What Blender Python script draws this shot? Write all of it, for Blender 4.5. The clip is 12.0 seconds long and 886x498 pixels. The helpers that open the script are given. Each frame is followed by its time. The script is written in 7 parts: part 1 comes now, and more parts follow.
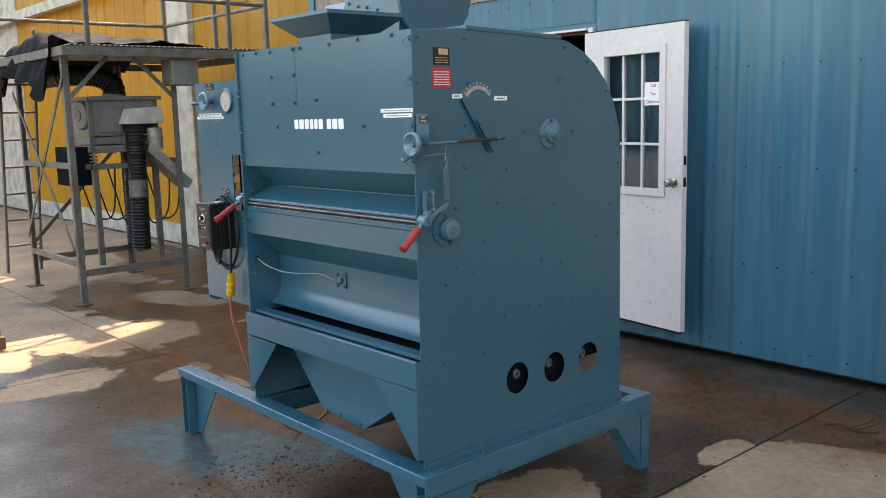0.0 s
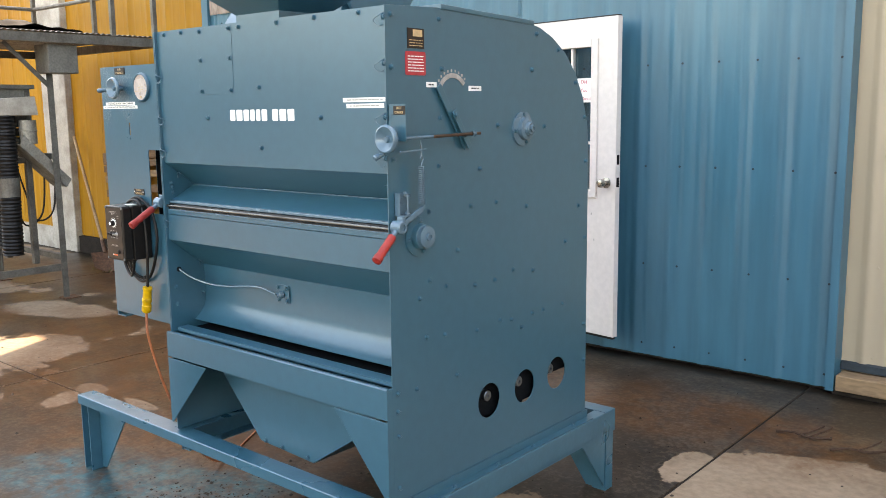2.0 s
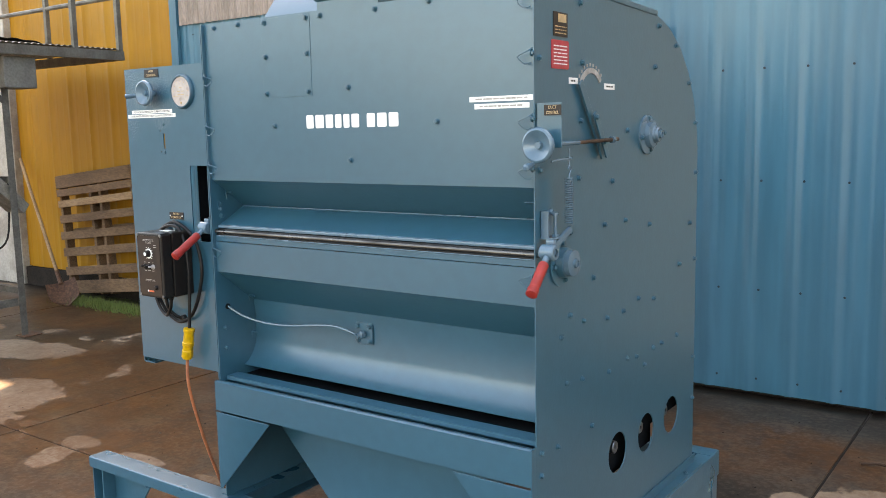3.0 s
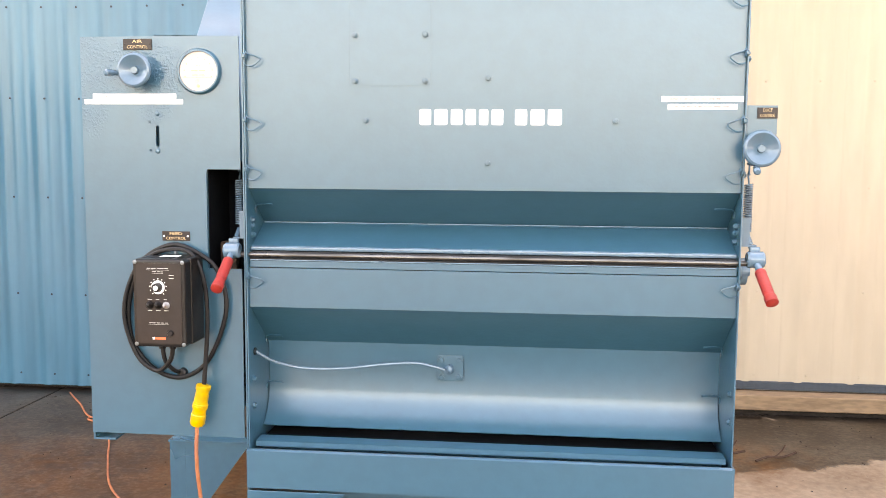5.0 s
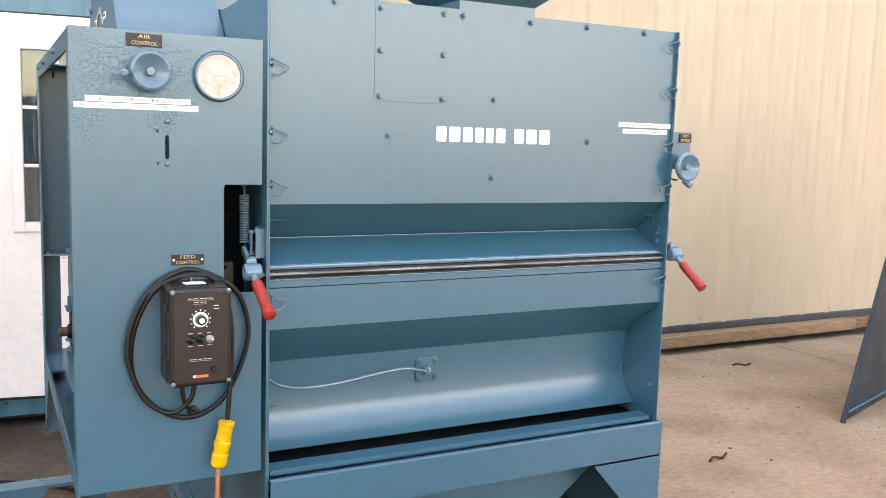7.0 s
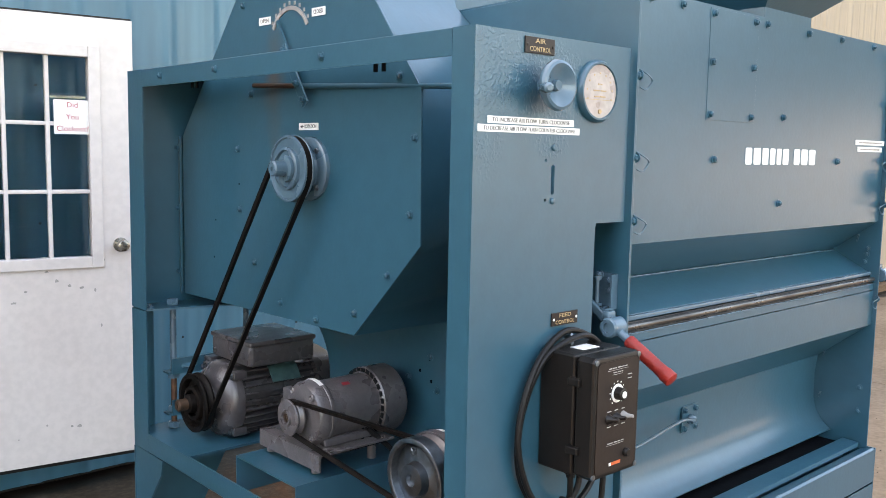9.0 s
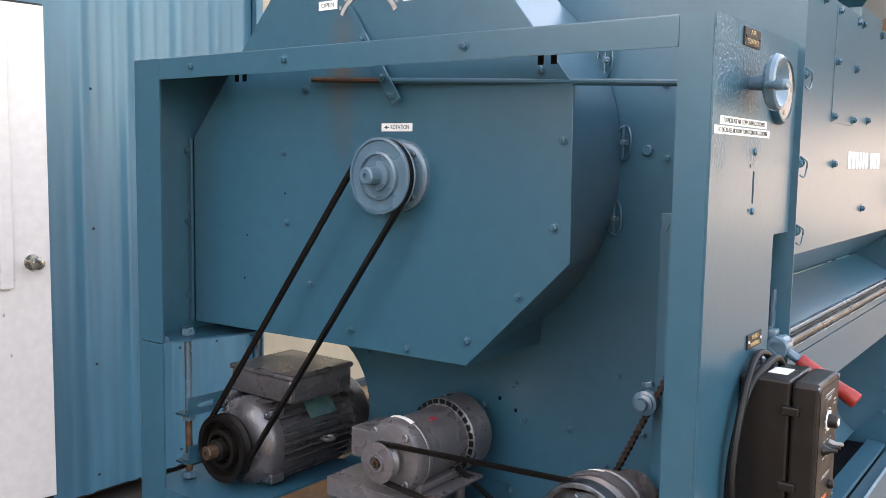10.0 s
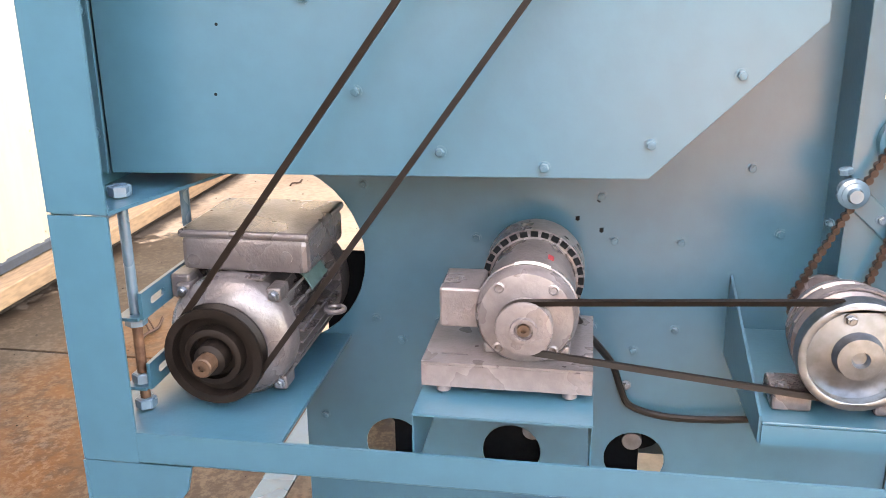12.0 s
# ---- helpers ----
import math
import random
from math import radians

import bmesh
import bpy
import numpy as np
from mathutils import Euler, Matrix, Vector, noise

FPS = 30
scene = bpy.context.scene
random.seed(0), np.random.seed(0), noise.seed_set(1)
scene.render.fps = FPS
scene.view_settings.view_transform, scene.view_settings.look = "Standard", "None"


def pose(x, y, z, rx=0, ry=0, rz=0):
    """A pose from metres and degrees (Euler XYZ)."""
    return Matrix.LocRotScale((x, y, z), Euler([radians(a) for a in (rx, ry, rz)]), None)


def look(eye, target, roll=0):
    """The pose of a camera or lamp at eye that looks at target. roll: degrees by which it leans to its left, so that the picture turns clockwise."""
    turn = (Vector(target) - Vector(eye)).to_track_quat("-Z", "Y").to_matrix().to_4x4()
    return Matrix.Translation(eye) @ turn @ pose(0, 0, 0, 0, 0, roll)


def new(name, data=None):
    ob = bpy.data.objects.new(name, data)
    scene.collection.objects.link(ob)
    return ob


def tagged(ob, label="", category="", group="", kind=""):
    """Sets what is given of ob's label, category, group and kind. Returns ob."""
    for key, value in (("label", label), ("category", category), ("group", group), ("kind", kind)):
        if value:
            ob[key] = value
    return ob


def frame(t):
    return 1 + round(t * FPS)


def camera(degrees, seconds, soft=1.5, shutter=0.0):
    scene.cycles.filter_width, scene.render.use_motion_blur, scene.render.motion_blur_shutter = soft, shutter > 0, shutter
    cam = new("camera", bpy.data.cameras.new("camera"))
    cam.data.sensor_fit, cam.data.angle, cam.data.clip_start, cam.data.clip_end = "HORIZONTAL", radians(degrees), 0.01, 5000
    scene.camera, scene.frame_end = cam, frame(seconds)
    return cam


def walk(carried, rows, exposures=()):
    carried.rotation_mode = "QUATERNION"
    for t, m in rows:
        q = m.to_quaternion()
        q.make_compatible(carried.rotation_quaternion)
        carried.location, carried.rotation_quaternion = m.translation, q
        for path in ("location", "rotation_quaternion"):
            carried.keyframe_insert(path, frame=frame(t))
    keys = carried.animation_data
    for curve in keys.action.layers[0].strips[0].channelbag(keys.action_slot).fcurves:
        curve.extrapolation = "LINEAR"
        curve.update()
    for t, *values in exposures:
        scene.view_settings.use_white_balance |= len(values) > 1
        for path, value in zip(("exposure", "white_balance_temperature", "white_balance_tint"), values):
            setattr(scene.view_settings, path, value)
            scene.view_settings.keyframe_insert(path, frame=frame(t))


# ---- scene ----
from mathutils.geometry import tessellate_polygon

cam = camera(53.4, 12.0, 0.6)
PATH = [
    (0, (3.514, -1.926, 1.622), (2.028, -0.622, 1.318), -1.5),
    (0.5, (3.502, -1.906, 1.622), (2.0, -0.62, 1.322), -0.9),
    (1, (3.459, -1.847, 1.608), (1.948, -0.571, 1.31), -0.6),
    (1.5, (3.302, -1.842, 1.582), (1.846, -0.503, 1.288), 0.4),
    (2, (3.01, -1.89, 1.604), (1.729, -0.386, 1.292), -0.7),
    (2.5, (2.664, -1.895, 1.567), (1.467, -0.319, 1.275), -1.1),
    (3, (2.263, -1.88, 1.563), (1.107, -0.27, 1.295), -1.2),
    (3.2, (2.111, -1.916, 1.54), (0.975, -0.288, 1.292), -1.1),
    (4.8, (0.88, -2.08, 1.521), (0.509, -0.131, 1.269), 0.2),
    (5, (0.712, -2.134, 1.491), (0.509, -0.155, 1.29), 0.4),
    (5.5, (0.432, -2.178, 1.556), (0.376, -0.195, 1.301), 0.4),
    (6, (0.075, -2.13, 1.554), (0.087, -0.145, 1.306), -0.3),
    (6.5, (-0.266, -2.073, 1.569), (0.293, -0.168, 1.329), 1.3),
    (7, (-0.571, -2.001, 1.577), (0.34, -0.237, 1.333), 1.7),
    (7.5, (-0.876, -1.748, 1.532), (0.106, -0.016, 1.344), 2.4),
    (7.7, (-0.971, -1.663, 1.548), (0.006, 0.073, 1.369), 2.0),
    (9.3, (-1.453, -0.838, 1.589), (-0.043, 0.566, 1.377), 0.8),
    (9.5, (-1.482, -0.717, 1.579), (-0.037, 0.652, 1.377), 0.6),
    (10, (-1.63, -0.436, 1.582), (-0.028, 0.745, 1.378), 1.0),
    (10.5, (-1.673, -0.162, 1.565), (0.045, 0.837, 1.339), 0.5),
    (11, (-1.584, 0.13, 1.549), (0.237, 0.912, 1.277), -0.2),
    (11.5, (-1.534, 0.364, 1.511), (0.305, 1.061, 1.148), -0.8),
    (12, (-1.505, 0.59, 1.481), (0.371, 0.902, 0.862), -0.6),
]
EXPOSURES = [(0, 2.80, 9300, 11), (0.5, 2.80, 9300, 11), (1.0, 2.72, 9200, 10), (1.5, 2.80, 9200, 10), (2.0, 3.38, 10600, 15), (2.5, 3.18, 10300, 14), (3.2, 3.28, 10500, 16), (5.0, 4.05, 12500, 26), (5.5, 4.03, 12700, 28), (6.0, 3.87, 12300, 22), (6.5, 3.87, 12000, 20), (7.0, 3.66, 11400, 21), (7.5, 3.33, 10800, 18), (9.5, 3.28, 10100, 16), (10, 3.40, 10500, 19), (10.5, 3.65, 11500, 20), (11, 3.96, 12000, 25), (11.5, 4.86, 13100, 27), (12, 5.06, 13000, 26)]
walk(cam, [(t, look(eye, target, roll)) for t, eye, target, roll in PATH], EXPOSURES)

# ---- light: a bright hazy sky over the yard ----
world = bpy.data.worlds.new("sky")
scene.world = world
world.use_nodes = True
_n, _l = world.node_tree.nodes, world.node_tree.links
_sky = _n.new("ShaderNodeTexSky")
_sky.sky_type = "NISHITA"
_sky.sun_disc = False
SUN_ELEVATION, SUN_TURN = 50.0, -24.7
_sky.sun_elevation, _sky.sun_rotation = radians(SUN_ELEVATION), radians(SUN_TURN)
_sky.air_density, _sky.dust_density, _sky.ozone_density = 1.0, 1.6, 1.0
_l.new(_sky.outputs["Color"], _n["Background"].inputs["Color"])
_n["Background"].inputs["Strength"].default_value = 0.15
_sun = bpy.data.lights.new("sun", "SUN")
_sun.energy, _sun.angle, _sun.color = 2.2, radians(0.8), (1.0, 0.96, 0.91)
sun = new("sun", _sun)
_a, _e = radians(SUN_TURN), radians(SUN_ELEVATION)
sun.matrix_world = look((0, 0, 0), (-math.sin(_a) * math.cos(_e), -math.cos(_a) * math.cos(_e), -math.sin(_e)))


# ---- materials ----
def material(name, color, rough=0.5, metal=0.0, second=None, scale=3.0, amount=0.5, fine=60.0, fine_amount=0.15,
             bump=0.1, bump_scale=120.0, rough_var=0.1, stretch=(1, 1, 1), coat=0.0, emit=0.0, shine=0.5):
    """A surface with a slow change of colour, a fine grain, uneven gloss and a fine relief, in metres."""
    m = bpy.data.materials.new(name)
    m.use_nodes = True
    n, l = m.node_tree.nodes, m.node_tree.links
    p = n["Principled BSDF"]
    geo = n.new("ShaderNodeNewGeometry")
    mp = n.new("ShaderNodeMapping")
    mp.inputs["Scale"].default_value = stretch
    l.new(geo.outputs["Position"], mp.inputs["Vector"])

    def noise_at(s, detail=5.0):
        t = n.new("ShaderNodeTexNoise")
        t.inputs["Scale"].default_value, t.inputs["Detail"].default_value = s, detail
        l.new(mp.outputs["Vector"], t.inputs["Vector"])
        return t

    def ranged(socket, a, b, lo, hi):
        r = n.new("ShaderNodeMapRange")
        r.interpolation_type = "SMOOTHSTEP"
        r.inputs["From Min"].default_value, r.inputs["From Max"].default_value = a, b
        r.inputs["To Min"].default_value, r.inputs["To Max"].default_value = lo, hi
        l.new(socket, r.inputs["Value"])
        return r.outputs["Result"]

    second = second or tuple(c * 0.75 for c in color)
    big, small = noise_at(scale, 3.0), noise_at(fine, 3.0)
    mix = n.new("ShaderNodeMix")
    mix.data_type = "RGBA"
    mix.inputs["A"].default_value, mix.inputs["B"].default_value = (*color, 1), (*second, 1)
    l.new(ranged(big.outputs["Fac"], 0.35, 0.7, 0.0, amount), mix.inputs["Factor"])
    hsv = n.new("ShaderNodeHueSaturation")
    l.new(mix.outputs["Result"], hsv.inputs["Color"])
    l.new(ranged(small.outputs["Fac"], 0.3, 0.7, 1 - fine_amount, 1 + fine_amount), hsv.inputs["Value"])
    l.new(hsv.outputs["Color"], p.inputs["Base Color"])
    l.new(ranged(big.outputs["Fac"], 0.2, 0.8, max(rough - rough_var, 0.04), min(rough + rough_var, 1)), p.inputs["Roughness"])
    p.inputs["Specular IOR Level"].default_value = shine
    p.inputs["Metallic"].default_value, p.inputs["Coat Weight"].default_value = metal, coat
    if bump:
        b, rel = n.new("ShaderNodeBump"), noise_at(bump_scale, 4.0)
        b.inputs["Strength"].default_value, b.inputs["Distance"].default_value = bump, 0.004
        l.new(rel.outputs["Fac"], b.inputs["Height"])
        l.new(b.outputs["Normal"], p.inputs["Normal"])
    if emit:
        p.inputs["Emission Color"].default_value, p.inputs["Emission Strength"].default_value = (*color, 1), emit
    return m


def glass(name, tint=(0.7, 0.78, 0.8)):
    m = bpy.data.materials.new(name)
    m.use_nodes = True
    p = m.node_tree.nodes["Principled BSDF"]
    p.inputs["Base Color"].default_value = (*tint, 1)
    p.inputs["Transmission Weight"].default_value, p.inputs["Roughness"].default_value, p.inputs["IOR"].default_value = 1.0, 0.02, 1.45
    return m


ENAMEL = material("blue_enamel", (0.014, 0.087, 0.128), 0.30, shine=0.85, second=(0.010, 0.075, 0.112), scale=1.6, amount=0.5, fine=25, fine_amount=0.04, bump=0.06, bump_scale=90, rough_var=0.0)
RODSTEEL = material("oiled_steel_rod", (0.16, 0.155, 0.145), 0.3, 0.9, second=(0.05, 0.042, 0.036), scale=18, amount=0.7, bump=0.05, stretch=(0.3, 1, 1))
LUMPY = material("blue_enamel_over_old_paint", (0.014, 0.087, 0.128), 0.30, shine=0.85, second=(0.010, 0.075, 0.112), scale=1.6, amount=0.5, fine=25, fine_amount=0.04, bump=0.06, bump_scale=90, rough_var=0.0)
BRIGHT = material("light_blue_enamel", (0.066, 0.136, 0.182), 0.24, shine=0.7, scale=4, amount=0.4, fine=40, fine_amount=0.06, bump=0.1, bump_scale=150)
FRAMEBLUE = material("frame_blue_enamel", (0.018, 0.098, 0.142), 0.30, shine=0.8, second=(0.013, 0.082, 0.124), scale=3, amount=0.5, fine=30, fine_amount=0.05, bump=0.10, bump_scale=70)


def lumps(m, spots):
    """Old flaking paint under the new: small lumps round a few spots of a sheet that faces along y."""
    n, l = m.node_tree.nodes, m.node_tree.links
    p = n["Principled BSDF"]
    geo, nz, add_ = n.new("ShaderNodeNewGeometry"), n.new("ShaderNodeTexNoise"), None
    nz.inputs["Scale"].default_value, nz.inputs["Detail"].default_value = 190.0, 0.8
    l.new(geo.outputs["Position"], nz.inputs["Vector"])
    for x, z, rx, rz in spots:
        mp, ln = n.new("ShaderNodeMapping"), n.new("ShaderNodeVectorMath")
        mp.vector_type, ln.operation = "TEXTURE", "LENGTH"
        mp.inputs["Location"].default_value, mp.inputs["Scale"].default_value = (x, 0, z), (rx, 1000, rz)
        l.new(geo.outputs["Position"], mp.inputs["Vector"])
        l.new(mp.outputs["Vector"], ln.inputs[0])
        if add_ is None:
            add_ = ln.outputs["Value"]
        else:
            mn = n.new("ShaderNodeMath")
            mn.operation = "MINIMUM"
            l.new(add_, mn.inputs[0])
            l.new(ln.outputs["Value"], mn.inputs[1])
            add_ = mn.outputs[0]
    mask, step, mul = n.new("ShaderNodeMapRange"), n.new("ShaderNodeMapRange"), n.new("ShaderNodeMath")
    for node, a, b, lo, hi in ((mask, 0.55, 1.15, 1.0, 0.0), (step, 0.47, 0.66, 0.0, 1.0)):
        node.interpolation_type = "SMOOTHSTEP"
        node.inputs["From Min"].default_value, node.inputs["From Max"].default_value = a, b
        node.inputs["To Min"].default_value, node.inputs["To Max"].default_value = lo, hi
    l.new(add_, mask.inputs["Value"])
    l.new(nz.outputs["Fac"], step.inputs["Value"])
    mul.operation = "MULTIPLY"
    l.new(mask.outputs["Result"], mul.inputs[0])
    l.new(step.outputs["Result"], mul.inputs[1])
    bump = n.new("ShaderNodeBump")
    bump.inputs["Strength"].default_value, bump.inputs["Distance"].default_value = 0.36, 0.002
    l.new(p.inputs["Normal"].links[0].from_socket, bump.inputs["Normal"])
    l.new(mul.outputs[0], bump.inputs["Height"])
    l.new(bump.outputs["Normal"], p.inputs["Normal"])


lumps(LUMPY, ((-0.27, 1.70, 0.15, 0.09), (-0.39, 1.70, 0.05, 0.16), (-0.23, 1.61, 0.05, 0.03)))
FANBLUE = material("fan_plate_enamel", (0.014, 0.087, 0.128), 0.30, shine=0.85, second=(0.010, 0.075, 0.112), scale=1.6, amount=0.5, fine=25, fine_amount=0.04, bump=0.06, bump_scale=90, rough_var=0.0)


def rust_run(m, cy, z_top, z_low, half):
    """A soft brown run of rust down a plate that faces along x: strongest at its top, frayed by noise."""
    n, l = m.node_tree.nodes, m.node_tree.links
    p = n["Principled BSDF"]
    base = p.inputs["Base Color"].links[0].from_socket
    geo, mp, ln, nz, mr, mx = (n.new("ShaderNode" + k) for k in ("NewGeometry", "Mapping", "VectorMath", "TexNoise", "MapRange", "Mix"))
    mp.vector_type = "TEXTURE"
    mp.inputs["Location"].default_value, mp.inputs["Scale"].default_value = (0, cy, z_top), (1000, half, z_top - z_low)
    l.new(geo.outputs["Position"], mp.inputs["Vector"])
    ln.operation = "LENGTH"
    l.new(mp.outputs["Vector"], ln.inputs[0])
    nz.inputs["Scale"].default_value, nz.inputs["Detail"].default_value = 14.0, 5.0
    l.new(geo.outputs["Position"], nz.inputs["Vector"])
    ad = n.new("ShaderNodeMath")
    ad.operation = "ADD"
    l.new(ln.outputs["Value"], ad.inputs[0])
    l.new(nz.outputs["Fac"], ad.inputs[1])
    mr.inputs["From Min"].default_value, mr.inputs["From Max"].default_value = 0.5, 1.35
    mr.inputs["To Min"].default_value, mr.inputs["To Max"].default_value = 0.72, 0.0
    l.new(ad.outputs[0], mr.inputs["Value"])
    mx.data_type = "RGBA"
    l.new(base, mx.inputs["A"])
    mx.inputs["B"].default_value = (0.09, 0.068, 0.045, 1)
    l.new(mr.outputs["Result"], mx.inputs["Factor"])
    l.new(mx.outputs["Result"], p.inputs["Base Color"])


rust_run(FANBLUE, 0.828, 1.745, 1.54, 0.055)
GREYMOTOR = material("grey_motor_paint", (0.066, 0.059, 0.062), 0.30, shine=0.9, second=(0.047, 0.042, 0.045), scale=12, amount=0.3, bump=0.2, bump_scale=200)
SMALLMOTOR = material("pale_grey_motor_paint", (0.100, 0.090, 0.093), 0.30, shine=0.9, second=(0.075, 0.067, 0.070), scale=12, amount=0.3, bump=0.2, bump_scale=200)
STEEL = material("bright_steel", (0.20, 0.235, 0.265), 0.38, 1.0, scale=20, amount=0.5, bump=0.05)
RUST = material("rusty_steel", (0.085, 0.038, 0.022), 0.7, 0.3, second=(0.17, 0.085, 0.05), scale=30, amount=0.8, bump=0.3, bump_scale=300)
DARKRUST = material("dark_oily_rust", (0.045, 0.028, 0.02), 0.55, 0.4, second=(0.09, 0.045, 0.025), scale=40, amount=0.7, bump=0.25, bump_scale=300)
RUBBER = material("black_rubber", (0.006, 0.0055, 0.0055), 0.48, scale=20, amount=0.4, bump=0.1, shine=0.3)
BELT = material("worn_rubber_belt", (0.005, 0.0038, 0.0032), 0.5, second=(0.009, 0.006, 0.005), scale=25, amount=0.7, shine=0.16, bump=0.15, bump_scale=250)
BLACKBOX = material("dark_brown_plastic", (0.011, 0.009, 0.008), 0.36, shine=0.3, scale=15, amount=0.3, bump=0.1, bump_scale=400)
BROWNPLATE = material("engraved_brown_plate", (0.020, 0.013, 0.011), 0.4, shine=0.35, scale=30, amount=0.4, bump=0.05)
PRINT = material("grey_white_print", (0.42, 0.40, 0.37), 0.6, scale=30, amount=0.3, bump=0.0)
WHITE = material("white_label", (0.78, 0.77, 0.74), 0.5, scale=20, amount=0.15, fine_amount=0.04, bump=0.02)
BLACKINK = material("black_ink", (0.06, 0.06, 0.06), 0.6, scale=50, amount=0.2, bump=0.0)
REDINK = material("red_ink", (0.45, 0.03, 0.06), 0.6, scale=50, amount=0.2, bump=0.0)
REDGRIP = material("red_rubber_grip", (0.33, 0.022, 0.015), 0.5, second=(0.25, 0.014, 0.012), scale=30, amount=0.6, bump=0.25, bump_scale=150)
REDPLATE = material("red_plate", (0.42, 0.03, 0.04), 0.4, scale=40, amount=0.3, bump=0.02)
ORANGE = material("orange_label", (0.65, 0.12, 0.04), 0.5, scale=30, amount=0.3, bump=0.0)
BRASSTEXT = material("tan_engraving", (0.50, 0.34, 0.18), 0.5, scale=40, amount=0.3, bump=0.0)
YELLOWPLUG = material("yellow_rubber_plug", (0.60, 0.33, 0.008), 0.42, second=(0.50, 0.26, 0.006), scale=25, amount=0.5, bump=0.15)
ORANGECORD = material("orange_cord", (0.42, 0.13, 0.05), 0.6, second=(0.28, 0.09, 0.05), scale=15, amount=0.7, bump=0.1)
# Near-black: shade inside openings put into colour, also real black parts.
BLACKINSIDE = material("black_parts_and_inner_shade", (0.0045, 0.006, 0.0075), 0.8, shine=0.08, scale=6, amount=0.5, bump=0.1)
DIALFACE = material("aged_gauge_face", (0.40, 0.33, 0.295), 0.3, second=(0.46, 0.41, 0.375), scale=18, amount=0.8, fine_amount=0.12, bump=0.02)
WALLBLUE = material("blue_siding", (0.023, 0.122, 0.174), 0.34, shine=0.5, second=(0.018, 0.100, 0.152), scale=0.9, amount=0.6, fine=14, fine_amount=0.09, bump=0.05, bump_scale=30, stretch=(1, 1, 0.10))
WALLCREAM = material("cream_siding", (0.378, 0.296, 0.210), 0.5, second=(0.345, 0.270, 0.190), scale=0.9, amount=0.5, fine=10, fine_amount=0.04, bump=0.05, bump_scale=30, stretch=(1, 1, 0.2))
WALLYELLOW = material("yellow_siding", (0.38, 0.172, 0.012), 0.5, shine=0.2, second=(0.29, 0.125, 0.010), scale=0.9, amount=0.6, fine=14, fine_amount=0.05, bump=0.05, bump_scale=30, stretch=(1, 1, 0.25))
BROWNSHEET = material("weathered_brown_sheet", (0.20, 0.15, 0.12), 0.6, second=(0.32, 0.25, 0.21), scale=6, amount=0.8, stretch=(3, 1, 0.4), bump=0.1)
WHITEPAINT = material("white_door_paint", (0.62, 0.56, 0.525), 0.42, second=(0.53, 0.465, 0.43), scale=2.5, amount=0.35, fine=30, fine_amount=0.04, bump=0.05)
DIRTYWHITE = material("weathered_white_paint", (0.42, 0.385, 0.335), 0.6, second=(0.25, 0.215, 0.175), scale=5, amount=0.8, fine=40, fine_amount=0.12, bump=0.15, bump_scale=60)
SMUDGE = material("grey_scuff", (0.33, 0.31, 0.29), 0.7, scale=40, amount=0.6, bump=0.1)
WOOD = material("weathered_pine", (0.36, 0.22, 0.11), 0.75, second=(0.24, 0.14, 0.075), scale=5, amount=0.8, fine=70, fine_amount=0.2, bump=0.35, bump_scale=60, stretch=(0.25, 1, 1))
SILLWOOD = material("tan_sill_timber", (0.24, 0.145, 0.078), 0.75, second=(0.17, 0.098, 0.052), scale=4, amount=0.8, fine=70, fine_amount=0.18, bump=0.3, bump_scale=60, stretch=(0.2, 1, 1))
FLASHING = material("dark_flashing", (0.018, 0.030, 0.040), 0.5, scale=6, amount=0.5, bump=0.1)
PEELING = material("peeling_painted_plank", (0.30, 0.25, 0.18), 0.75, second=(0.045, 0.026, 0.014), scale=9, amount=1.0, fine=60, fine_amount=0.3, bump=0.5, bump_scale=50, stretch=(0.35, 1, 2.5))
TWIGBARK = material("reddish_twig_bark", (0.055, 0.029, 0.019), 0.85, shine=0.2, second=(0.032, 0.018, 0.012), scale=40, amount=0.6, bump=0.2)
DAMPWOOD = material("damp_dark_plank", (0.085, 0.050, 0.030), 0.7, second=(0.045, 0.028, 0.02), scale=6, amount=0.8, fine=70, fine_amount=0.3, bump=0.4, bump_scale=60, stretch=(0.3, 1, 1))
DARKWOOD = material("old_pallet_wood", (0.17, 0.092, 0.044), 0.8, second=(0.085, 0.046, 0.025), scale=6, amount=0.8, fine=70, fine_amount=0.25, bump=0.4, bump_scale=60, stretch=(0.3, 1, 1))
GALV = material("galvanised_steel", (0.132, 0.122, 0.106), 0.55, 0.3, second=(0.074, 0.065, 0.054), scale=9, amount=0.7, fine=60, fine_amount=0.15, bump=0.1)
DUSTY = material("dusty_grey_paint", (0.14, 0.135, 0.12), 0.7, second=(0.085, 0.08, 0.07), scale=7, amount=0.7, bump=0.15)
TARP = material("black_tarp", (0.006, 0.006, 0.007), 0.85, second=(0.013, 0.012, 0.012), scale=8, amount=0.7, bump=0.3, bump_scale=40, shine=0.12)
GRASS = material("grass", (0.09, 0.14, 0.025), 0.8, second=(0.14, 0.14, 0.04), scale=20, amount=0.7, bump=0.1)
DARKBASE = material("dark_rough_base", (0.022, 0.017, 0.014), 0.95, shine=0.1, second=(0.040, 0.032, 0.026), scale=6, amount=0.6, bump=0.4, bump_scale=40)
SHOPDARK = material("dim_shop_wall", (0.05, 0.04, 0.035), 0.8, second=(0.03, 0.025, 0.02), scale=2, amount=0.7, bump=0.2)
SHOPFLOOR = material("shop_floor", (0.12, 0.085, 0.06), 0.65, second=(0.07, 0.05, 0.035), scale=3, amount=0.8, bump=0.2, bump_scale=30)
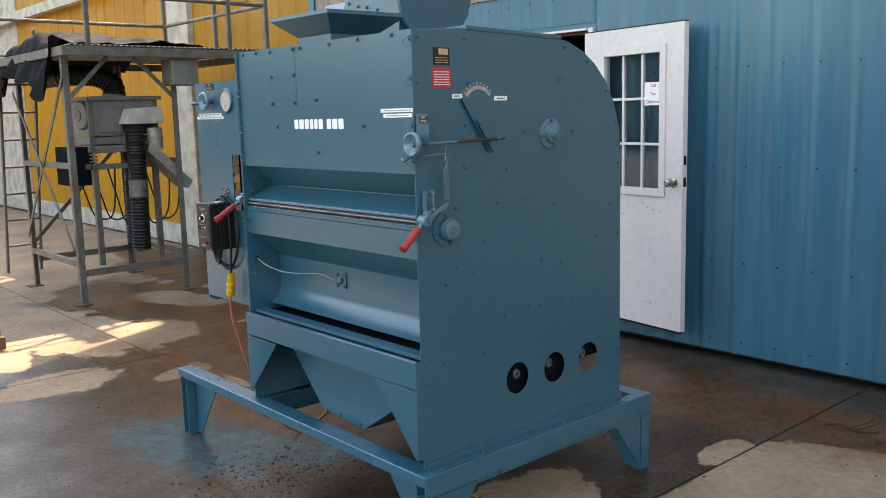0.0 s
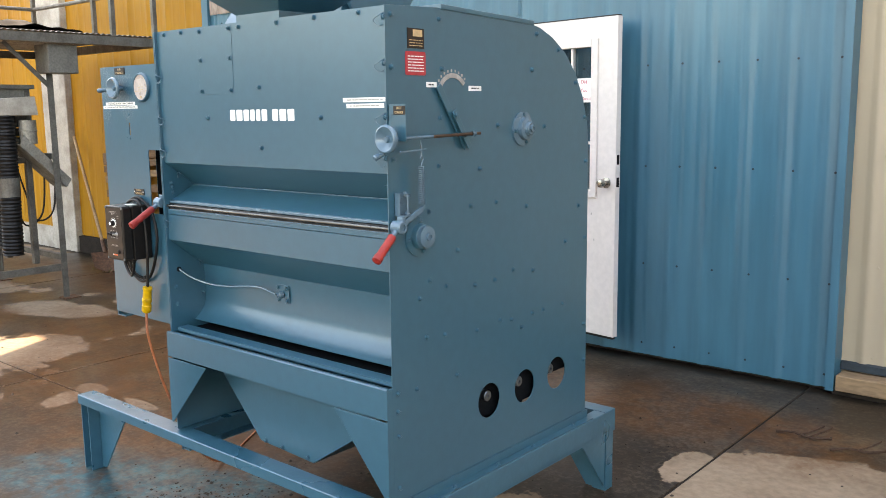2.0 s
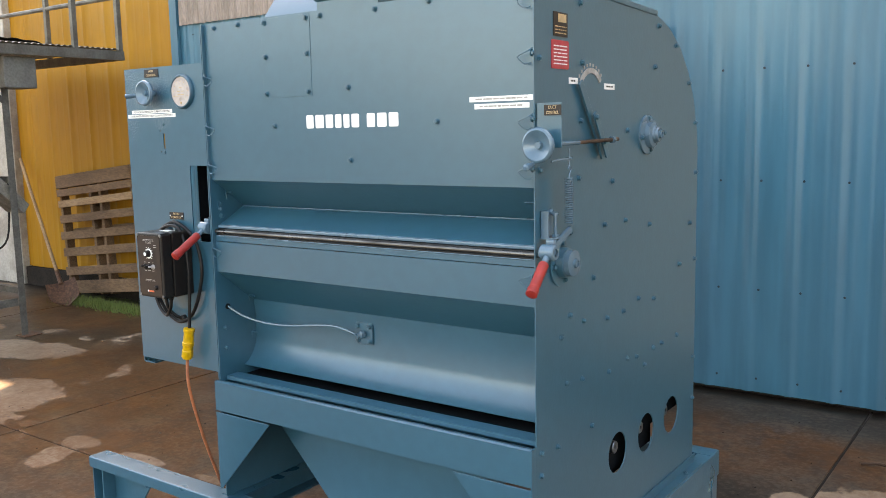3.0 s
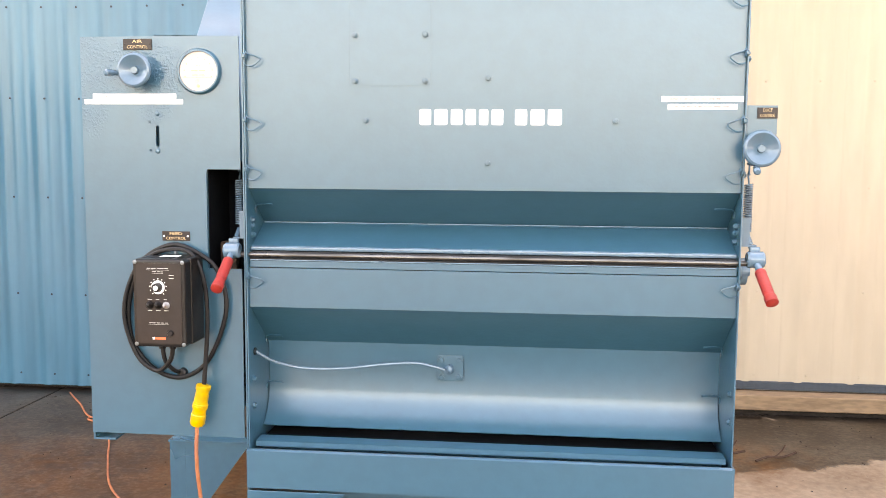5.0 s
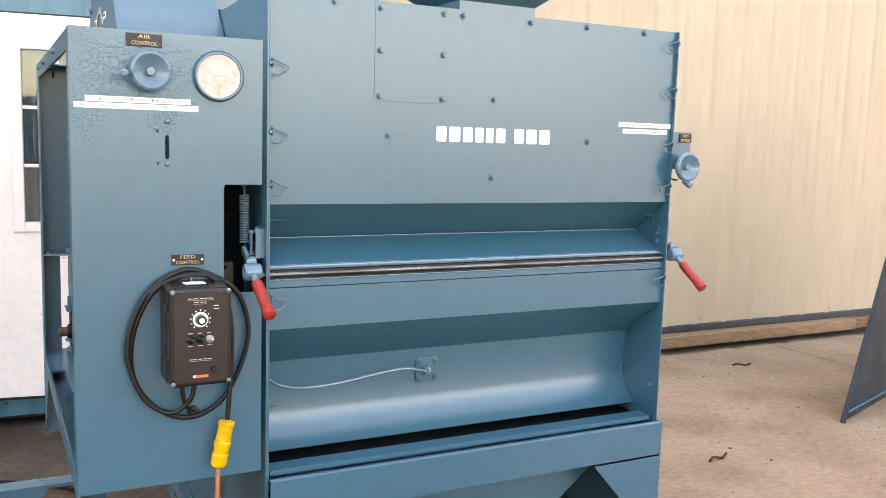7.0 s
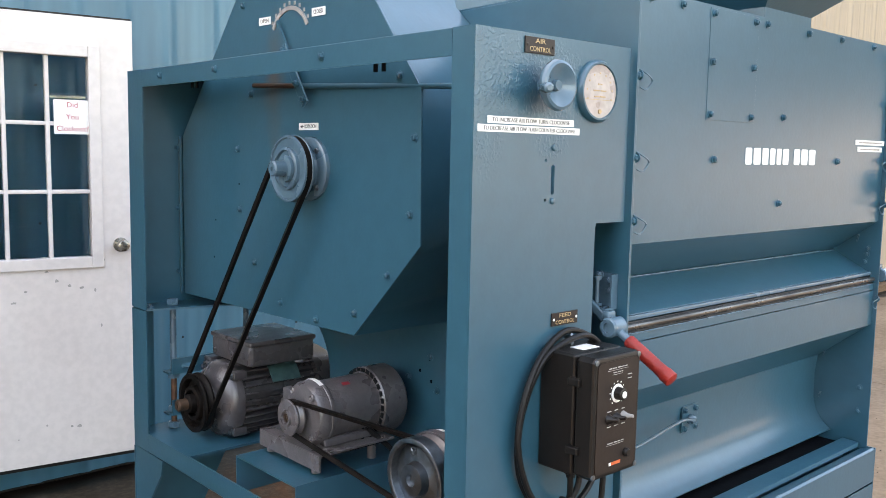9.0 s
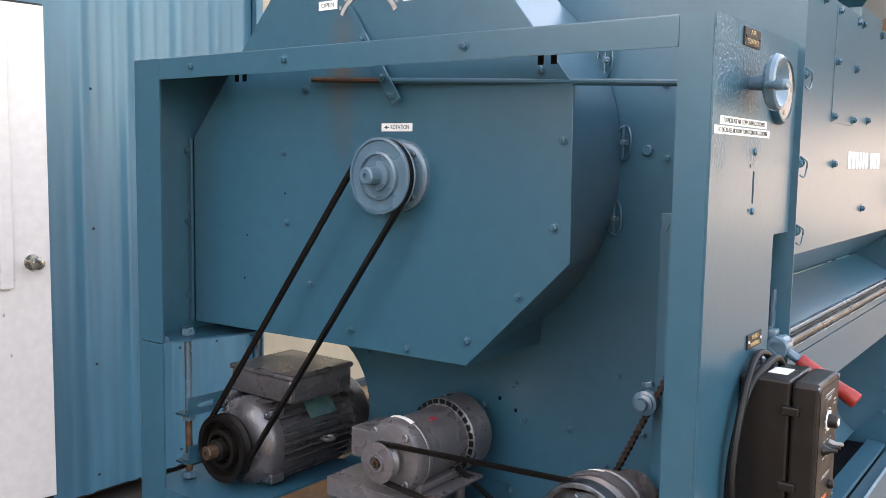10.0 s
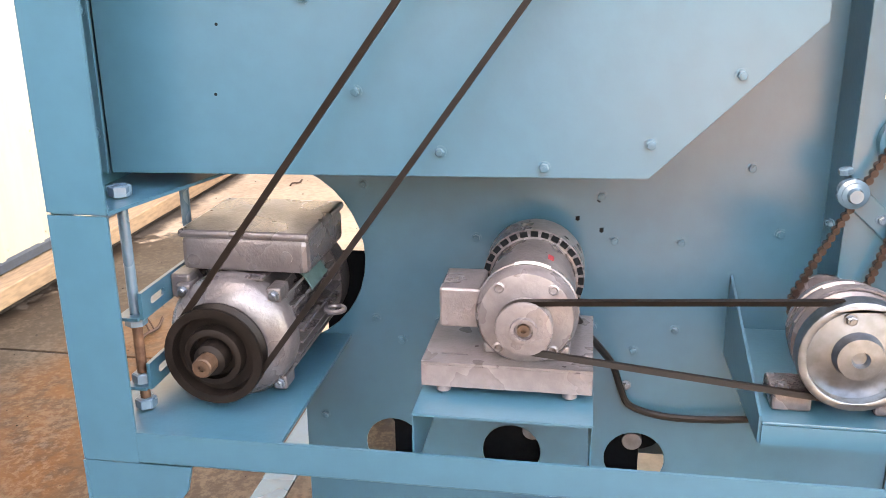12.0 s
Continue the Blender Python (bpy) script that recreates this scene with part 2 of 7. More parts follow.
KNOBMETAL = material("worn_brass_knob", (0.34, 0.31, 0.27), 0.25, 0.9, scale=30, amount=0.4, bump=0.05)
TUBELIGHT = material("fluorescent_tube", (1.0, 0.93, 0.82), 0.5, bump=0.0, emit=0.8)
# This pane glows by itself in place of daylight behind it.
SKYPANE = material("glowing_window_pane", (1.0, 0.9, 0.72), 0.5, bump=0.0, emit=0.22)
SCREWHEAD = material("weathered_screw_head", (0.010, 0.022, 0.030), 0.8, scale=40, bump=0.1)
PANE = glass("window_glass")


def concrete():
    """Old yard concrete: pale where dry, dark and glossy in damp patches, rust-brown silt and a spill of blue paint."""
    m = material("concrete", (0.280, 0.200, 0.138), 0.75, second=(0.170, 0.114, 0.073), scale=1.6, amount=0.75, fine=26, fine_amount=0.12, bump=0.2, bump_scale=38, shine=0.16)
    n, l = m.node_tree.nodes, m.node_tree.links
    p = n["Principled BSDF"]
    geo = n.new("ShaderNodeNewGeometry")

    def calc(op, a, b=None):
        x = n.new("ShaderNodeMath")
        x.operation = op
        for i, v in enumerate((a, b)):
            if v is None:
                continue
            if isinstance(v, (int, float)):
                x.inputs[i].default_value = v
            else:
                l.new(v, x.inputs[i])
        return x.outputs[0]

    def blot(cx, cy, rx, ry, turn=0.0):
        """1 in the middle of an ellipse, 0 on its rim, negative outside."""
        mp = n.new("ShaderNodeMapping")
        mp.vector_type = "TEXTURE"
        mp.inputs["Location"].default_value, mp.inputs["Rotation"].default_value = (cx, cy, 0), (0, 0, radians(turn))
        mp.inputs["Scale"].default_value = (rx, ry, 1000)
        l.new(geo.outputs["Position"], mp.inputs["Vector"])
        d = n.new("ShaderNodeVectorMath")
        d.operation = "LENGTH"
        l.new(mp.outputs["Vector"], d.inputs[0])
        return calc("SUBTRACT", 1.0, d.outputs["Value"])

    def noise_at(s, detail=6.0, rough=0.6):
        t = n.new("ShaderNodeTexNoise")
        t.inputs["Scale"].default_value, t.inputs["Detail"].default_value, t.inputs["Roughness"].default_value = s, detail, rough
        l.new(geo.outputs["Position"], t.inputs["Vector"])
        return t.outputs["Fac"]

    def union(items):
        out = items[0]
        for i in items[1:]:
            out = calc("MAXIMUM", out, i)
        return out

    def edge(field, wobble, soft, reach=1.5):
        f = calc("ADD", field, calc("MULTIPLY", calc("SUBTRACT", wobble, 0.5), reach))
        r = n.new("ShaderNodeMapRange")
        r.interpolation_type = "SMOOTHSTEP"
        r.inputs["From Min"].default_value, r.inputs["From Max"].default_value = -soft, soft
        l.new(f, r.inputs["Value"])
        return r.outputs["Result"]

    def over(color_socket, color, fac):
        mx = n.new("ShaderNodeMix")
        mx.data_type = "RGBA"
        l.new(color_socket, mx.inputs["A"])
        mx.inputs["B"].default_value = (*color, 1)
        l.new(fac, mx.inputs["Factor"])
        return mx.outputs["Result"]

    wob = calc("ADD", calc("MULTIPLY", noise_at(1.3), 0.45), calc("MULTIPLY", noise_at(4.2, 8.0, 0.66), 0.55))
    wob2 = noise_at(3.0)
    axes = n.new("ShaderNodeSeparateXYZ")
    l.new(geo.outputs["Position"], axes.inputs[0])
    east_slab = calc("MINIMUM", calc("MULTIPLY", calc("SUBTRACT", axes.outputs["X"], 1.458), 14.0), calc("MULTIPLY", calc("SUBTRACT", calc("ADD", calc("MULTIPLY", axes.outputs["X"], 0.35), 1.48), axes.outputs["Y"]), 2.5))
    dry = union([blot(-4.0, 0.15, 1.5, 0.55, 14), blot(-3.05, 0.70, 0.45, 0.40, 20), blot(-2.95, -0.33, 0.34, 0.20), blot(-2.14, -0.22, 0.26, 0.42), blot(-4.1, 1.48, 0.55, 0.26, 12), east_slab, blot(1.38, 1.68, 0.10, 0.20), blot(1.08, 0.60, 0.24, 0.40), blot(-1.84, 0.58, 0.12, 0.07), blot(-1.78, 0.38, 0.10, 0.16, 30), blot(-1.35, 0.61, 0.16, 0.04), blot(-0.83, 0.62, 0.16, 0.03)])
    # The wide blot at (0.4, -1.7), mostly unseen, is added to cut bounce light.
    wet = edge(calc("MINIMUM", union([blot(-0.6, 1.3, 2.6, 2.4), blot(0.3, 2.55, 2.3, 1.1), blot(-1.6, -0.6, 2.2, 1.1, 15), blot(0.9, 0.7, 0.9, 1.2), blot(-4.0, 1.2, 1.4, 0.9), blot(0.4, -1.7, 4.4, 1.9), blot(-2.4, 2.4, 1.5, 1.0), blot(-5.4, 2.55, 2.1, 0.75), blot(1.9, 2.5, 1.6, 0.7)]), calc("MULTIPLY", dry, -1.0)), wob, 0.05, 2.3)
    silt = edge(union([blot(-1.3, 1.3, 1.5, 0.9), blot(-1.8, 0.8, 1.1, 0.7), blot(-4.5, 1.0, 0.6, 0.3), blot(-0.5, 0.4, 1.0, 0.7), blot(1.0, 2.3, 1.1, 0.4), blot(-5.2, 2.5, 1.5, 0.4), blot(-2.9, 1.5, 1.0, 0.6)]), wob2, 0.5)
    paint = edge(union([blot(-0.52, -0.05, 0.55, 0.3, 15), blot(-0.2, 0.15, 0.45, 0.2, 30)]), noise_at(4.0), 0.28)
    base = p.inputs["Base Color"].links[0].from_socket
    col = over(base, (0.017, 0.0095, 0.005), calc("MULTIPLY", wet, 0.94))
    col = over(col, (0.105, 0.036, 0.008), calc("MULTIPLY", silt, calc("ADD", calc("MULTIPLY", noise_at(1.9, 7.0, 0.62), 1.5), -0.10)))
    col = over(col, (0.008, 0.086, 0.106), calc("MULTIPLY", paint, edge(calc("SUBTRACT", noise_at(2.2, 6.0, 0.62), 0.40), noise_at(13.0), 0.34)))
    stain = edge(calc("SUBTRACT", noise_at(2.6, 9.0, 0.7), 0.56), noise_at(11.0), 0.22)
    col = over(col, (0.022, 0.014, 0.009), calc("MULTIPLY", stain, calc("ADD", calc("MULTIPLY", wet, 0.55), 0.08)))
    film = edge(calc("SUBTRACT", noise_at(2.3, 10.0, 0.74), 0.56), noise_at(34.0, 8.0, 0.7), 0.14)
    col = over(col, (0.30, 0.235, 0.165), calc("MULTIPLY", film, calc("SUBTRACT", 0.24, calc("MULTIPLY", wet, 0.10))))
    # Darker strip along the wall foot, from about y 3.06.
    foot_strip = edge(calc("MULTIPLY", calc("SUBTRACT", axes.outputs["Y"], 3.06), 7.0), noise_at(5.0), 0.35)
    col = over(col, (0.009, 0.006, 0.004), calc("MULTIPLY", foot_strip, 0.9))
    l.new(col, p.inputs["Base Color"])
    rough = n.new("ShaderNodeMapRange")
    rough.inputs["To Min"].default_value, rough.inputs["To Max"].default_value = 0.8, 0.26
    l.new(calc("MULTIPLY", wet, calc("ADD", noise_at(2.2), 0.25)), rough.inputs["Value"])
    l.new(rough.outputs["Result"], p.inputs["Roughness"])
    return m


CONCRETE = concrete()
YARD = material("old_yard_asphalt", (0.095, 0.084, 0.070), 0.85, second=(0.068, 0.060, 0.050), scale=0.6, amount=0.8, fine=20, fine_amount=0.2, bump=0.3, bump_scale=20)


# ---- shapes ----
def bm_box(x0, x1, y0, y1, z0, z1, bevel=0.0):
    bm = bmesh.new()
    bmesh.ops.create_cube(bm, size=1.0, matrix=Matrix.Translation(((x0 + x1) / 2, (y0 + y1) / 2, (z0 + z1) / 2)) @ Matrix.Diagonal((x1 - x0, y1 - y0, z1 - z0, 1)))
    if bevel:
        bmesh.ops.bevel(bm, geom=bm.edges[:], offset=bevel, segments=2, affect="EDGES", profile=0.5)
    return bm


def add(bm, other, m=None):
    """Adds the mesh of other to bm."""
    if m is not None:
        other.transform(m)
    me = bpy.data.meshes.new("joined")
    other.to_mesh(me)
    other.free()
    bm.from_mesh(me)
    bpy.data.meshes.remove(me)
    return bm


def joined(*bms):
    bm = bms[0]
    for other in bms[1:]:
        add(bm, other)
    return bm


PLANE = {"x": lambda u, v, w: (w, u, v), "y": lambda u, v, w: (u, w, v), "z": lambda u, v, w: (u, v, w)}


def bm_sheet(loops, axis, a, b, bevel=0.0):
    """A plate from a to b along an axis; loops of (u, v): its outline, then its holes. u, v are y, z for x; x, z for y; x, y for z."""
    bm, put = bmesh.new(), PLANE[axis]
    flat = [p for loop in loops for p in loop]
    tris = tessellate_polygon([[Vector((u, v, 0)) for u, v in loop] for loop in loops])
    low, high = ([bm.verts.new(put(u, v, w)) for u, v in flat] for w in (a, b))
    for t in tris:
        bm.faces.new([low[i] for i in t])
        bm.faces.new([high[i] for i in reversed(t)])
    start = 0
    for loop in loops:
        k = len(loop)
        for i in range(k):
            i0, i1 = start + i, start + (i + 1) % k
            bm.faces.new((low[i0], low[i1], high[i1], high[i0]))
        start += k
    bmesh.ops.recalc_face_normals(bm, faces=bm.faces[:])
    if bevel:
        sharp = [e for e in bm.edges if len(e.link_faces) == 2 and e.calc_face_angle(0) > 1.2]
        bmesh.ops.bevel(bm, geom=sharp, offset=bevel, segments=2, affect="EDGES", profile=0.5)
    return bm


def circle(cx, cy, r, n=28, a0=0.0, a1=360.0, end=False):
    k = n + 1 if end else n
    return [(cx + r * math.cos(radians(a0 + (a1 - a0) * i / n)), cy + r * math.sin(radians(a0 + (a1 - a0) * i / n))) for i in range(k)]


def rounded(x0, x1, y0, y1, r, n=4):
    out = []
    for cx, cy, a in ((x1 - r, y1 - r, 0), (x0 + r, y1 - r, 90), (x0 + r, y0 + r, 180), (x1 - r, y0 + r, 270)):
        out += circle(cx, cy, r, n, a, a + 90, end=True)
    return out


def turned(axis):
    """The turn that takes +z to the given axis."""
    return Vector((0, 0, 1)).rotation_difference(Vector(axis).normalized()).to_matrix().to_4x4()


def bm_lathe(profile, at=(0, 0, 0), axis=(0, 0, 1), n=28):
    """A turned shape; profile of (radius, height) from the bottom to the top of the axis."""
    bm = bmesh.new()
    rings = []
    for r, h in profile:
        if r < 1e-6:
            rings.append([bm.verts.new((0, 0, h))])
        else:
            rings.append([bm.verts.new((r * math.cos(2 * math.pi * i / n), r * math.sin(2 * math.pi * i / n), h)) for i in range(n)])
    for lo, hi in zip(rings, rings[1:]):
        for i in range(n):
            f = [lo[i % len(lo)], lo[(i + 1) % len(lo)], hi[(i + 1) % len(hi)], hi[i % len(hi)]]
            f = list(dict.fromkeys(f))
            if len(f) > 2:
                bm.faces.new(f)
    for ring, flip in ((rings[0], True), (rings[-1], False)):
        if len(ring) > 2:
            bm.faces.new(ring[::-1] if flip else ring)
    bmesh.ops.recalc_face_normals(bm, faces=bm.faces[:])
    bm.transform(Matrix.Translation(at) @ turned(axis))
    return bm


def smooth_path(points, steps=6, closed=False):
    p = [Vector(q) for q in points]
    out, k = [], len(points)
    for i in range(k if closed else k - 1):
        a, b, c, d = (p[j % k] if closed else p[min(max(j, 0), k - 1)] for j in (i - 1, i, i + 1, i + 2))
        for s in range(steps):
            t = s / steps
            out.append(0.5 * (2 * b + (c - a) * t + (2 * a - 5 * b + 4 * c - d) * t * t + (3 * b - a - 3 * c + d) * t ** 3))
    if not closed:
        out.append(p[-1])
    return out


def bm_tube(points, r, n=8, steps=0, closed=False):
    """A round bar along points; steps rounds the way between them."""
    pts = smooth_path(points, steps, closed) if steps else [Vector(p) for p in points]
    bm, k, rings, up = bmesh.new(), len(pts), [], None
    for i, p in enumerate(pts):
        if closed:
            d = pts[(i + 1) % k] - pts[i - 1]
        else:
            d = pts[min(i + 1, k - 1)] - pts[max(i - 1, 0)]
        d.normalize()
        if up is None:
            up = d.orthogonal().normalized()
        up = (up - d * up.dot(d)).normalized()
        side = d.cross(up)
        rings.append([bm.verts.new(p + r * (math.cos(2 * math.pi * j / n) * up + math.sin(2 * math.pi * j / n) * side)) for j in range(n)])
    for i in range(k if closed else k - 1):
        a, b = rings[i], rings[(i + 1) % k]
        for j in range(n):
            bm.faces.new((a[j], a[(j + 1) % n], b[(j + 1) % n], b[j]))
    if not closed:
        bm.faces.new(rings[0][::-1])
        bm.faces.new(rings[-1])
    bmesh.ops.recalc_face_normals(bm, faces=bm.faces[:])
    return bm


def bm_bar(p, q, w, h, bevel=0.0):
    """A rectangular bar from p to q, w wide and h high."""
    p, q = Vector(p), Vector(q)
    bm = bm_box(-w / 2, w / 2, -h / 2, h / 2, 0, (q - p).length, bevel)
    d = (q - p).normalized()
    side = d.cross(Vector((0, 0, 1)))
    side = side.normalized() if side.length > 1e-4 else Vector((1, 0, 0))
    up = side.cross(d)
    bm.transform(Matrix.Translation(p) @ Matrix((side, up, d)).transposed().to_4x4())
    bmesh.ops.recalc_face_normals(bm, faces=bm.faces[:])
    return bm


def bm_angle(p, q, a, b, t):
    """An angle iron from p to q with legs along the vectors a and b, t thick."""
    p, q, a, b = Vector(p), Vector(q), Vector(a), Vector(b)
    an, bn = a.normalized() * t, b.normalized() * t
    ring = [Vector(), a, a + bn, an + bn, an + b, b]
    bm = bmesh.new()
    r0, r1 = ([bm.verts.new(o + v) for v in ring] for o in (p, q))
    for i in range(6):
        bm.faces.new((r0[i], r0[(i + 1) % 6], r1[(i + 1) % 6], r1[i]))
    for r in (r0, r1):
        bm.faces.new((r[0], r[1], r[2], r[3]))
        bm.faces.new((r[0], r[3], r[4], r[5]))
    bmesh.ops.recalc_face_normals(bm, faces=bm.faces[:])
    corner = [e for e in bm.edges if {v for v in e.verts} == {r0[0], r1[0]}]
    bmesh.ops.bevel(bm, geom=corner, offset=t * 0.6, segments=3, affect="EDGES", profile=0.5)
    return bm


def bm_strip(line, axis, a, b, t):
    """A bent sheet: a line of (u, v) given a thickness t, run from a to b along the axis."""
    k = len(line)
    off = []
    for i in range(k):
        d = Vector(line[min(i + 1, k - 1)]) - Vector(line[max(i - 1, 0)])
        nrm = Vector((-d.y, d.x)).normalized() * t
        off.append((line[i][0] + nrm.x, line[i][1] + nrm.y))
    bm, put = bmesh.new(), PLANE[axis]
    rows = [[bm.verts.new(put(u, v, w)) for u, v in pts] for w in (a, b) for pts in (line, off)]
    l0, o0, l1, o1 = rows
    for i in range(k - 1):
        bm.faces.new((l0[i], l0[i + 1], l1[i + 1], l1[i]))
        bm.faces.new((o0[i], o1[i], o1[i + 1], o0[i + 1]))
        bm.faces.new((l0[i], o0[i], o0[i + 1], l0[i + 1]))
        bm.faces.new((l1[i], l1[i + 1], o1[i + 1], o1[i]))
    for i in (0, k - 1):
        bm.faces.new((l0[i], l1[i], o1[i], o0[i]))
    bmesh.ops.recalc_face_normals(bm, faces=bm.faces[:])
    return bm


def mesh_of(name, bm, mat):
    for f in bm.faces:
        f.smooth = True
    for e in bm.edges:
        if len(e.link_faces) != 2:
            e.smooth = False
            continue
        angle, (a, b) = e.calc_face_angle(0), sorted(f.calc_area() for f in e.link_faces)
        if angle > 0.6 or (angle > 0.2 and b > 6 * a):
            e.smooth = False
    me = bpy.data.meshes.new(name)
    bm.to_mesh(me)
    bm.free()
    me.materials.append(mat)
    return me


def hang(ob, parent):
    ob.parent = parent
    if parent.type == "EMPTY":
        ob.matrix_parent_inverse = Matrix.Translation(-parent.location)
    return ob


def part(name, bm, mat, parent, label=""):
    """Links a bmesh, in world metres, as one mesh object under a thing or a part."""
    ob = hang(new(name, mesh_of(name, bm, mat)), parent)
    return tagged(ob, label) if label else ob


def thing(name, at, label, category, group="", kind=""):
    ob = new(name)
    ob.location, ob.empty_display_size = at, 0.1
    return tagged(ob, label, category, group, kind)


def solid(name, bm, mat, label, category, group="", kind=""):
    """A thing of one mesh."""
    return tagged(new(name, mesh_of(name, bm, mat)), label, category, group, kind)


SHARED = {}


def shared(name, parent, make, mat, at, axis=(0, 0, 1), spin=0.0):
    """A small part on a mesh that all its like share, made along +z and turned to the axis."""
    key = (name, mat.name)
    if key not in SHARED:
        SHARED[key] = mesh_of(name, make(), mat)
    ob = hang(new(name, SHARED[key]), parent)
    ob.matrix_basis = Matrix.Translation(at) @ turned(axis) @ Matrix.Rotation(spin, 4, "Z")
    return ob


def bm_bolt():
    bm = bm_lathe([(0.0093, 0), (0.0093, 0.0018)], n=14)
    add(bm, bm_lathe([(0.0069, 0.0018), (0.0069, 0.0072), (0.0057, 0.0080)], n=6))
    return add(bm, bm_lathe([(0.0036, 0.0072), (0.0033, 0.0098)], n=8))


def bm_rivet():
    return bm_lathe([(0.006, 0), (0.006, 0.002), (0.004, 0.004), (0, 0.0048)], n=10)


def bm_screw():
    return bm_lathe([(0.007, 0), (0.007, 0.002), (0.0045, 0.002), (0.0045, 0.006), (0, 0.007)], n=8)


def bolts(parent, spots, axis, mat=None):
    for i, s in enumerate(spots):
        shared("bolt", parent, bm_bolt, mat or ENAMEL, s, axis, 0.7 * i)


def lettering(name, text, size, at, right, up, mat, parent, depth=0.0008, width=None, align="CENTER", bold=0.0):
    """Words in the built-in font as a thin mesh; right and up are the directions of the line and of the letters."""
    cu = bpy.data.curves.new("words", "FONT")
    cu.body, cu.size, cu.align_x, cu.align_y, cu.extrude, cu.offset = text, size, align, "CENTER", depth, bold
    cu.resolution_u = 3
    tmp = bpy.data.objects.new("words", cu)
    scene.collection.objects.link(tmp)
    me = bpy.data.meshes.new_from_object(tmp.evaluated_get(bpy.context.evaluated_depsgraph_get()))
    bpy.data.objects.remove(tmp)
    bpy.data.curves.remove(cu)
    r, u = Vector(right).normalized(), Vector(up).normalized()
    m = Matrix.Translation(at) @ Matrix((r, u, r.cross(u))).transposed().to_4x4()
    if width:
        have = max(v.co.x for v in me.vertices) - min(v.co.x for v in me.vertices)
        m = m @ Matrix.Diagonal((width / have, 1, 1, 1))
    me.transform(m)
    me.name = name
    me.materials.clear()
    me.materials.append(mat)
    ob = hang(new(name, me), parent)
    return ob


def bars(name, at, right, up, width, height, rows, mat, parent, seed=1, fill=0.55):
    """Small print that cannot be read: rows of short bars."""
    rnd = random.Random(seed)
    r, u = Vector(right).normalized(), Vector(up).normalized()
    nrm, bm = r.cross(u), bmesh.new()
    pitch = height / rows
    for i in range(rows):
        y, x = height / 2 - pitch * (i + 0.5), -width / 2
        while x < width / 2 - 0.002:
            w = min(rnd.uniform(0.006, 0.02), width / 2 - x)
            b = bm_box(x, x + w, y - pitch * fill / 2, y + pitch * fill / 2, 0, 0.0008)
            add(bm, b)
            x += w + rnd.uniform(0.002, 0.004)
    bm.transform(Matrix.Translation(at) @ Matrix((r, u, nrm)).transposed().to_4x4())
    return part(name, bm, mat, parent)

# ---- ground and buildings ----
ground = solid("ground", bm_box(-300, 300, -300, 300, -0.3, -0.012), YARD, "old yard concrete, damp and stained with rust-brown silt", "ground", kind="structure")
XJ, YJ = [-16.8, -13.15, -9.5, -5.40, -2.31, 1.45, 5.1, 8.75, 12.4], [-3.15, 0.5, 3.6]
for x0, x1 in zip(XJ, XJ[1:]):
    for y0, y1 in zip(YJ, YJ[1:]):
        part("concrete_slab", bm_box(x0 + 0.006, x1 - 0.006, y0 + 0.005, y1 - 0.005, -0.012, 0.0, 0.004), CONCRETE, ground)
for x in XJ[1:-1]:
    part("joint_filler", bm_box(x - 0.0058, x + 0.0058, YJ[0], YJ[-1], -0.0119, -0.004), DARKBASE, ground, "dirt packed in a slab joint")
part("joint_filler", bm_box(XJ[0], XJ[-1], YJ[1] - 0.0048, YJ[1] + 0.0048, -0.0119, -0.005), DARKBASE, ground, "dirt packed in a slab joint")

WALL_Y, PITCH = 3.17, 0.228


def rib_line(xa, xb, y, first, pitch=PITCH, high=0.010):
    """The bent outline of ribbed siding from xa to xb: high ribs with two low swages between."""
    pts, k = [], math.floor((xa - first) / pitch) - 1
    while first + k * pitch < xb + pitch:
        c = first + k * pitch
        pts += [(c - 0.030, 0), (c - 0.014, high), (c + 0.014, high), (c + 0.030, 0)]
        for s in (1 / 3, 2 / 3):
            m = c + pitch * s
            pts += [(m - 0.012, 0), (m, 0.0025), (m + 0.012, 0)]
        k += 1
    inside = [(x, y - h) for x, h in pts if xa < x < xb]
    return [(xa, y), *inside, (xb, y)]


def siding(wall, x0, x1, z0, z1, y, first, mat, screws=(), pitch=PITCH):
    """Hangs ribbed sheets, four ribs wide, on a wall, with their screws beside the ribs."""
    x = x0
    while x < x1 - 0.01:
        nxt = min(first + (math.floor((x + 0.06 - first) / (pitch * 4)) + 1) * pitch * 4 - 0.05, x1)
        sheet = part("siding_sheet", bm_strip(rib_line(x, nxt, y, first, pitch), "z", z0, z1, 0.003), mat, wall)
        k = math.ceil((x - first) / pitch)
        while first + k * pitch + 0.05 < nxt:
            for z in screws:
                if z0 < z < z1:
                    shared("screw", sheet, bm_screw, SCREWHEAD if mat is WALLBLUE else mat, (first + k * pitch + 0.05, y - 0.0005, z + 0.004 * math.sin(7.0 * k)), (0, -1, 0))
            k += 1
        x = nxt


# The blue wall with its doorway, and the shop behind it.
DX0, DX1, DZ0, DZ1 = -1.60, -0.60, 0.10, 2.19
# The height up to 12 m is unseen, chosen to shade the yard.
wall_blue = solid("wall_north", joined(bm_box(-4.18, DX0, 3.176, 3.32, 0.07, 12.0), bm_box(DX1, 1.53, 3.176, 3.32, 0.07, 12.0), bm_box(DX0, DX1, 3.176, 3.32, DZ1, 12.0)), WALLBLUE, "blue ribbed steel wall of the shop building", "wall", kind="structure")
ROWS = (0.10, 0.62, 1.24, 1.86, 2.42)
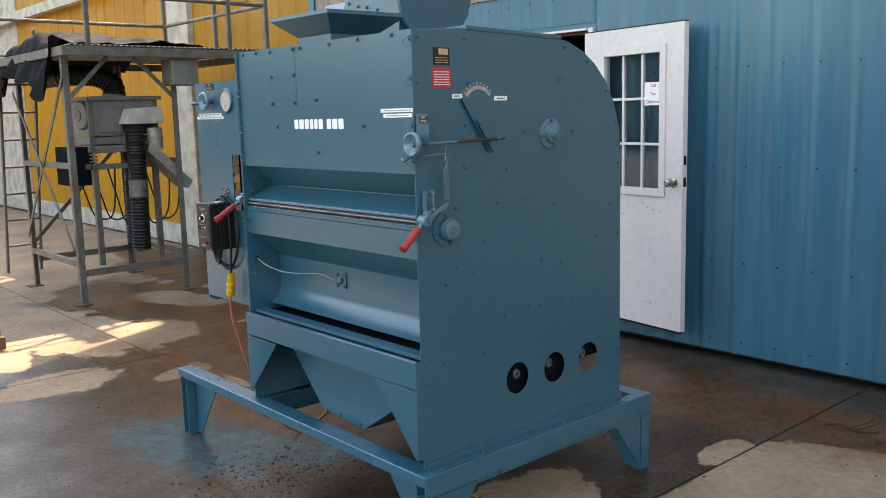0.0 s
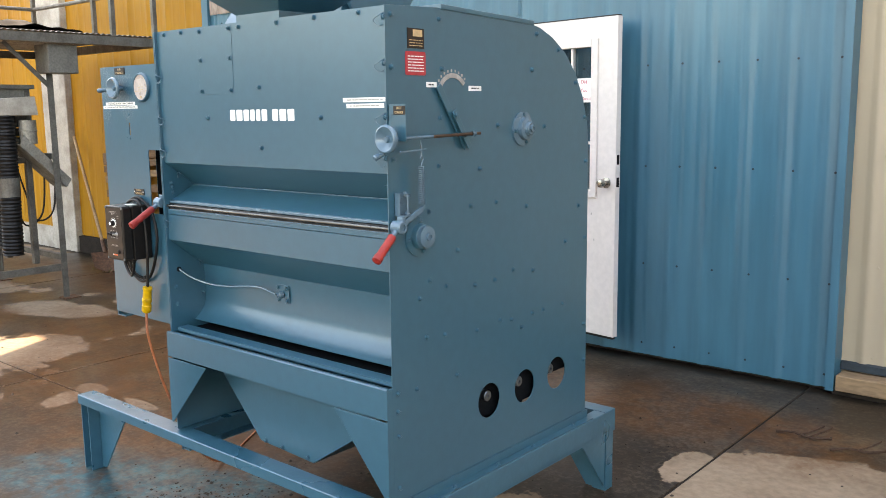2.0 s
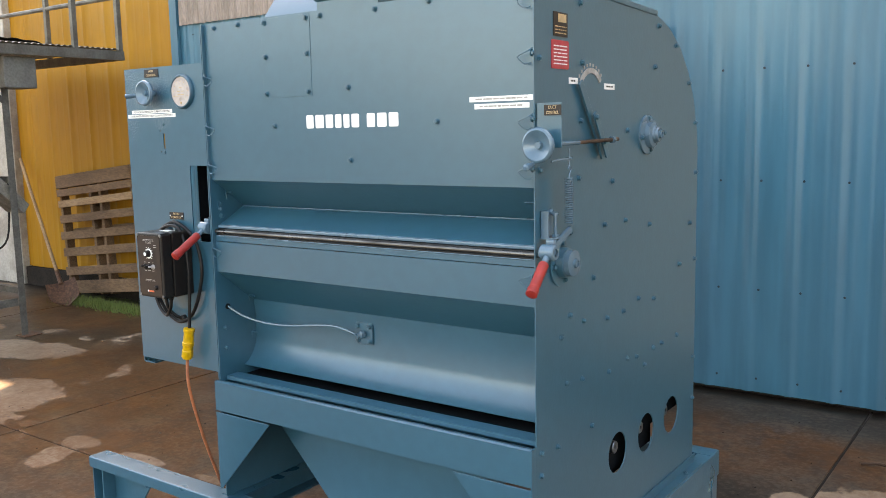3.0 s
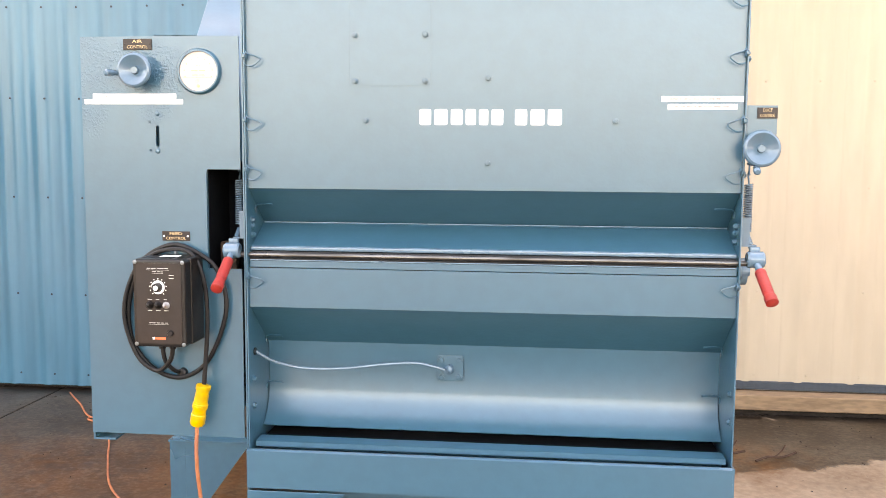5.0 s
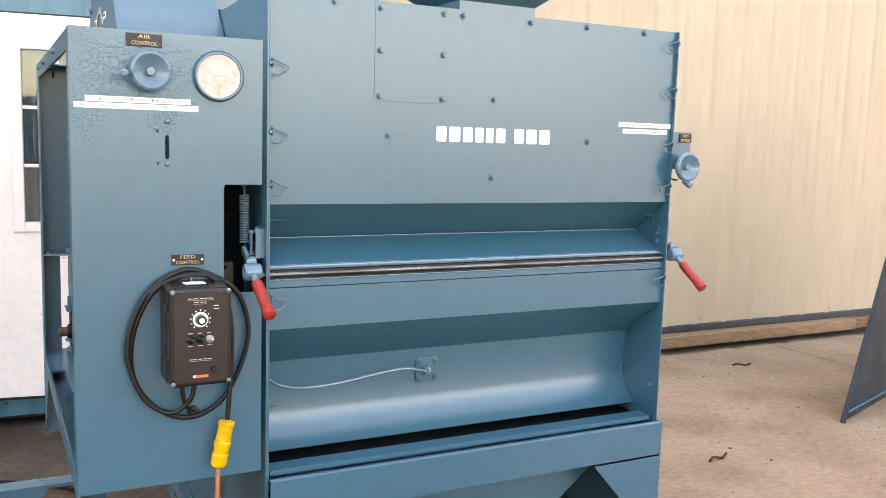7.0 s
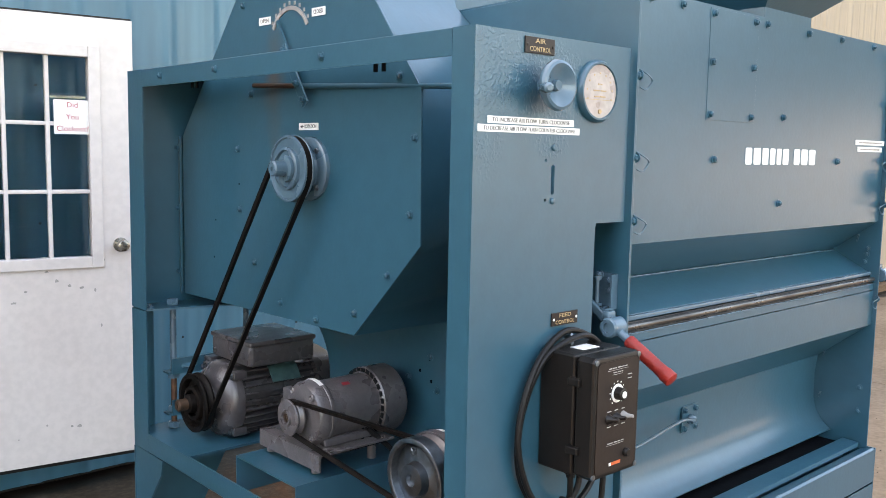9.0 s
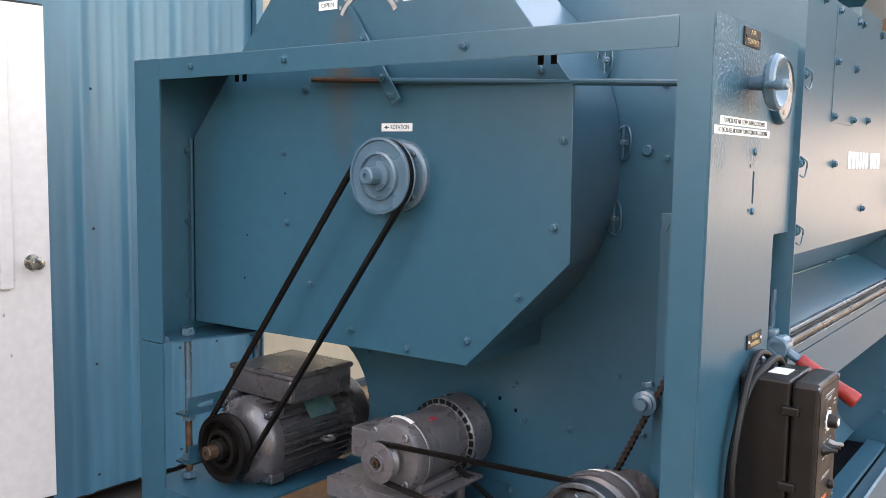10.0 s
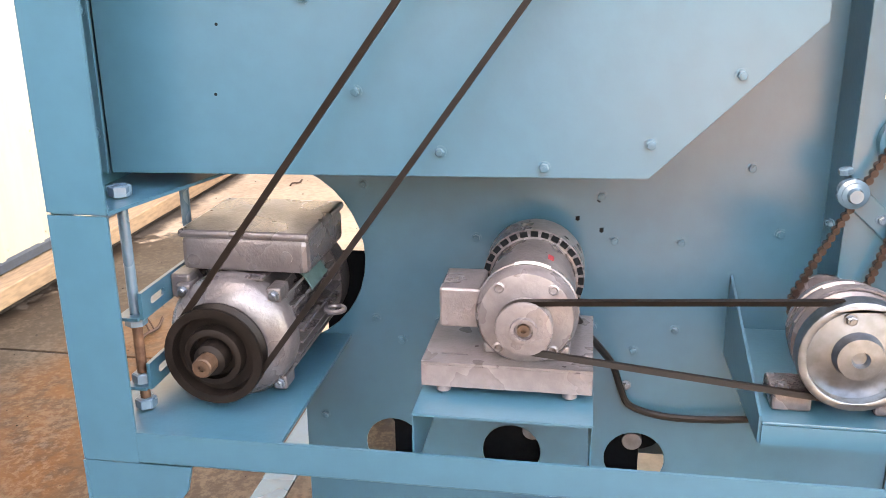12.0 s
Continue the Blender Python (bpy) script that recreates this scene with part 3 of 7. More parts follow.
siding(wall_blue, -4.15, DX0 - 0.03, 0.026, 2.52, WALL_Y, 0.335, WALLBLUE, ROWS)
siding(wall_blue, DX1 + 0.02, 1.54, 0.026, 2.52, WALL_Y, 0.335, WALLBLUE, ROWS)
siding(wall_blue, DX0 - 0.03, DX1 + 0.02, DZ1 + 0.05, 2.52, WALL_Y, 0.335, WALLBLUE, (2.42,))
part("corner_trim", bm_strip([(1.545, 3.165), (1.545, 3.135), (1.585, 3.135), (1.585, 3.30)], "z", 0.02, 12.0, -0.003), WALLBLUE, wall_blue)
part("corner_trim", bm_strip([(-4.21, 3.24), (-4.21, 3.14), (-4.12, 3.14), (-4.12, 3.165)], "z", 0.05, 12.0, -0.003), WALLBLUE, wall_blue)
# Dark strip set back under the lower edge of the siding.
part("foundation", bm_box(-4.18, 1.53, 3.21, 3.30, -0.02, 0.068), DARKBASE, wall_blue, "dark recessed concrete footing")
_wave = [(-4.10 + 0.0095 * i, 3.150 + 0.009 * math.sin(2 * math.pi * i / 8)) for i in range(int(5.64 / 0.0095))]
part("corrugated_sheet", bm_strip(_wave, "z", 2.50, 12.0, 0.002), BROWNSHEET, wall_blue, "weathered brown corrugated sheet above the siding")

door_frame = thing("door_1_frame", (-1.1, 3.17, 0), "white painted door frame with a worn plank threshold", "door frame", kind="structure")
part("jamb", bm_box(DX0 - 0.004, DX0 + 0.040, 3.12, 3.20, 0.116, 2.21, 0.003), WHITEPAINT, door_frame)
part("door_stop", bm_box(DX0 + 0.0405, DX0 + 0.088, 3.17, 3.30, 0.116, 2.189, 0.003), DAMPWOOD, door_frame)
part("jamb", bm_box(DX1 - 0.03, DX1 + 0.015, 3.14, 3.30, 0.10, 2.20, 0.003), WHITEPAINT, door_frame)
part("head", bm_box(DX0 + 0.0405, DX1 - 0.03, 3.125, 3.175, 2.183, 2.20, 0.002), WHITEPAINT, door_frame)
part("inner_head", bm_box(DX0 + 0.09, DX1 - 0.03, 3.19, 3.32, 2.165, 2.182, 0.002), DARKWOOD, door_frame)
part("threshold", bm_box(DX0 - 0.02, DX1, 3.15, 3.34, 0.085, 0.115, 0.004), DIRTYWHITE, door_frame, "scuffed pale threshold board")
part("sill_plank", bm_box(DX0 - 0.03, DX1 + 0.01, 3.10, 3.30, 0.0, 0.082, 0.005), PEELING, door_frame, "rough plank with peeling paint")

# The door leaf stands open, folded back along the wall.
HINGE, LEAF = Vector((-0.615, 3.115, 0.155)), 0.915
_swing = math.atan2(2.985 - 3.115, 0.29 + 0.615)
LEAF_M = Matrix.Translation(HINGE) @ Matrix.Rotation(_swing, 4, "Z")


def on_leaf(bm):
    bm.transform(LEAF_M)
    return bm


door = thing("door_1", (-0.16, 3.05, 0.155), "white nine-pane half-glass door standing open against the blue wall, scuffed", "door", kind="structure")
GX0, GX1, GZ0, GZ1 = 0.20, 0.725, 0.93, 1.83
leaf = part("leaf", on_leaf(bm_sheet([[(0, 0), (LEAF, 0), (LEAF, 2.0), (0, 2.0)], [(GX0, GZ0), (GX1, GZ0), (GX1, GZ1), (GX0, GZ1)]], "y", -0.022, 0.022, 0.002)), WHITEPAINT, door)
for x0, x1, z0, z1 in ((GX0 - 0.045, GX0 + 0.006, GZ0 - 0.045, GZ1 + 0.045), (GX1 - 0.006, GX1 + 0.045, GZ0 - 0.045, GZ1 + 0.045), (GX0 + 0.006, GX1 - 0.006, GZ1 - 0.006, GZ1 + 0.045), (GX0 + 0.006, GX1 - 0.006, GZ0 - 0.045, GZ0 + 0.006)):
    part("glazing_bead", on_leaf(bm_box(x0, x1, -0.034, 0.030, z0, z1, 0.004)), WHITEPAINT, leaf)
for i in (1, 2):
    x, z = GX0 + (GX1 - GX0) * i / 3, GZ0 + (GZ1 - GZ0) * i / 3
    part("muntin", on_leaf(bm_box(x - 0.009, x + 0.009, -0.016, 0.016, GZ0, GZ1, 0.003)), WHITEPAINT, leaf)
    part("muntin", on_leaf(bm_box(GX0, GX1, -0.014, 0.014, z - 0.009, z + 0.009, 0.003)), WHITEPAINT, leaf)
for i in range(3):
    for j in range(3):
        w, h = (GX1 - GX0) / 3, (GZ1 - GZ0) / 3
        pane = part("pane", on_leaf(bm_box(GX0 + w * i + 0.004, GX0 + w * (i + 1) - 0.004, -0.003, 0.001, GZ0 + h * j + 0.004, GZ0 + h * (j + 1) - 0.004)), PANE, leaf)
knob = part("door_knob", on_leaf(bm_lathe([(0.033, 0), (0.033, 0.006), (0.014, 0.010), (0.012, 0.03), (0.024, 0.04), (0.028, 0.055), (0.024, 0.068), (0.012, 0.072), (0, 0.072)], (0.845, -0.022, 0.985), (0, -1, 0))), KNOBMETAL, door, "brushed metal door knob")
for z in (0.99, 1.13):
    part("latch_plate", on_leaf(bm_box(LEAF - 0.0005, LEAF + 0.0015, -0.012, 0.012, z - 0.03, z + 0.03)), BLACKINSIDE, door)
part("door_sweep", on_leaf(bm_box(0.01, LEAF - 0.01, -0.015, 0.015, -0.016, 0.001)), RUBBER, door)
# Thin black strip along the top edge of the leaf.
part("top_edge_strip", on_leaf(bm_box(0.005, LEAF - 0.005, -0.02, 0.02, 2.0, 2.008)), RUBBER, door)
rnd = random.Random(4)
for i in range(16):
    x, z = rnd.uniform(0.25, 0.85), rnd.choice((rnd.uniform(0.05, 0.85), rnd.uniform(0.75, 0.95)))
    w, h = rnd.uniform(0.004, 0.02), rnd.uniform(0.003, 0.012)
    part("scuff", on_leaf(bm_sheet([[(x + w * math.cos(a) * rnd.uniform(0.5, 1), z + h * math.sin(a) * rnd.uniform(0.5, 1)) for a in [k * 0.785 for k in range(8)]]], "y", -0.0226, -0.022)), SMUDGE, leaf)
notice = solid("paper_notice", on_leaf(bm_box(0.575, 0.728, -0.0165, -0.0155, 1.485, 1.635)), WHITE, "white paper notice with red words taped to the door glass", "notice")
for text, z in (("Did", 1.612), ("You", 1.560), ("Clockout?", 1.508)):
    p3 = LEAF_M @ Vector((0.652, -0.0168, z))
    r3 = (LEAF_M.to_3x3() @ Vector((1, 0, 0)))
    lettering("red_inscription", text, 0.033, p3, r3, (0, 0, 1), REDINK, notice)

# The shop behind the doorway: a room whose dimness is put into dark colours.
shop_floor = solid("shop_floor", bm_box(-5.0, 1.5, 3.33, 9.0, -0.02, 0.085), SHOPFLOOR, "worn brown shop floor", "floor", kind="structure")
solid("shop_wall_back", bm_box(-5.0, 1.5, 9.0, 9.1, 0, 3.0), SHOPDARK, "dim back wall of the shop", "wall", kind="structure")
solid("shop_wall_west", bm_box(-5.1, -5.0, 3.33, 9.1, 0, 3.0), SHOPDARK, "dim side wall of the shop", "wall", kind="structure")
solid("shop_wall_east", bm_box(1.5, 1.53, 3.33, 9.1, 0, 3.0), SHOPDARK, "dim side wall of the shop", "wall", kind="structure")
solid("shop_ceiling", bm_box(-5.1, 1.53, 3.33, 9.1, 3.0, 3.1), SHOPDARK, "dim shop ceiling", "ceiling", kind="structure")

# The cream wall beside the blue one, set back a little on a timber sill.
# Its unseen upper part, up to 8 m, is added to lengthen the shade.
wall_cream = solid("wall_east", bm_box(1.53, 16, 3.272, 3.40, 0.0, 8.0), WALLCREAM, "cream ribbed steel wall on a timber sill", "wall", kind="structure")
siding(wall_cream, 1.56, 13.0, 0.168, 8.0, 3.26, 1.70, WALLCREAM, (0.21, 0.72, 1.34, 1.96), pitch=0.305)
part("base_flashing", bm_strip([(3.262, 0.172), (3.240, 0.166), (3.240, 0.128), (3.262, 0.124)], "x", 1.59, 13.0, -0.003), FLASHING, wall_cream, "dark metal base flashing")
part("sill_timber", bm_box(1.60, 6.20, 3.12, 3.268, 0.03, 0.118, 0.006), SILLWOOD, wall_cream, "tan weathered timber sill")
part("sill_timber", bm_box(6.22, 13.0, 3.15, 3.268, 0.03, 0.115, 0.006), DARKWOOD, wall_cream)
part("footing", bm_box(1.58, 13.0, 3.15, 3.27, -0.02, 0.029), DARKBASE, wall_cream)

# The yellow building further along.
# Unseen sloping top, kept low so sun passes over onto the ground.
wall_yellow = solid("wall_west", bm_sheet([[(-13.9, 0.0), (-4.21, 0.0), (-4.21, 2.86), (-13.9, 4.05)]], "y", 3.226, 3.36), WALLYELLOW, "bright yellow ribbed steel wall", "wall", kind="structure")
for k in range(7):
    siding(wall_yellow, -13.9 + 1.386 * k, -12.514 + 1.386 * k, 0.20, 4.05 - 0.17 * (k + 1), 3.21, -4.56, WALLYELLOW, (), pitch=0.345)
part("foundation", bm_box(-6.92, -4.2, 3.16, 3.24, -0.02, 0.19), DARKBASE, wall_yellow, "dark stained footing under the yellow sheets")
part("base_board", bm_box(-13.9, -7.52, 3.14, 3.24, 0.0, 0.25, 0.006), DIRTYWHITE, wall_yellow, "white painted base board")
part("post", bm_box(-7.5, -6.93, 3.13, 3.26, 0.0, 3.9, 0.01), DIRTYWHITE, wall_yellow, "white painted door post")
part("fascia", bm_box(-18.0, -4.25, 3.0, 3.12, 3.42, 3.58, 0.006), DIRTYWHITE, wall_yellow, "white fascia board")
wall_far = solid("wall_far_west", bm_box(-20, -13.9, 3.20, 3.36, 0.0, 4.05), DIRTYWHITE, "white painted ribbed wall of a further building", "wall", kind="structure")
siding(wall_far, -20, -13.92, 0.02, 4.05, 3.19, -14.1, DIRTYWHITE, (), pitch=0.30)
# Unseen roofs and back walls, added to close the blocks that cast shade.
solid("roof_shop", bm_box(-4.18, 1.53, 3.34, 9.3, 11.92, 12.0), DARKBASE, "flat dark roof over the shop", "roof", kind="structure")
solid("roof_west", bm_sheet([[(-20, 3.98), (-13.9, 3.98), (-4.22, 2.80), (-4.22, 2.86), (-13.9, 4.05), (-20, 4.05)]], "y", 3.37, 9.3), DARKBASE, "low dark roof over the yellow building", "roof", kind="structure")
solid("wall_shop_west", bm_box(-4.2, -4.17, 3.33, 9.11, 0.0, 11.92), WALLBLUE, "blue end wall of the shop above the yellow roof", "wall", kind="structure")
solid("roof_east", bm_box(1.57, 16, 3.42, 9.3, 7.92, 8.0), DARKBASE, "flat dark roof over the cream building", "roof", kind="structure")
solid("wall_shop_east", bm_box(1.535, 1.565, 3.42, 9.11, 0.0, 11.92), WALLBLUE, "blue end wall of the shop above the cream roof", "wall", kind="structure")
solid("wall_rear", joined(bm_box(-20, -4.21, 9.12, 9.25, 0.0, 2.78), bm_box(-4.2, 1.56, 9.12, 9.25, 0.0, 11.9), bm_box(1.57, 16, 9.12, 9.25, 0.0, 7.9)), WALLBLUE, "plain rear wall of the row of buildings", "wall", kind="structure")
solid("wall_end_east", bm_box(15.9, 16, 3.43, 9.11, 0.0, 7.9), WALLCREAM, "plain end wall of the cream building", "wall", kind="structure")
# Unseen pale wall, added so the front enamel reflects something bright.
solid("added_wall_east", bm_box(22.0, 22.2, -33.9, 9.0, 0.0, 2.6), WHITEPAINT, "unseen pale wall added to brighten reflections from the east", "wall", kind="structure")
# Unseen dark wall, added to block low western sky and darken the glass.
solid("added_wall_west", bm_box(-24.2, -24.0, -33.9, 3.1, 0.0, 5.2), DARKBASE, "unseen dark wall added to cut low western light and reflections", "wall", kind="structure")
# Unseen taller wall, added to keep the upper eastern reflections dark.
solid("added_wall_beyond", bm_box(30.0, 30.2, -33.9, 9.0, 0.0, 9.0), DARKBASE, "unseen dark wall added to darken high reflections from the east", "wall", kind="structure")
solid("wall_end_west", bm_box(-20, -19.9, 3.37, 9.11, 0.0, 3.96), WHITEPAINT, "plain end wall of the further building", "wall", kind="structure")
# Unseen wall, added as a dark low horizon for light and reflections.
solid("added_wall_south", bm_box(-60, 60, -34.2, -34, 0.0, 3.0), DARKBASE, "unseen dark wall added to close the yard and darken low reflections", "wall", kind="structure")

# ---- the steel base frame ----
W = 1.2
base = thing("base_frame", (0.24, 0.64, 0), "blue painted steel base frame on gusseted legs, paint rubbed", "frame")
FX0, FX1, FY0, FY1, FT = -0.752, 1.238, -0.042, 1.302, 0.349
BH = 0.095


def channel(p, q, into):
    """A channel beam from p to q, its top edge on the line; into: the side to which its flanges point."""
    p, q, into = Vector(p), Vector(q), Vector(into)
    bm = bm_angle(p, q, into * 0.055, Vector((0, 0, -BH)), 0.006)
    low = Vector((0, 0, -BH + 0.006))
    return add(bm, bm_angle(p + low, q + low, into * 0.055, Vector((0, 0, 0.0065)), 0.006))


part("front_beam", bm_angle((FX0, FY0, FT), (FX1 - 0.0062, FY0, FT), (0, 0.078, 0), (0, 0, -0.040), 0.007), FRAMEBLUE, base)
part("rear_beam", bm_angle((FX0, FY1, FT), (FX1 - 0.0062, FY1, FT), (0, -0.078, 0), (0, 0, -0.040), 0.007), FRAMEBLUE, base)
part("side_beam", channel((FX1 + 0.001, FY0 + 0.0008, FT - 0.001), (FX1 + 0.001, FY1 - 0.0008, FT - 0.001), (-1, 0, 0)), FRAMEBLUE, base)
part("cross_beam", channel((-0.02, FY0 + 0.057, FT - 0.001), (-0.02, FY1 - 0.057, FT - 0.001), (1, 0, 0)), FRAMEBLUE, base)
for x, sx in ((FX0, 1), (FX1, -1)):
    for y, sy in ((FY0, 1), (FY1, -1)):
        xa, xb, ya, yb = x + sx * 0.002, x + sx * 0.067, y + sy * 0.010, y + sy * 0.068
        web = bm_box(min(xa, xb), max(xa, xb), min(yb, yb - sy * 0.006), max(yb, yb - sy * 0.006), 0.0, FT - 0.0075)
        sides = [bm_box(min(u, u + sx * 0.006), max(u, u + sx * 0.006), min(ya, yb - sy * 0.0062), max(ya, yb - sy * 0.0062), 0.0, FT - 0.0075, 0.001) for u in (xa, xb - sx * 0.006)]
        leg = part("leg", joined(web, *sides), FRAMEBLUE, base)
        g = [(xb + sx * 0.0005, 0.006), (xb + sx * 0.03, 0.006), (xb + sx * 0.27, FT - 0.0078), (xb + sx * 0.0005, FT - 0.0078)]
        part("gusset", bm_sheet([g], "y", yb - sy * 0.006, yb), FRAMEBLUE, leg)
        if sx < 0:
            g = [(y + sy * 0.076, 0.02), (y + sy * 0.076, FT - BH), (y + sy * 0.255, FT - BH)]
            part("gusset", bm_sheet([g], "x", x + sx * 0.003, x + sx * 0.010), FRAMEBLUE, leg)

# ---- the seed cleaning machine ----
machine = thing("grain_aspirator", (0.6, 0.56, FT), "tall blue enamelled sheet-steel grain cleaning machine, freshly repainted over old paint", "grain machine")


def profile():
    return [(-0.012, FT + 0.004), (-0.012, 1.905), (0.235, 1.915), (0.70, 1.902), (0.78, 1.888), (0.862, 1.858), (0.945, 1.808), (1.02, 1.735), (1.075, 1.645), (1.108, 1.55), (1.12, 1.46)]


HOLES = [(0.476, 0.594), (0.692, 0.592), (0.905, 0.592)]
right = part("side_panel", bm_sheet([profile() + [(1.12, FT + 0.004)]] + [circle(y, z, 0.062) for y, z in HOLES], "x", W - 0.004, W, 0.0012), ENAMEL, machine, "blue side panel with three round holes")
left = part("side_panel", bm_sheet([profile() + circle(1.165, 0.96, 0.178, 16, 105, 255, end=True)[0:] + [(1.12, FT + 0.004)]] + [circle(y, z, 0.056) for y, z in ((0.942, 0.574), (0.71, 0.577), (0.478, 0.580))], "x", 0.0, 0.004, 0.0012), ENAMEL, machine, "blue side panel cut round the motor")
SIDE_BOLTS = [(0.24, 1.73), (0.76, 1.865), (0.9, 1.815), (1.02, 1.70), (1.085, 1.57), (1.10, 1.40), (0.73, 1.74), (0.23, 1.58), (0.53, 1.55), (0.81, 1.54), (0.22, 1.43), (0.43, 1.41), (0.38, 1.29), (0.52, 1.29), (0.70, 1.26), (1.05, 1.23), (0.17, 1.29), (0.31, 1.15), (0.96, 1.10), (0.74, 1.02), (0.62, 1.04), (0.51, 1.02), (0.40, 1.02), (0.25, 1.04)]
SIDE_BOLTS_LOW = [(0.17, 1.07), (0.12, 1.02), (0.94, 0.86), (0.81, 0.86), (0.74, 0.86), (0.61, 0.86), (0.67, 0.82), (0.54, 0.87), (0.41, 0.86), (0.24, 0.88), (0.15, 0.89), (0.30, 0.73), (0.10, 0.73), (1.10, 0.75), (1.10, 1.10), (1.10, 0.60), (0.23, 1.88), (0.012, 1.73), (0.012, 1.46), (0.012, 0.74), (0.012, 0.68), (0.012, 0.60), (0.012, 0.43), (0.012, 1.88)]
bolts(right, [(W, y, z) for y, z in SIDE_BOLTS + SIDE_BOLTS_LOW], (1, 0, 0))
bolts(left, [(0.0, y, z) for y, z in ((0.779, 1.009), (0.641, 1.03), (0.56, 1.093), (0.535, 1.013), (0.421, 1.014), (0.315, 1.149), (0.259, 1.036), (0.42, 0.85), (0.565, 0.848), (0.849, 0.844), (0.92, 0.80), (0.491, 0.805), (1.08, 0.629), (0.985, 1.101), (0.97, 0.842), (0.232, 1.59), (0.225, 1.43), (0.24, 1.73), (0.29, 0.715))], (-1, 0, 0))

# Foot angles that bolt the sides down on the frame.
for x, s in ((W, 1), (0.0, -1)):
    foot = part("foot_angle", bm_angle((x + s * 0.001, 0.0, FT), (x + s * 0.001, 1.13, FT), (s * 0.034, 0, 0), (0, 0, 0.034), 0.004), ENAMEL, machine)
    bolts(foot, [(x + s * 0.02, y, FT + 0.004) for y in (0.06, 0.26, 0.50, 0.72, 1.0)], (0, 0, 1), STEEL if s < 0 else None)

# Front sheets, from the top down.
front = part("front_panel", bm_strip([(0.02, 1.902), (0.0, 1.905), (0.0, 1.418), (0.012, 1.418)], "x", 0.0045, W - 0.0045, 0.003), ENAMEL, machine, "blue upper front panel")
bolts(front, [(x, 0.0, z) for x, z in ((0.599, 1.686), (0.302, 1.585), (0.902, 1.585), (0.60, 1.484), (0.05, 1.892), (0.16, 1.893), (0.501, 1.890), (0.702, 1.890), (0.883, 1.893), (1.08, 1.893))], (0, -1, 0))
hatch = part("access_panel", bm_box(0.262, 0.461, -0.0014, -0.0002, 1.668, 1.9, 0.0004), ENAMEL, machine, "small bolted access panel")
bolts(hatch, [(x, -0.0014, z) for x in (0.276, 0.447) for z in (1.68, 1.789, 1.889)], (0, -1, 0))
part("upper_chute", bm_strip([(0.004, 1.421), (0.13, 1.328)], "x", 0.005, W - 0.005, -0.003), ENAMEL, machine)
part("feed_tray", bm_strip([(0.13, 1.326), (0.022, 1.270), (0.020, 1.262)], "x", 0.005, W - 0.005, -0.003), ENAMEL, machine)
# Paler paint holds the light that this bent edge catches.
part("tray_seam", bm_box(0.0055, W - 0.0055, 0.120, 0.126, 1.3245, 1.3272, 0.0008), BRIGHT, machine, "bent edge at the back of the tray, its highlight in paler paint")
part("tray_edge", bm_box(0.005, W - 0.005, 0.010, 0.020, 1.262, 1.272, 0.002), BRIGHT, machine)
part("gate_rod", bm_tube([(-0.03, 0.004, 1.2515), (W + 0.03, 0.004, 1.2515)], 0.0068, 12), RODSTEEL, machine, "dark oiled steel gate rod")
part("rubber_seal", bm_strip([(0.012, 1.260), (0.004, 1.240), (0.010, 1.226), (0.016, 1.221)], "x", 0.006, W - 0.006, 0.004), RUBBER, machine, "black rubber seal strip")
part("seal_strip", bm_box(0.006, W - 0.006, -0.001, 0.0035, 1.2375, 1.2405, 0.0008), BRIGHT, machine)
part("seal_strip", bm_box(0.006, W - 0.006, 0.0008, 0.0035, 1.2208, 1.2368, 0.0006), ENAMEL, machine)
part("middle_panel", bm_strip([(0.03, 1.2205), (0.0, 1.219), (0.0, 1.12), (0.012, 1.12)], "x", 0.0045, W - 0.0045, 0.003), ENAMEL, machine)
part("lower_chute", bm_strip([(0.004, 1.123), (0.15, 1.006)], "x", 0.005, W - 0.005, -0.003), ENAMEL, machine)
back = part("back_plate", bm_strip([(0.15, 1.006), (0.156, 0.95), (0.155, 0.875), (0.150, 0.852), (0.141, 0.83), (0.127, 0.81), (0.110, 0.795), (0.095, 0.785)], "x", 0.006, W - 0.006, -0.003), ENAMEL, machine, "curved blue discharge plate")
part("ledge", bm_strip([(0.055, 0.70), (0.055, 0.772), (0.008, 0.770), (0.008, 0.757)], "x", 0.012, W - 0.012, 0.004), ENAMEL, machine)
part("lower_beam", bm_strip([(0.004, 0.752), (-0.030, 0.762), (-0.036, 0.758), (-0.036, 0.662), (0.004, 0.662)], "x", 0.002, W - 0.002, 0.003), ENAMEL, machine)
# Black box added so the discharge slot reads as shaded inside.
part("slot_dark_box", bm_box(0.01, W - 0.01, 0.0595, 0.20, 0.66, 0.757), BLACKINSIDE, machine)
part("corner_plate", bm_sheet([[(0.002, 0.655), (0.253, 0.655), (0.012, 0.392), (0.002, 0.392)]], "y", -0.036, -0.032, 0.001), ENAMEL, machine)
part("corner_plate", bm_sheet([[(W - 0.002, 0.655), (0.957, 0.655), (W - 0.016, 0.40), (W - 0.002, 0.40)]], "y", -0.036, -0.032, 0.001), ENAMEL, machine)
hop = part("discharge_hopper", bm_sheet([[(0.10, 0.66), (0.39, 0.365), (0.69, 0.350), (0.92, 0.50), (1.12, 0.66)]], "y", 0.10, 0.104, 0.001), ENAMEL, machine)
bolts(hop, [(x, 0.10, z) for x, z in ((0.42, 0.372), (0.52, 0.370), (0.66, 0.365))], (0, -1, 0))
part("hopper_side", bm_strip([(0.10, 0.66), (0.39, 0.365)], "y", 0.104, 0.80, 0.004), ENAMEL, machine)
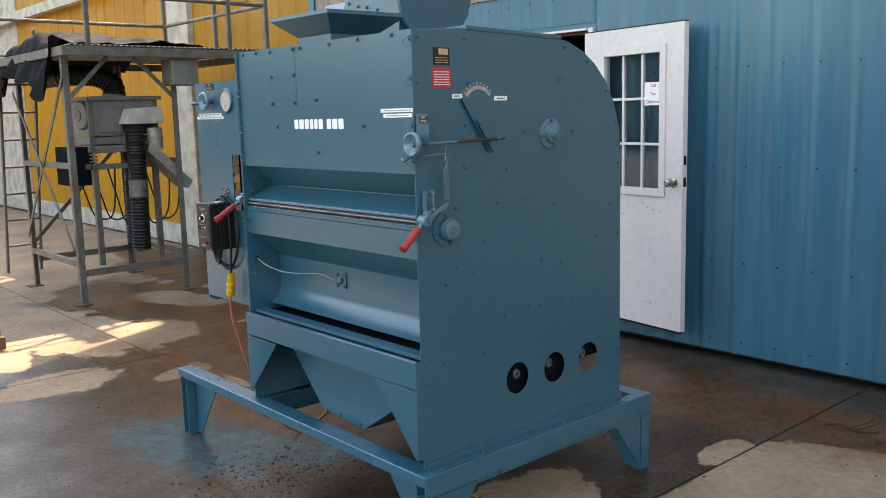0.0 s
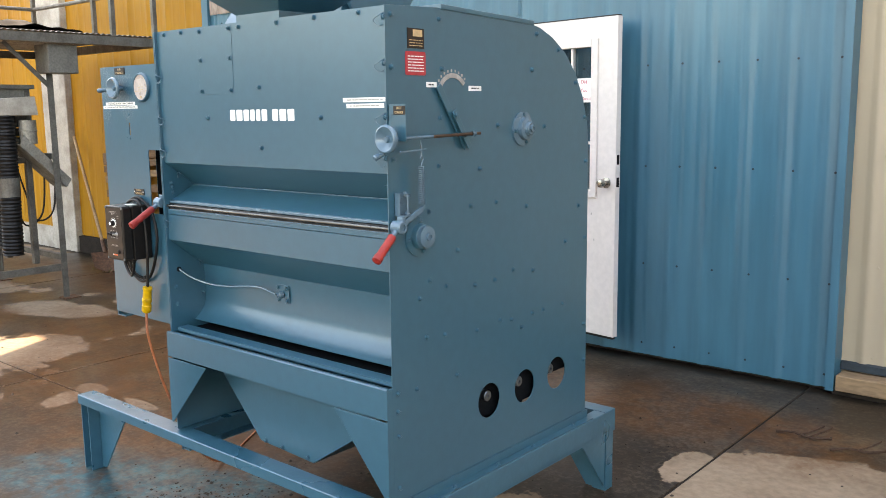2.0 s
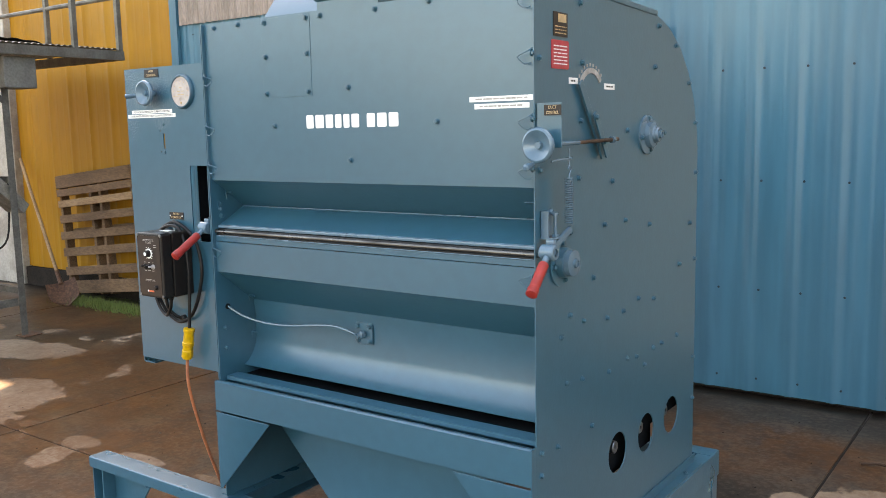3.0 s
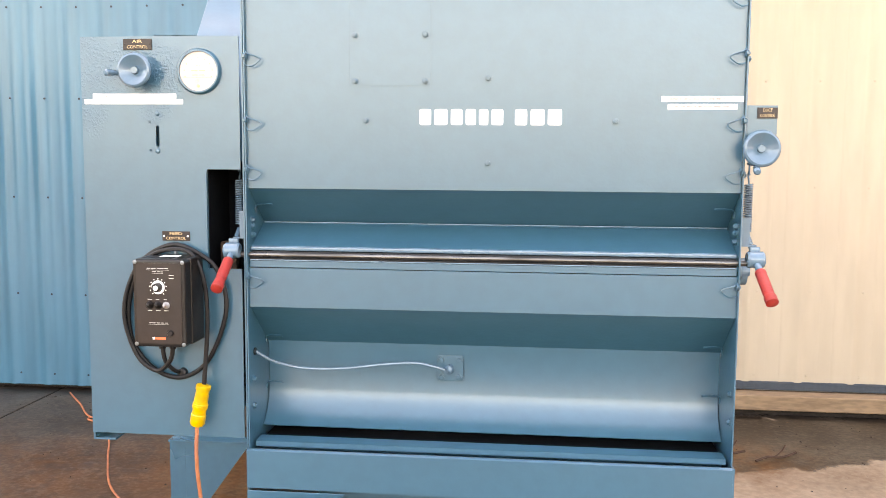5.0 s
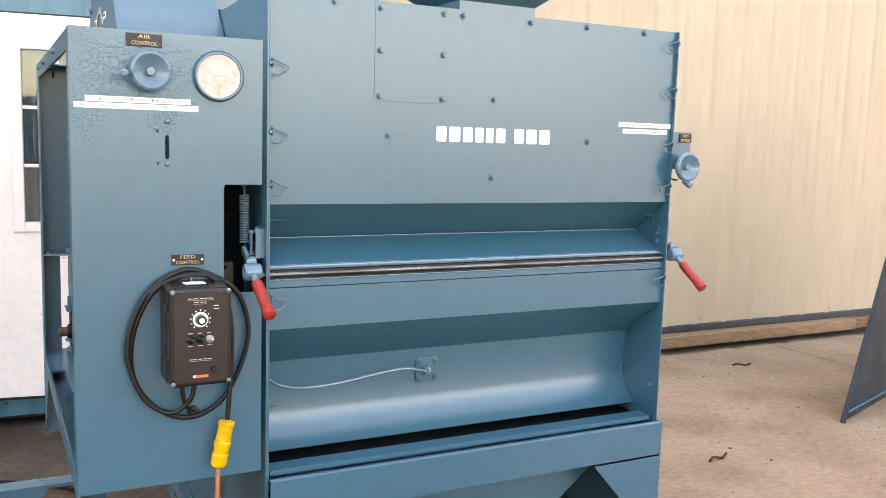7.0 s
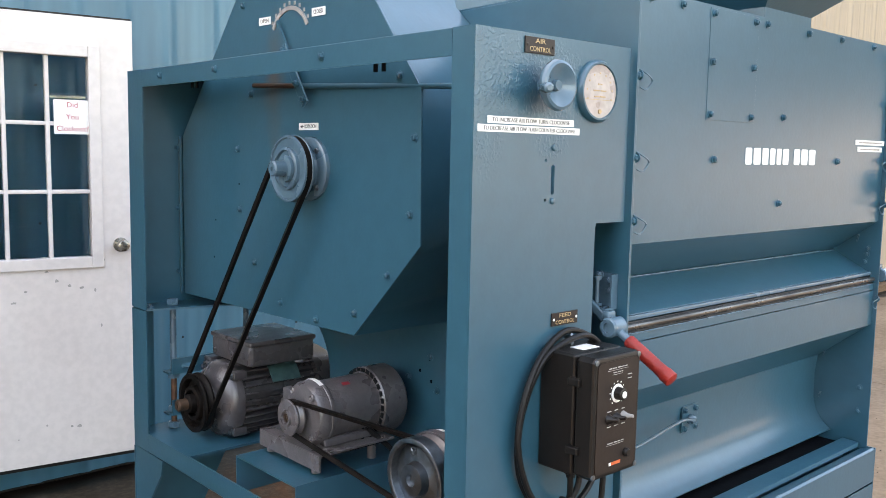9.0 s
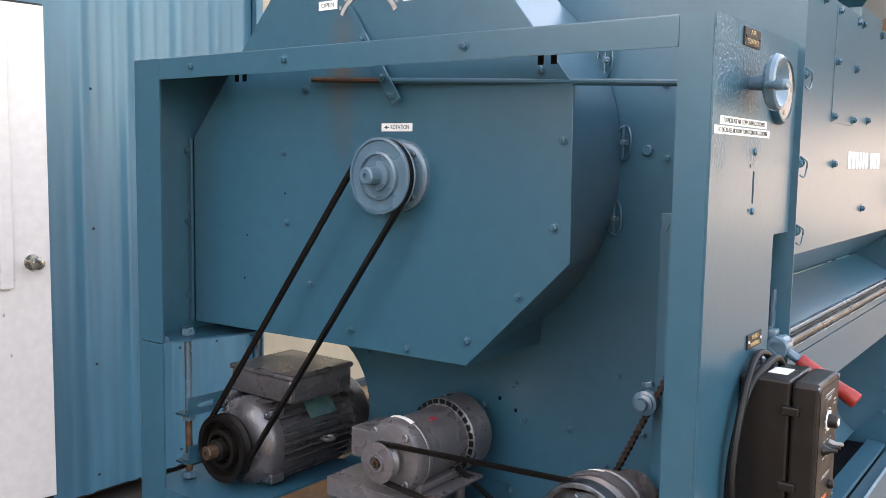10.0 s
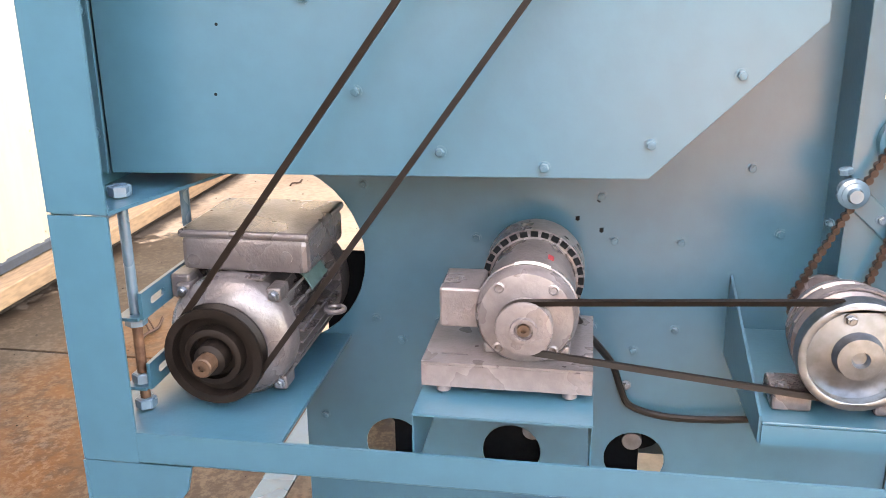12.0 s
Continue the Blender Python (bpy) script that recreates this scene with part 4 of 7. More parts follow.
part("hopper_side", bm_strip([(1.12, 0.66), (0.92, 0.50), (0.69, 0.35)], "y", 0.104, 0.80, -0.004), ENAMEL, machine)

# Roof and curved back.
roof = part("roof", bm_strip([(0.004, 1.899), (0.235, 1.909), (0.70, 1.896), (0.78, 1.882), (0.862, 1.852), (0.945, 1.802), (1.02, 1.729), (1.07, 1.645), (1.102, 1.55), (1.113, 1.46), (1.113, 1.20), (0.95, 1.02)], "x", 0.0045, W - 0.0045, -0.003), ENAMEL, machine)
part("roof_lid", bm_sheet([[(0.235, 1.9105), (0.235, 1.926), (0.74, 1.909), (0.74, 1.8935)]], "x", 0.02, W + 0.004, 0.002), ENAMEL, machine)
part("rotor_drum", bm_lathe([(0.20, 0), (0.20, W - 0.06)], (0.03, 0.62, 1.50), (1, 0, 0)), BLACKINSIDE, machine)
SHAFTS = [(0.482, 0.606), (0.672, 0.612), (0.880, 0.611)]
# Black plate and discs, added so the side holes look dark inside.
part("hole_dark_plate", bm_sheet([[(0.38, 0.525), (0.80, 0.525), (0.80, 0.585), (1.10, 0.585), (1.10, 0.70), (0.38, 0.70)]], "x", W - 0.034, W - 0.030), BLACKINSIDE, machine, "black plate added behind the holes for their shaded inside")
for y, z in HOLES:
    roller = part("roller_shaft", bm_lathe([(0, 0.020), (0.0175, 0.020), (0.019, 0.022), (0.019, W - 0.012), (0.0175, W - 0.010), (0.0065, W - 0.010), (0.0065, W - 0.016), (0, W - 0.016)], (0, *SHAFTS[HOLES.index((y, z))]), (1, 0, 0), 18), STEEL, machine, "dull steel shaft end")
    part("hole_dark_disc", bm_lathe([(0.075, W - 0.10), (0.075, W - 0.09)], (0, y, z + (0.05 if y > 0.85 else 0)), (1, 0, 0), 24), BLACKINSIDE, roller)
    part("hole_dark_disc", bm_lathe([(0.075, 0.09), (0.075, 0.10)], (0, y, z + 0.03), (1, 0, 0), 24), BLACKINSIDE, roller)

# Black sheets and a tie bar, added to stand for the inner shade.
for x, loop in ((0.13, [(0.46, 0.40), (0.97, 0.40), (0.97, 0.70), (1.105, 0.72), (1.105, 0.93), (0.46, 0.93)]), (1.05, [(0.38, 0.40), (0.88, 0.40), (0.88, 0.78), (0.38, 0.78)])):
    part("inner_dark_sheet", bm_sheet([loop], "x", x, x + 0.004), BLACKINSIDE, machine)
part("dark_sheet_bar", bm_box(0.1345, 1.0495, 0.50, 0.53, 0.74, 0.76), BLACKINSIDE, machine)

# Funnel on the roof.
funnel = part("inlet_funnel", bmesh.new(), ENAMEL, machine, "square flared inlet funnel")
_b = bmesh.new()
_rings = []
for (x0, x1, y0, y1), z in (((0.49, 0.714, 0.002, 0.21), 1.905), ((0.49, 0.714, 0.002, 0.21), 1.928), ((0.405, 0.80, -0.068, 0.29), 1.992), ((0.400, 0.805, -0.073, 0.295), 1.992), ((0.400, 0.805, -0.073, 0.295), 2.006), ((0.41, 0.795, -0.063, 0.285), 2.006), ((0.495, 0.709, 0.007, 0.205), 1.93)):
    _rings.append([_b.verts.new(c) for c in ((x0, y0, z), (x1, y0, z), (x1, y1, z), (x0, y1, z))])
for lo, hi in zip(_rings, _rings[1:]):
    for i in range(4):
        _b.faces.new((lo[i], lo[(i + 1) % 4], hi[(i + 1) % 4], hi[i]))
bmesh.ops.recalc_face_normals(_b, faces=_b.faces[:])
funnel.data = mesh_of("inlet_funnel", _b, ENAMEL)

# Outlet duct that leaves the fan over the roof.
duct = part("outlet_duct", bm_sheet([[(-0.18, 1.93), (0.34, 1.93), (0.40, 2.30), (0.05, 2.30), (-0.05, 2.17)]], "y", 0.62, 0.98, 0.004), ENAMEL, machine, "square sheet-metal outlet duct")
part("duct_flange", bm_lathe([(0.20, 0), (0.215, 0), (0.215, 0.02), (0.20, 0.02)], (0.39, 0.80, 2.16), (1, 0, -0.12), 28), FRAMEBLUE, duct)
bolts(duct, [(x, 0.62, z) for x, z in ((-0.02, 2.15), (0.05, 2.13), (0.12, 2.12), (0.20, 2.10))], (0, -1, 0))

# ---- writing on the front ----
_x = 0.434
sign = None
for w in (0.036, 0.040, 0.036, 0.032, 0.030, 0.036, 0, 0.037, 0.041, 0.041):
    if w:
        block = bm_sheet([rounded(_x, _x + w - 0.008, 1.575, 1.613, 0.005)], "y", -0.0012, -0.0001)
        sign = part("sign_block", block, WHITE, machine)
    _x += w or 0.020


def strip_label(x0, x1, z0, z1, text, y, parent, tilt=0.0):
    lab = part("strip_label", bm_box(x0, x1, y - 0.0012, y, z0, z1), WHITE, parent, "white strip label with small black capitals")
    lettering("inscription", text, (z1 - z0) * 0.80, ((x0 + x1) / 2, y - 0.0014, (z0 + z1) / 2 - 0.0002), (1, 0, 0), (0, 0, 1), BLACKINK, lab, 0.0003, (x1 - x0) * 0.90)
    return lab


def bm_pin():
    return bm_lathe([(0.0026, 0), (0.0026, 0.001), (0, 0.002)], n=8)


def name_plate(x0, x1, z0, z1, lines, y, parent):
    plate = part("name_plate", bm_box(x0, x1, y - 0.003, y, z0, z1, 0.0008), BROWNPLATE, parent, "brown engraved name plate")
    for i, text in enumerate(lines):
        z = z1 - (z1 - z0) * (i + 0.5) / len(lines)
        lettering("inscription", text, (z1 - z0) * 0.42, ((x0 + x1) / 2, y - 0.0033, z), (1, 0, 0), (0, 0, 1), BRASSTEXT, plate, 0.0004, (x1 - x0) * (0.35 if len(text) == 3 else 0.45 if len(text) == 4 else 0.72))
    for x in (x0 + 0.005, x1 - 0.005):
        shared("pin", plate, bm_pin, WHITE if lines[0] == "FEED" else BROWNPLATE, (x, y - 0.003, (z0 + z1) / 2), (0, -1, 0))
    return plate


for x0, x1, z, seed in ((1.006, 1.194, 1.637, 2), (1.021, 1.180, 1.619, 3)):
    lab = part("strip_label", bm_box(x0, x1, -0.0013, -0.0001, z - 0.0065, z + 0.0065), WHITE, machine, "white strip label with faded small print")
    bars("small_print", ((x0 + x1) / 2, -0.0014, z), (1, 0, 0), (0, 0, 1), (x1 - x0) * 0.8, 0.008, 1, SMUDGE, lab, seed, 0.5)

# ---- control panel beside the front ----
panel = part("control_panel", bm_sheet([[(-0.42, 0.78), (-0.013, 0.78), (-0.013, 1.215), (-0.101, 1.215), (-0.101, 1.456), (-0.098, 1.464), (-0.013, 1.464), (-0.013, 1.79), (-0.42, 1.79)], rounded(-0.229, -0.220, 1.519, 1.571, 0.0042, 3)] + [circle(x, z, 0.0032, 8) for x, z in ((-0.244, 1.579), (-0.2435, 1.510))], "y", -0.003, 0.0), LUMPY, machine, "blue control panel, lumpy with old paint")
for x, z in ((-0.2245, 1.601), (-0.2245, 1.508)):
    shared("rivet", panel, bm_rivet, ENAMEL, (x, -0.003, z), (0, -1, 0))
part("edge_strip", bm_box(W - 0.004, W, -0.0365, -0.0122, 0.40, 0.762), ENAMEL, machine)
part("front_post", bm_box(-0.42, -0.416, 0.0005, 0.05, 0.78, 1.79), ENAMEL, machine)
part("edge_strip", bm_box(-0.0045, -0.0005, -0.013, 0.03, 0.42, 1.90), ENAMEL, machine)
part("slot_backing", bm_box(-0.268, -0.190, 0.050, 0.052, 1.48, 1.61), ENAMEL, panel)
name_plate(-0.307, -0.233, 1.757, 1.784, ("AIR", "CONTROL"), -0.003, machine)
name_plate(-0.218, -0.146, 1.284, 1.308, ("FEED", "CONTROL"), -0.003, machine)
strip_label(-0.390, -0.174, 1.638, 1.650, "TO INCREASE AIR FLOW TURN CLOCKWISE", -0.003, machine)
strip_label(-0.412, -0.157, 1.624, 1.636, "TO DECREASE AIR FLOW TURN COUNTER CLOCKWISE", -0.003, machine)
gauge = part("pressure_gauge", bm_lathe([(0.056, 0), (0.056, 0.006), (0.052, 0.012), (0.0485, 0.012), (0.0475, 0.006), (0, 0.006)], (-0.113, -0.003, 1.704), (0, -1, 0), 40), ENAMEL, machine, "round pressure gauge with an aged tan face")
part("gauge_face", bm_lathe([(0.0475, 0), (0.0475, 0.0088), (0, 0.0088)], (-0.113, -0.003, 1.704), (0, -1, 0), 40), DIALFACE, gauge)
part("gauge_screw", bm_lathe([(0.004, 0), (0.004, 0.004)], (-0.113, -0.0105, 1.668), (0, -1, 0), 10), BRASSTEXT, gauge)
for z, w in ((1.7165, 0.012), (1.7050, 0.036), (1.6945, 0.032)):
    bars("gauge_print", (-0.113, -0.0119, z), (1, 0, 0), (0, 0, 1), w, 0.003, 1, BRASSTEXT, gauge, int(z * 1000), 0.7)
for k in range(9):
    a = radians(200 - 27.5 * k)
    x, z = -0.113 + 0.036 * math.cos(a), 1.702 + 0.034 * math.sin(a)
    part("scale_tick", bm_box(x - 0.0015, x + 0.0015, -0.0122, -0.0118, z - 0.0015, z + 0.0015), BRASSTEXT, gauge)
part("face_line", bm_box(-0.158, -0.068, -0.0121, -0.0118, 1.6885, 1.6893), BRASSTEXT, gauge)


def handwheel(x, y0, y1, z, crank, label):
    """A dished handwheel on a spindle that points to -y, with a small crank knob."""
    h = y0 - y1
    wheel = part("handwheel", bm_lathe([(0.010, 0), (0.012, h * 0.42), (0.020, h * 0.50), (0.034, h * 0.58), (0.0415, h * 0.70), (0.0430, h * 0.84), (0.0405, h * 0.96), (0.036, h), (0.029, h * 0.92), (0.018, h * 0.76), (0.010, h * 0.70), (0.009, h * 0.80), (0.008, h * 0.86), (0, h * 0.86)], (x, y0, z), (0, -1, 0), 32), BRIGHT, machine, label)
    cx, cz = x + 0.044 * math.cos(crank), z + 0.044 * math.sin(crank)
    part("crank_knob", bm_lathe([(0.006, 0), (0.006, 0.014), (0.0085, 0.018), (0.0085, 0.034), (0.005, 0.038), (0, 0.038)], (cx, y0 - h * 0.8, cz), (0.45 * math.cos(crank), -1, 0.3 * math.sin(crank)), 12), BRIGHT, wheel)
    return wheel


handwheel(-0.263, -0.003, -0.050, 1.704, 3.3, "pale blue dished air control handwheel")
handwheel(1.228, -0.006, -0.054, 1.522, 4.45, "pale blue dished duct control handwheel")

# ---- gate handles at both ends of the gate rod ----
for x, s, tip in ((-0.036, -1, (-0.031, -0.138, 1.183)), (1.234, 1, (1.248, -0.118, 1.176))):
    pivot, spring_y = Vector((x, -0.006, 1.262)), 0.097 if s > 0 else 0.060
    hub = part("gate_lever", bm_lathe([(0.017, -0.020), (0.020, -0.016), (0.020, 0.016), (0.017, 0.020), (0.010, 0.020), (0.010, 0.014), (0, 0.014)], pivot, (s, 0, 0), 20), BRIGHT, machine, "cast gate lever with a red grip")
    t = Vector(tip)
    d = (t - pivot).normalized()
    part("shank", bm_tube([pivot + d * 0.012, pivot + d * 0.05], 0.0085, 12), BRIGHT, hub)
    grip = [(0.0115, 0), (0.013, 0.003)]
    for i in range(9):
        grip += [(0.0132, 0.012 + 0.007 * i), (0.0122, 0.0155 + 0.007 * i)]
    length = (t - pivot).length - 0.04
    grip += [(0.0132, length - 0.022), (0.0145, length - 0.019), (0.0145, length - 0.002), (0.011, length), (0, length)]
    part("grip", bm_lathe(grip, pivot + d * 0.04, d, 18), REDGRIP, hub, "ribbed red rubber grip")
    part("arm", bm_bar(pivot, (x + s * 0.004, spring_y + 0.003, 1.310), 0.010, 0.016, 0.002), BRIGHT, hub)
    part("collar", bm_box(x - 0.012, x + 0.012, -0.002, 0.014, 1.276, 1.292, 0.003), BRIGHT, hub)
    spring_at = Vector((x + s * 0.002, spring_y, 0))
    coil = [spring_at + Vector((0.0095 * math.cos(a), 0.0095 * math.sin(a), 1.322 + 0.115 * a / (2 * math.pi * 20))) for a in [2 * math.pi * k / 9 for k in range(181)]]
    spring = part("return_spring", bm_tube(coil, 0.0022, 5), BRIGHT, machine, "coil return spring")
    part("spring_hook", bm_tube([spring_at + Vector(v) for v in ((0, 0, 1.437), (0, 0.004, 1.450), (0, 0.011, 1.458), (0, 0.004, 1.467), (0, -0.005, 1.460), (0, 0, 1.470), (0, 0, 1.512))], 0.0022, 6, 4), BRIGHT, spring)
    part("hook_arm", bm_bar((x + s * 0.002, 0.004, 1.482), (x + s * 0.002, spring_y + 0.018, 1.487), 0.005, 0.006, 0.001), BRIGHT, machine)
    px = W if s > 0 else 0.0
    stop = part("stop_bracket", bm_angle((px + s * 0.001, 0.012, 1.295), (px + s * 0.001, 0.012, 1.360), (0, 0.05, 0), (s * 0.022, 0, 0), 0.004), BRIGHT, machine)
    part("stop_foot", bm_box(min(px + s * 0.001, px + s * 0.04), max(px + s * 0.001, px + s * 0.04), 0.012, 0.075, 1.291, 1.295), BRIGHT, stop)
    part("stop_bolt", joined(bm_lathe([(0.004, 0), (0.004, 0.055)], (px + s * 0.025, 0.045, 1.295), (0, 0, 1), 10), bm_lathe([(0.009, 0), (0.009, 0.007)], (px + s * 0.025, 0.045, 1.348), (0, 0, 1), 12), bm_lathe([(0.010, 0), (0.010, 0.006)], (px + s * 0.025, 0.045, 1.296), (0, 0, 1), 6)), BRIGHT, stop)
    bolts(stop, [(px + s * 0.005, y, z) for y, z in ((0.030, 1.345), (0.030, 1.325), (0.055, 1.355))], (s, 0, 0), BRIGHT)

# ---- wire clips along the front edges and in the recesses ----
def wire_clip(at, s, drop=1.0):
    x, y, z = at
    pts = [(x, y, z + 0.012 * drop), (x + s * 0.010, y - 0.010, z + 0.004), (x + s * 0.034, y - 0.006, z - 0.004 * drop), (x + s * 0.038, y - 0.004, z - 0.012 * drop), (x + s * 0.018, y - 0.006, z - 0.026 * drop), (x + s * 0.002, y - 0.003, z - 0.022 * drop)]
    clip = part("wire_clip", bm_tube(pts, 0.0016, 5, 3), ENAMEL, machine)
    shared("bolt", clip, bm_bolt, ENAMEL, (x + s * 0.003, y - 0.001, z), (-s, 0, 0))


for z in (1.741, 1.586, 1.465, 1.196):
    wire_clip((0.005, -0.010, z), 1)
    wire_clip((W - 0.005, -0.010, z), -1)
wire_clip((W - 0.005, -0.010, 1.872), -1)
for y, z in ((0.055, 1.375), (0.13, 1.022), (0.135, 0.895)):
    for x, s in ((0.006, 1), (W - 0.006, -1)):
        part("wire_stay", bm_tube([(x, y, z - 0.02), (x + s * 0.004, y - 0.005, z), (x + s * 0.05, y - 0.022, z + 0.003)], 0.0022, 6, 3), ENAMEL, machine)
for x, s, p in ((0.004, 1, left), (W - 0.004, -1, right)):
    bolts(p, [(x, y, z) for y, z in ((0.025, 1.338), (0.027, 1.322), (0.03, 1.300), (0.02, 0.93), (0.02, 0.86))], (s, 0, 0))

# ---- sensor plate and its conduit in the lower recess ----
sensor = part("sensor_plate", bm_sheet([rounded(0.465, 0.534, 0.908, 0.976, 0.006)], "y", 0.146, 0.150, 0.0008), ENAMEL, machine)
bolts(sensor, [(x, 0.146, z) for x in (0.476, 0.523) for z in (0.919, 0.965)], (0, -1, 0))
part("sensor_socket", bm_lathe([(0.013, 0), (0.013, 0.012), (0.008, 0.016), (0.007, 0.024), (0, 0.024)], (0.500, 0.146, 0.941), (-0.5, -1, -0.1), 14), BRIGHT, sensor)
part("conduit", bm_tube([(0.006, 0.035, 0.998), (0.05, 0.06, 0.966), (0.12, 0.09, 0.944), (0.22, 0.10, 0.944), (0.33, 0.105, 0.957), (0.41, 0.11, 0.962), (0.462, 0.115, 0.952), (0.487, 0.122, 0.943)], 0.0042, 8, 6), BRIGHT, machine, "thin painted conduit")
part("conduit_grommet", bm_lathe([(0.010, 0), (0.010, 0.003)], (0.0045, 0.034, 0.998), (1, 0, 0), 14), RUBBER, machine)

# ---- right side: duct control, bearings, plates ----
bracket = part("duct_bracket", bm_box(W + 0.001, W + 0.070, -0.006, -0.003, 1.515, 1.622, 0.0008), ENAMEL, machine)
part("bracket_leg", bm_box(W + 0.0005, W + 0.004, -0.006, 0.034, 1.540, 1.622), ENAMEL, bracket)
name_plate(1.224, 1.270, 1.592, 1.617, ("DUCT", "CONTROL"), -0.006, bracket)
part("name_plate", bm_box(W + 0.004, W + 0.006, -0.002, 0.030, 1.592, 1.616), BROWNPLATE, bracket)
bars("plate_print", (W + 0.0061, 0.014, 1.604), (0, 1, 0), (0, 0, 1), 0.022, 0.016, 2, BRASSTEXT, bracket, 8)
rod = part("duct_rod", bm_tube([(1.236, -0.01, 1.522), (1.236, 0.15, 1.524)], 0.0055, 10), BRIGHT, machine)
part("rod_thread", bm_tube([(1.236, 0.15, 1.524), (1.236, 0.385, 1.528)], 0.0052, 10), DARKRUST, rod, "rusty threaded end")
part("rod_nut", bm_lathe([(0.010, 0), (0.010, 0.012)], (1.236, 0.345, 1.5275), (0, 1, 0), 6), BRIGHT, rod)
lever = part("duct_lever", joined(bm_bar((W + 0.010, 0.347, 1.482), (W + 0.010, 0.210, 1.678), 0.006, 0.024, 0.001), bm_bar((W + 0.022, 0.349, 1.484), (W + 0.022, 0.270, 1.600), 0.005, 0.020, 0.001)), ENAMEL, machine, "duct lever with a pointer")
bolts(lever, [(W + 0.0245, 0.322, 1.523), (W + 0.0245, 0.275, 1.588)], (1, 0, 0))
part("duct_scale", bm_sheet([circle(0.290, 1.640, 0.078, 20, 38, 148, end=True) + circle(0.290, 1.640, 0.064, 20, 148, 38, end=True)], "x", W, W + 0.003), SMUDGE, machine, "worn metal scale")
for i in range(9):
    a = radians(45 + 12 * i)
    part("scale_mark", bm_box(W + 0.0002, W + 0.002, 0.290 + 0.086 * math.cos(a) - 0.003, 0.290 + 0.086 * math.cos(a) + 0.003, 1.640 + 0.086 * math.sin(a) - 0.004, 1.640 + 0.086 * math.sin(a) + 0.004), SMUDGE, machine)
for y0, y1, z in ((0.165, 0.213, 1.681), (0.372, 0.438, 1.672)):
    lab = part("scale_label", bm_box(W, W + 0.0012, y0, y1, z - 0.008, z + 0.008), WHITE, machine)
    bars("small_print", (W + 0.0013, (y0 + y1) / 2, z), (0, 1, 0), (0, 0, 1), (y1 - y0) * 0.6, 0.008, 1, BLACKINK, lab, 9)
for (y, z), big in (((0.672, 1.536), True), ((0.118, 1.219), False)):
    k = 1.0 if big else 0.55
    plate_r = 0.060 if big else 0.062
    bearing = part("flange_bearing", bm_lathe([(plate_r, 0), (plate_r, 0.006), (0.040, 0.010 if big else 0.006), (0.038, 0.024), (0.026, 0.028), (0.024, 0.034)], (W, y, z), (1, 0, 0), 28), BRIGHT if big else ENAMEL, machine, "round flange bearing")
    part("bearing_collar", bm_lathe([(0.022 if big else 0.034, 0.02), (0.022 if big else 0.034, 0.040), (0.020, 0.043), (0.012, 0.043), (0.012, 0.050), (0.008, 0.050), (0.008, 0.046), (0, 0.046)], (W, y, z), (1, 0, 0), 24), BRIGHT, bearing)
    bolts(bearing, [(W + 0.006, y + 0.049 * math.cos(a), z + 0.049 * math.sin(a)) for a in (1.57, 3.3, 5.0)], (1, 0, 0))
nameplate = part("maker_plate", bm_box(W, W + 0.002, 0.082, 0.156, 1.787, 1.846), BROWNPLATE, machine, "small brown and tan maker's plate")
part("plate_panel", bm_box(W + 0.002, W + 0.0026, 0.106, 0.148, 1.822, 1.842), BRASSTEXT, nameplate)
bars("plate_print", (W + 0.0022, 0.119, 1.803), (0, 1, 0), (0, 0, 1), 0.058, 0.024, 3, BRASSTEXT, nameplate, 12, 0.3)
red = part("dealer_plate", bm_sheet([rounded(0.072, 0.162, 1.708, 1.778, 0.005)], "x", W, W + 0.002), REDPLATE, machine, "red dealer plate with white small print")
bars("plate_print", (W + 0.0021, 0.117, 1.742), (0, 1, 0), (0, 0, 1), 0.070, 0.052, 6, WHITE, red, 13, 0.32)

# ---- drive side: frame, fan and motors ----
DX, FAN = -0.42, -0.275
top_beam = part("top_beam", bm_angle((DX, 0.051, 1.79), (DX, 1.2425, 1.79), (0.045, 0, 0), (0, 0, -0.045), 0.004), ENAMEL, machine)
bolts(top_beam, [(DX, y, 1.768) for y in (1.13, 0.845, 0.42)], (-1, 0, 0))
for y in (0.292, 0.268, 1.022, 0.998):
    part("beam_clip", bm_box(DX + 0.03, DX + 0.034, y - 0.005, y + 0.005, 1.734, 1.752, 0.001), BLACKINSIDE, top_beam)
part("rear_post", bm_angle((DX, 1.335, 1.153), (DX, 1.335, 1.79), (0, -0.092, 0), (0.418, 0, 0), 0.004), ENAMEL, machine)
part("lower_post", bm_angle((DX, 1.335, 0.76), (DX, 1.335, 1.149), (0, -0.092, 0), (0.06, 0, 0), 0.004), ENAMEL, machine)
shelf_top = part("motor_shelf", bm_sheet([[(DX + 0.004, 1.33), (-0.004, 1.33), (-0.004, 1.14), (-0.20, 1.19), (DX + 0.004, 1.243)]], "z", 1.150, 1.155), ENAMEL, machine)
bolts(shelf_top, [(DX + 0.02, 1.26, 1.155), (DX + 0.02, 1.30, 1.155)], (0, 0, 1), BRIGHT)
part("top_cover", bm_box(DX + 0.0045, -0.002, 1.165, 1.3305, 1.783, 1.787), ENAMEL, machine)
part("bottom_beam", bm_angle((DX, 0.0, 0.76), (DX, 1.2425, 0.76), (0.06, 0, 0), (0, 0, 0.052), 0.005), ENAMEL, machine)
part("floor_plate", bm_box(DX + 0.006, -0.002, 1.02, 1.33, 0.800, 0.806), ENAMEL, machine)
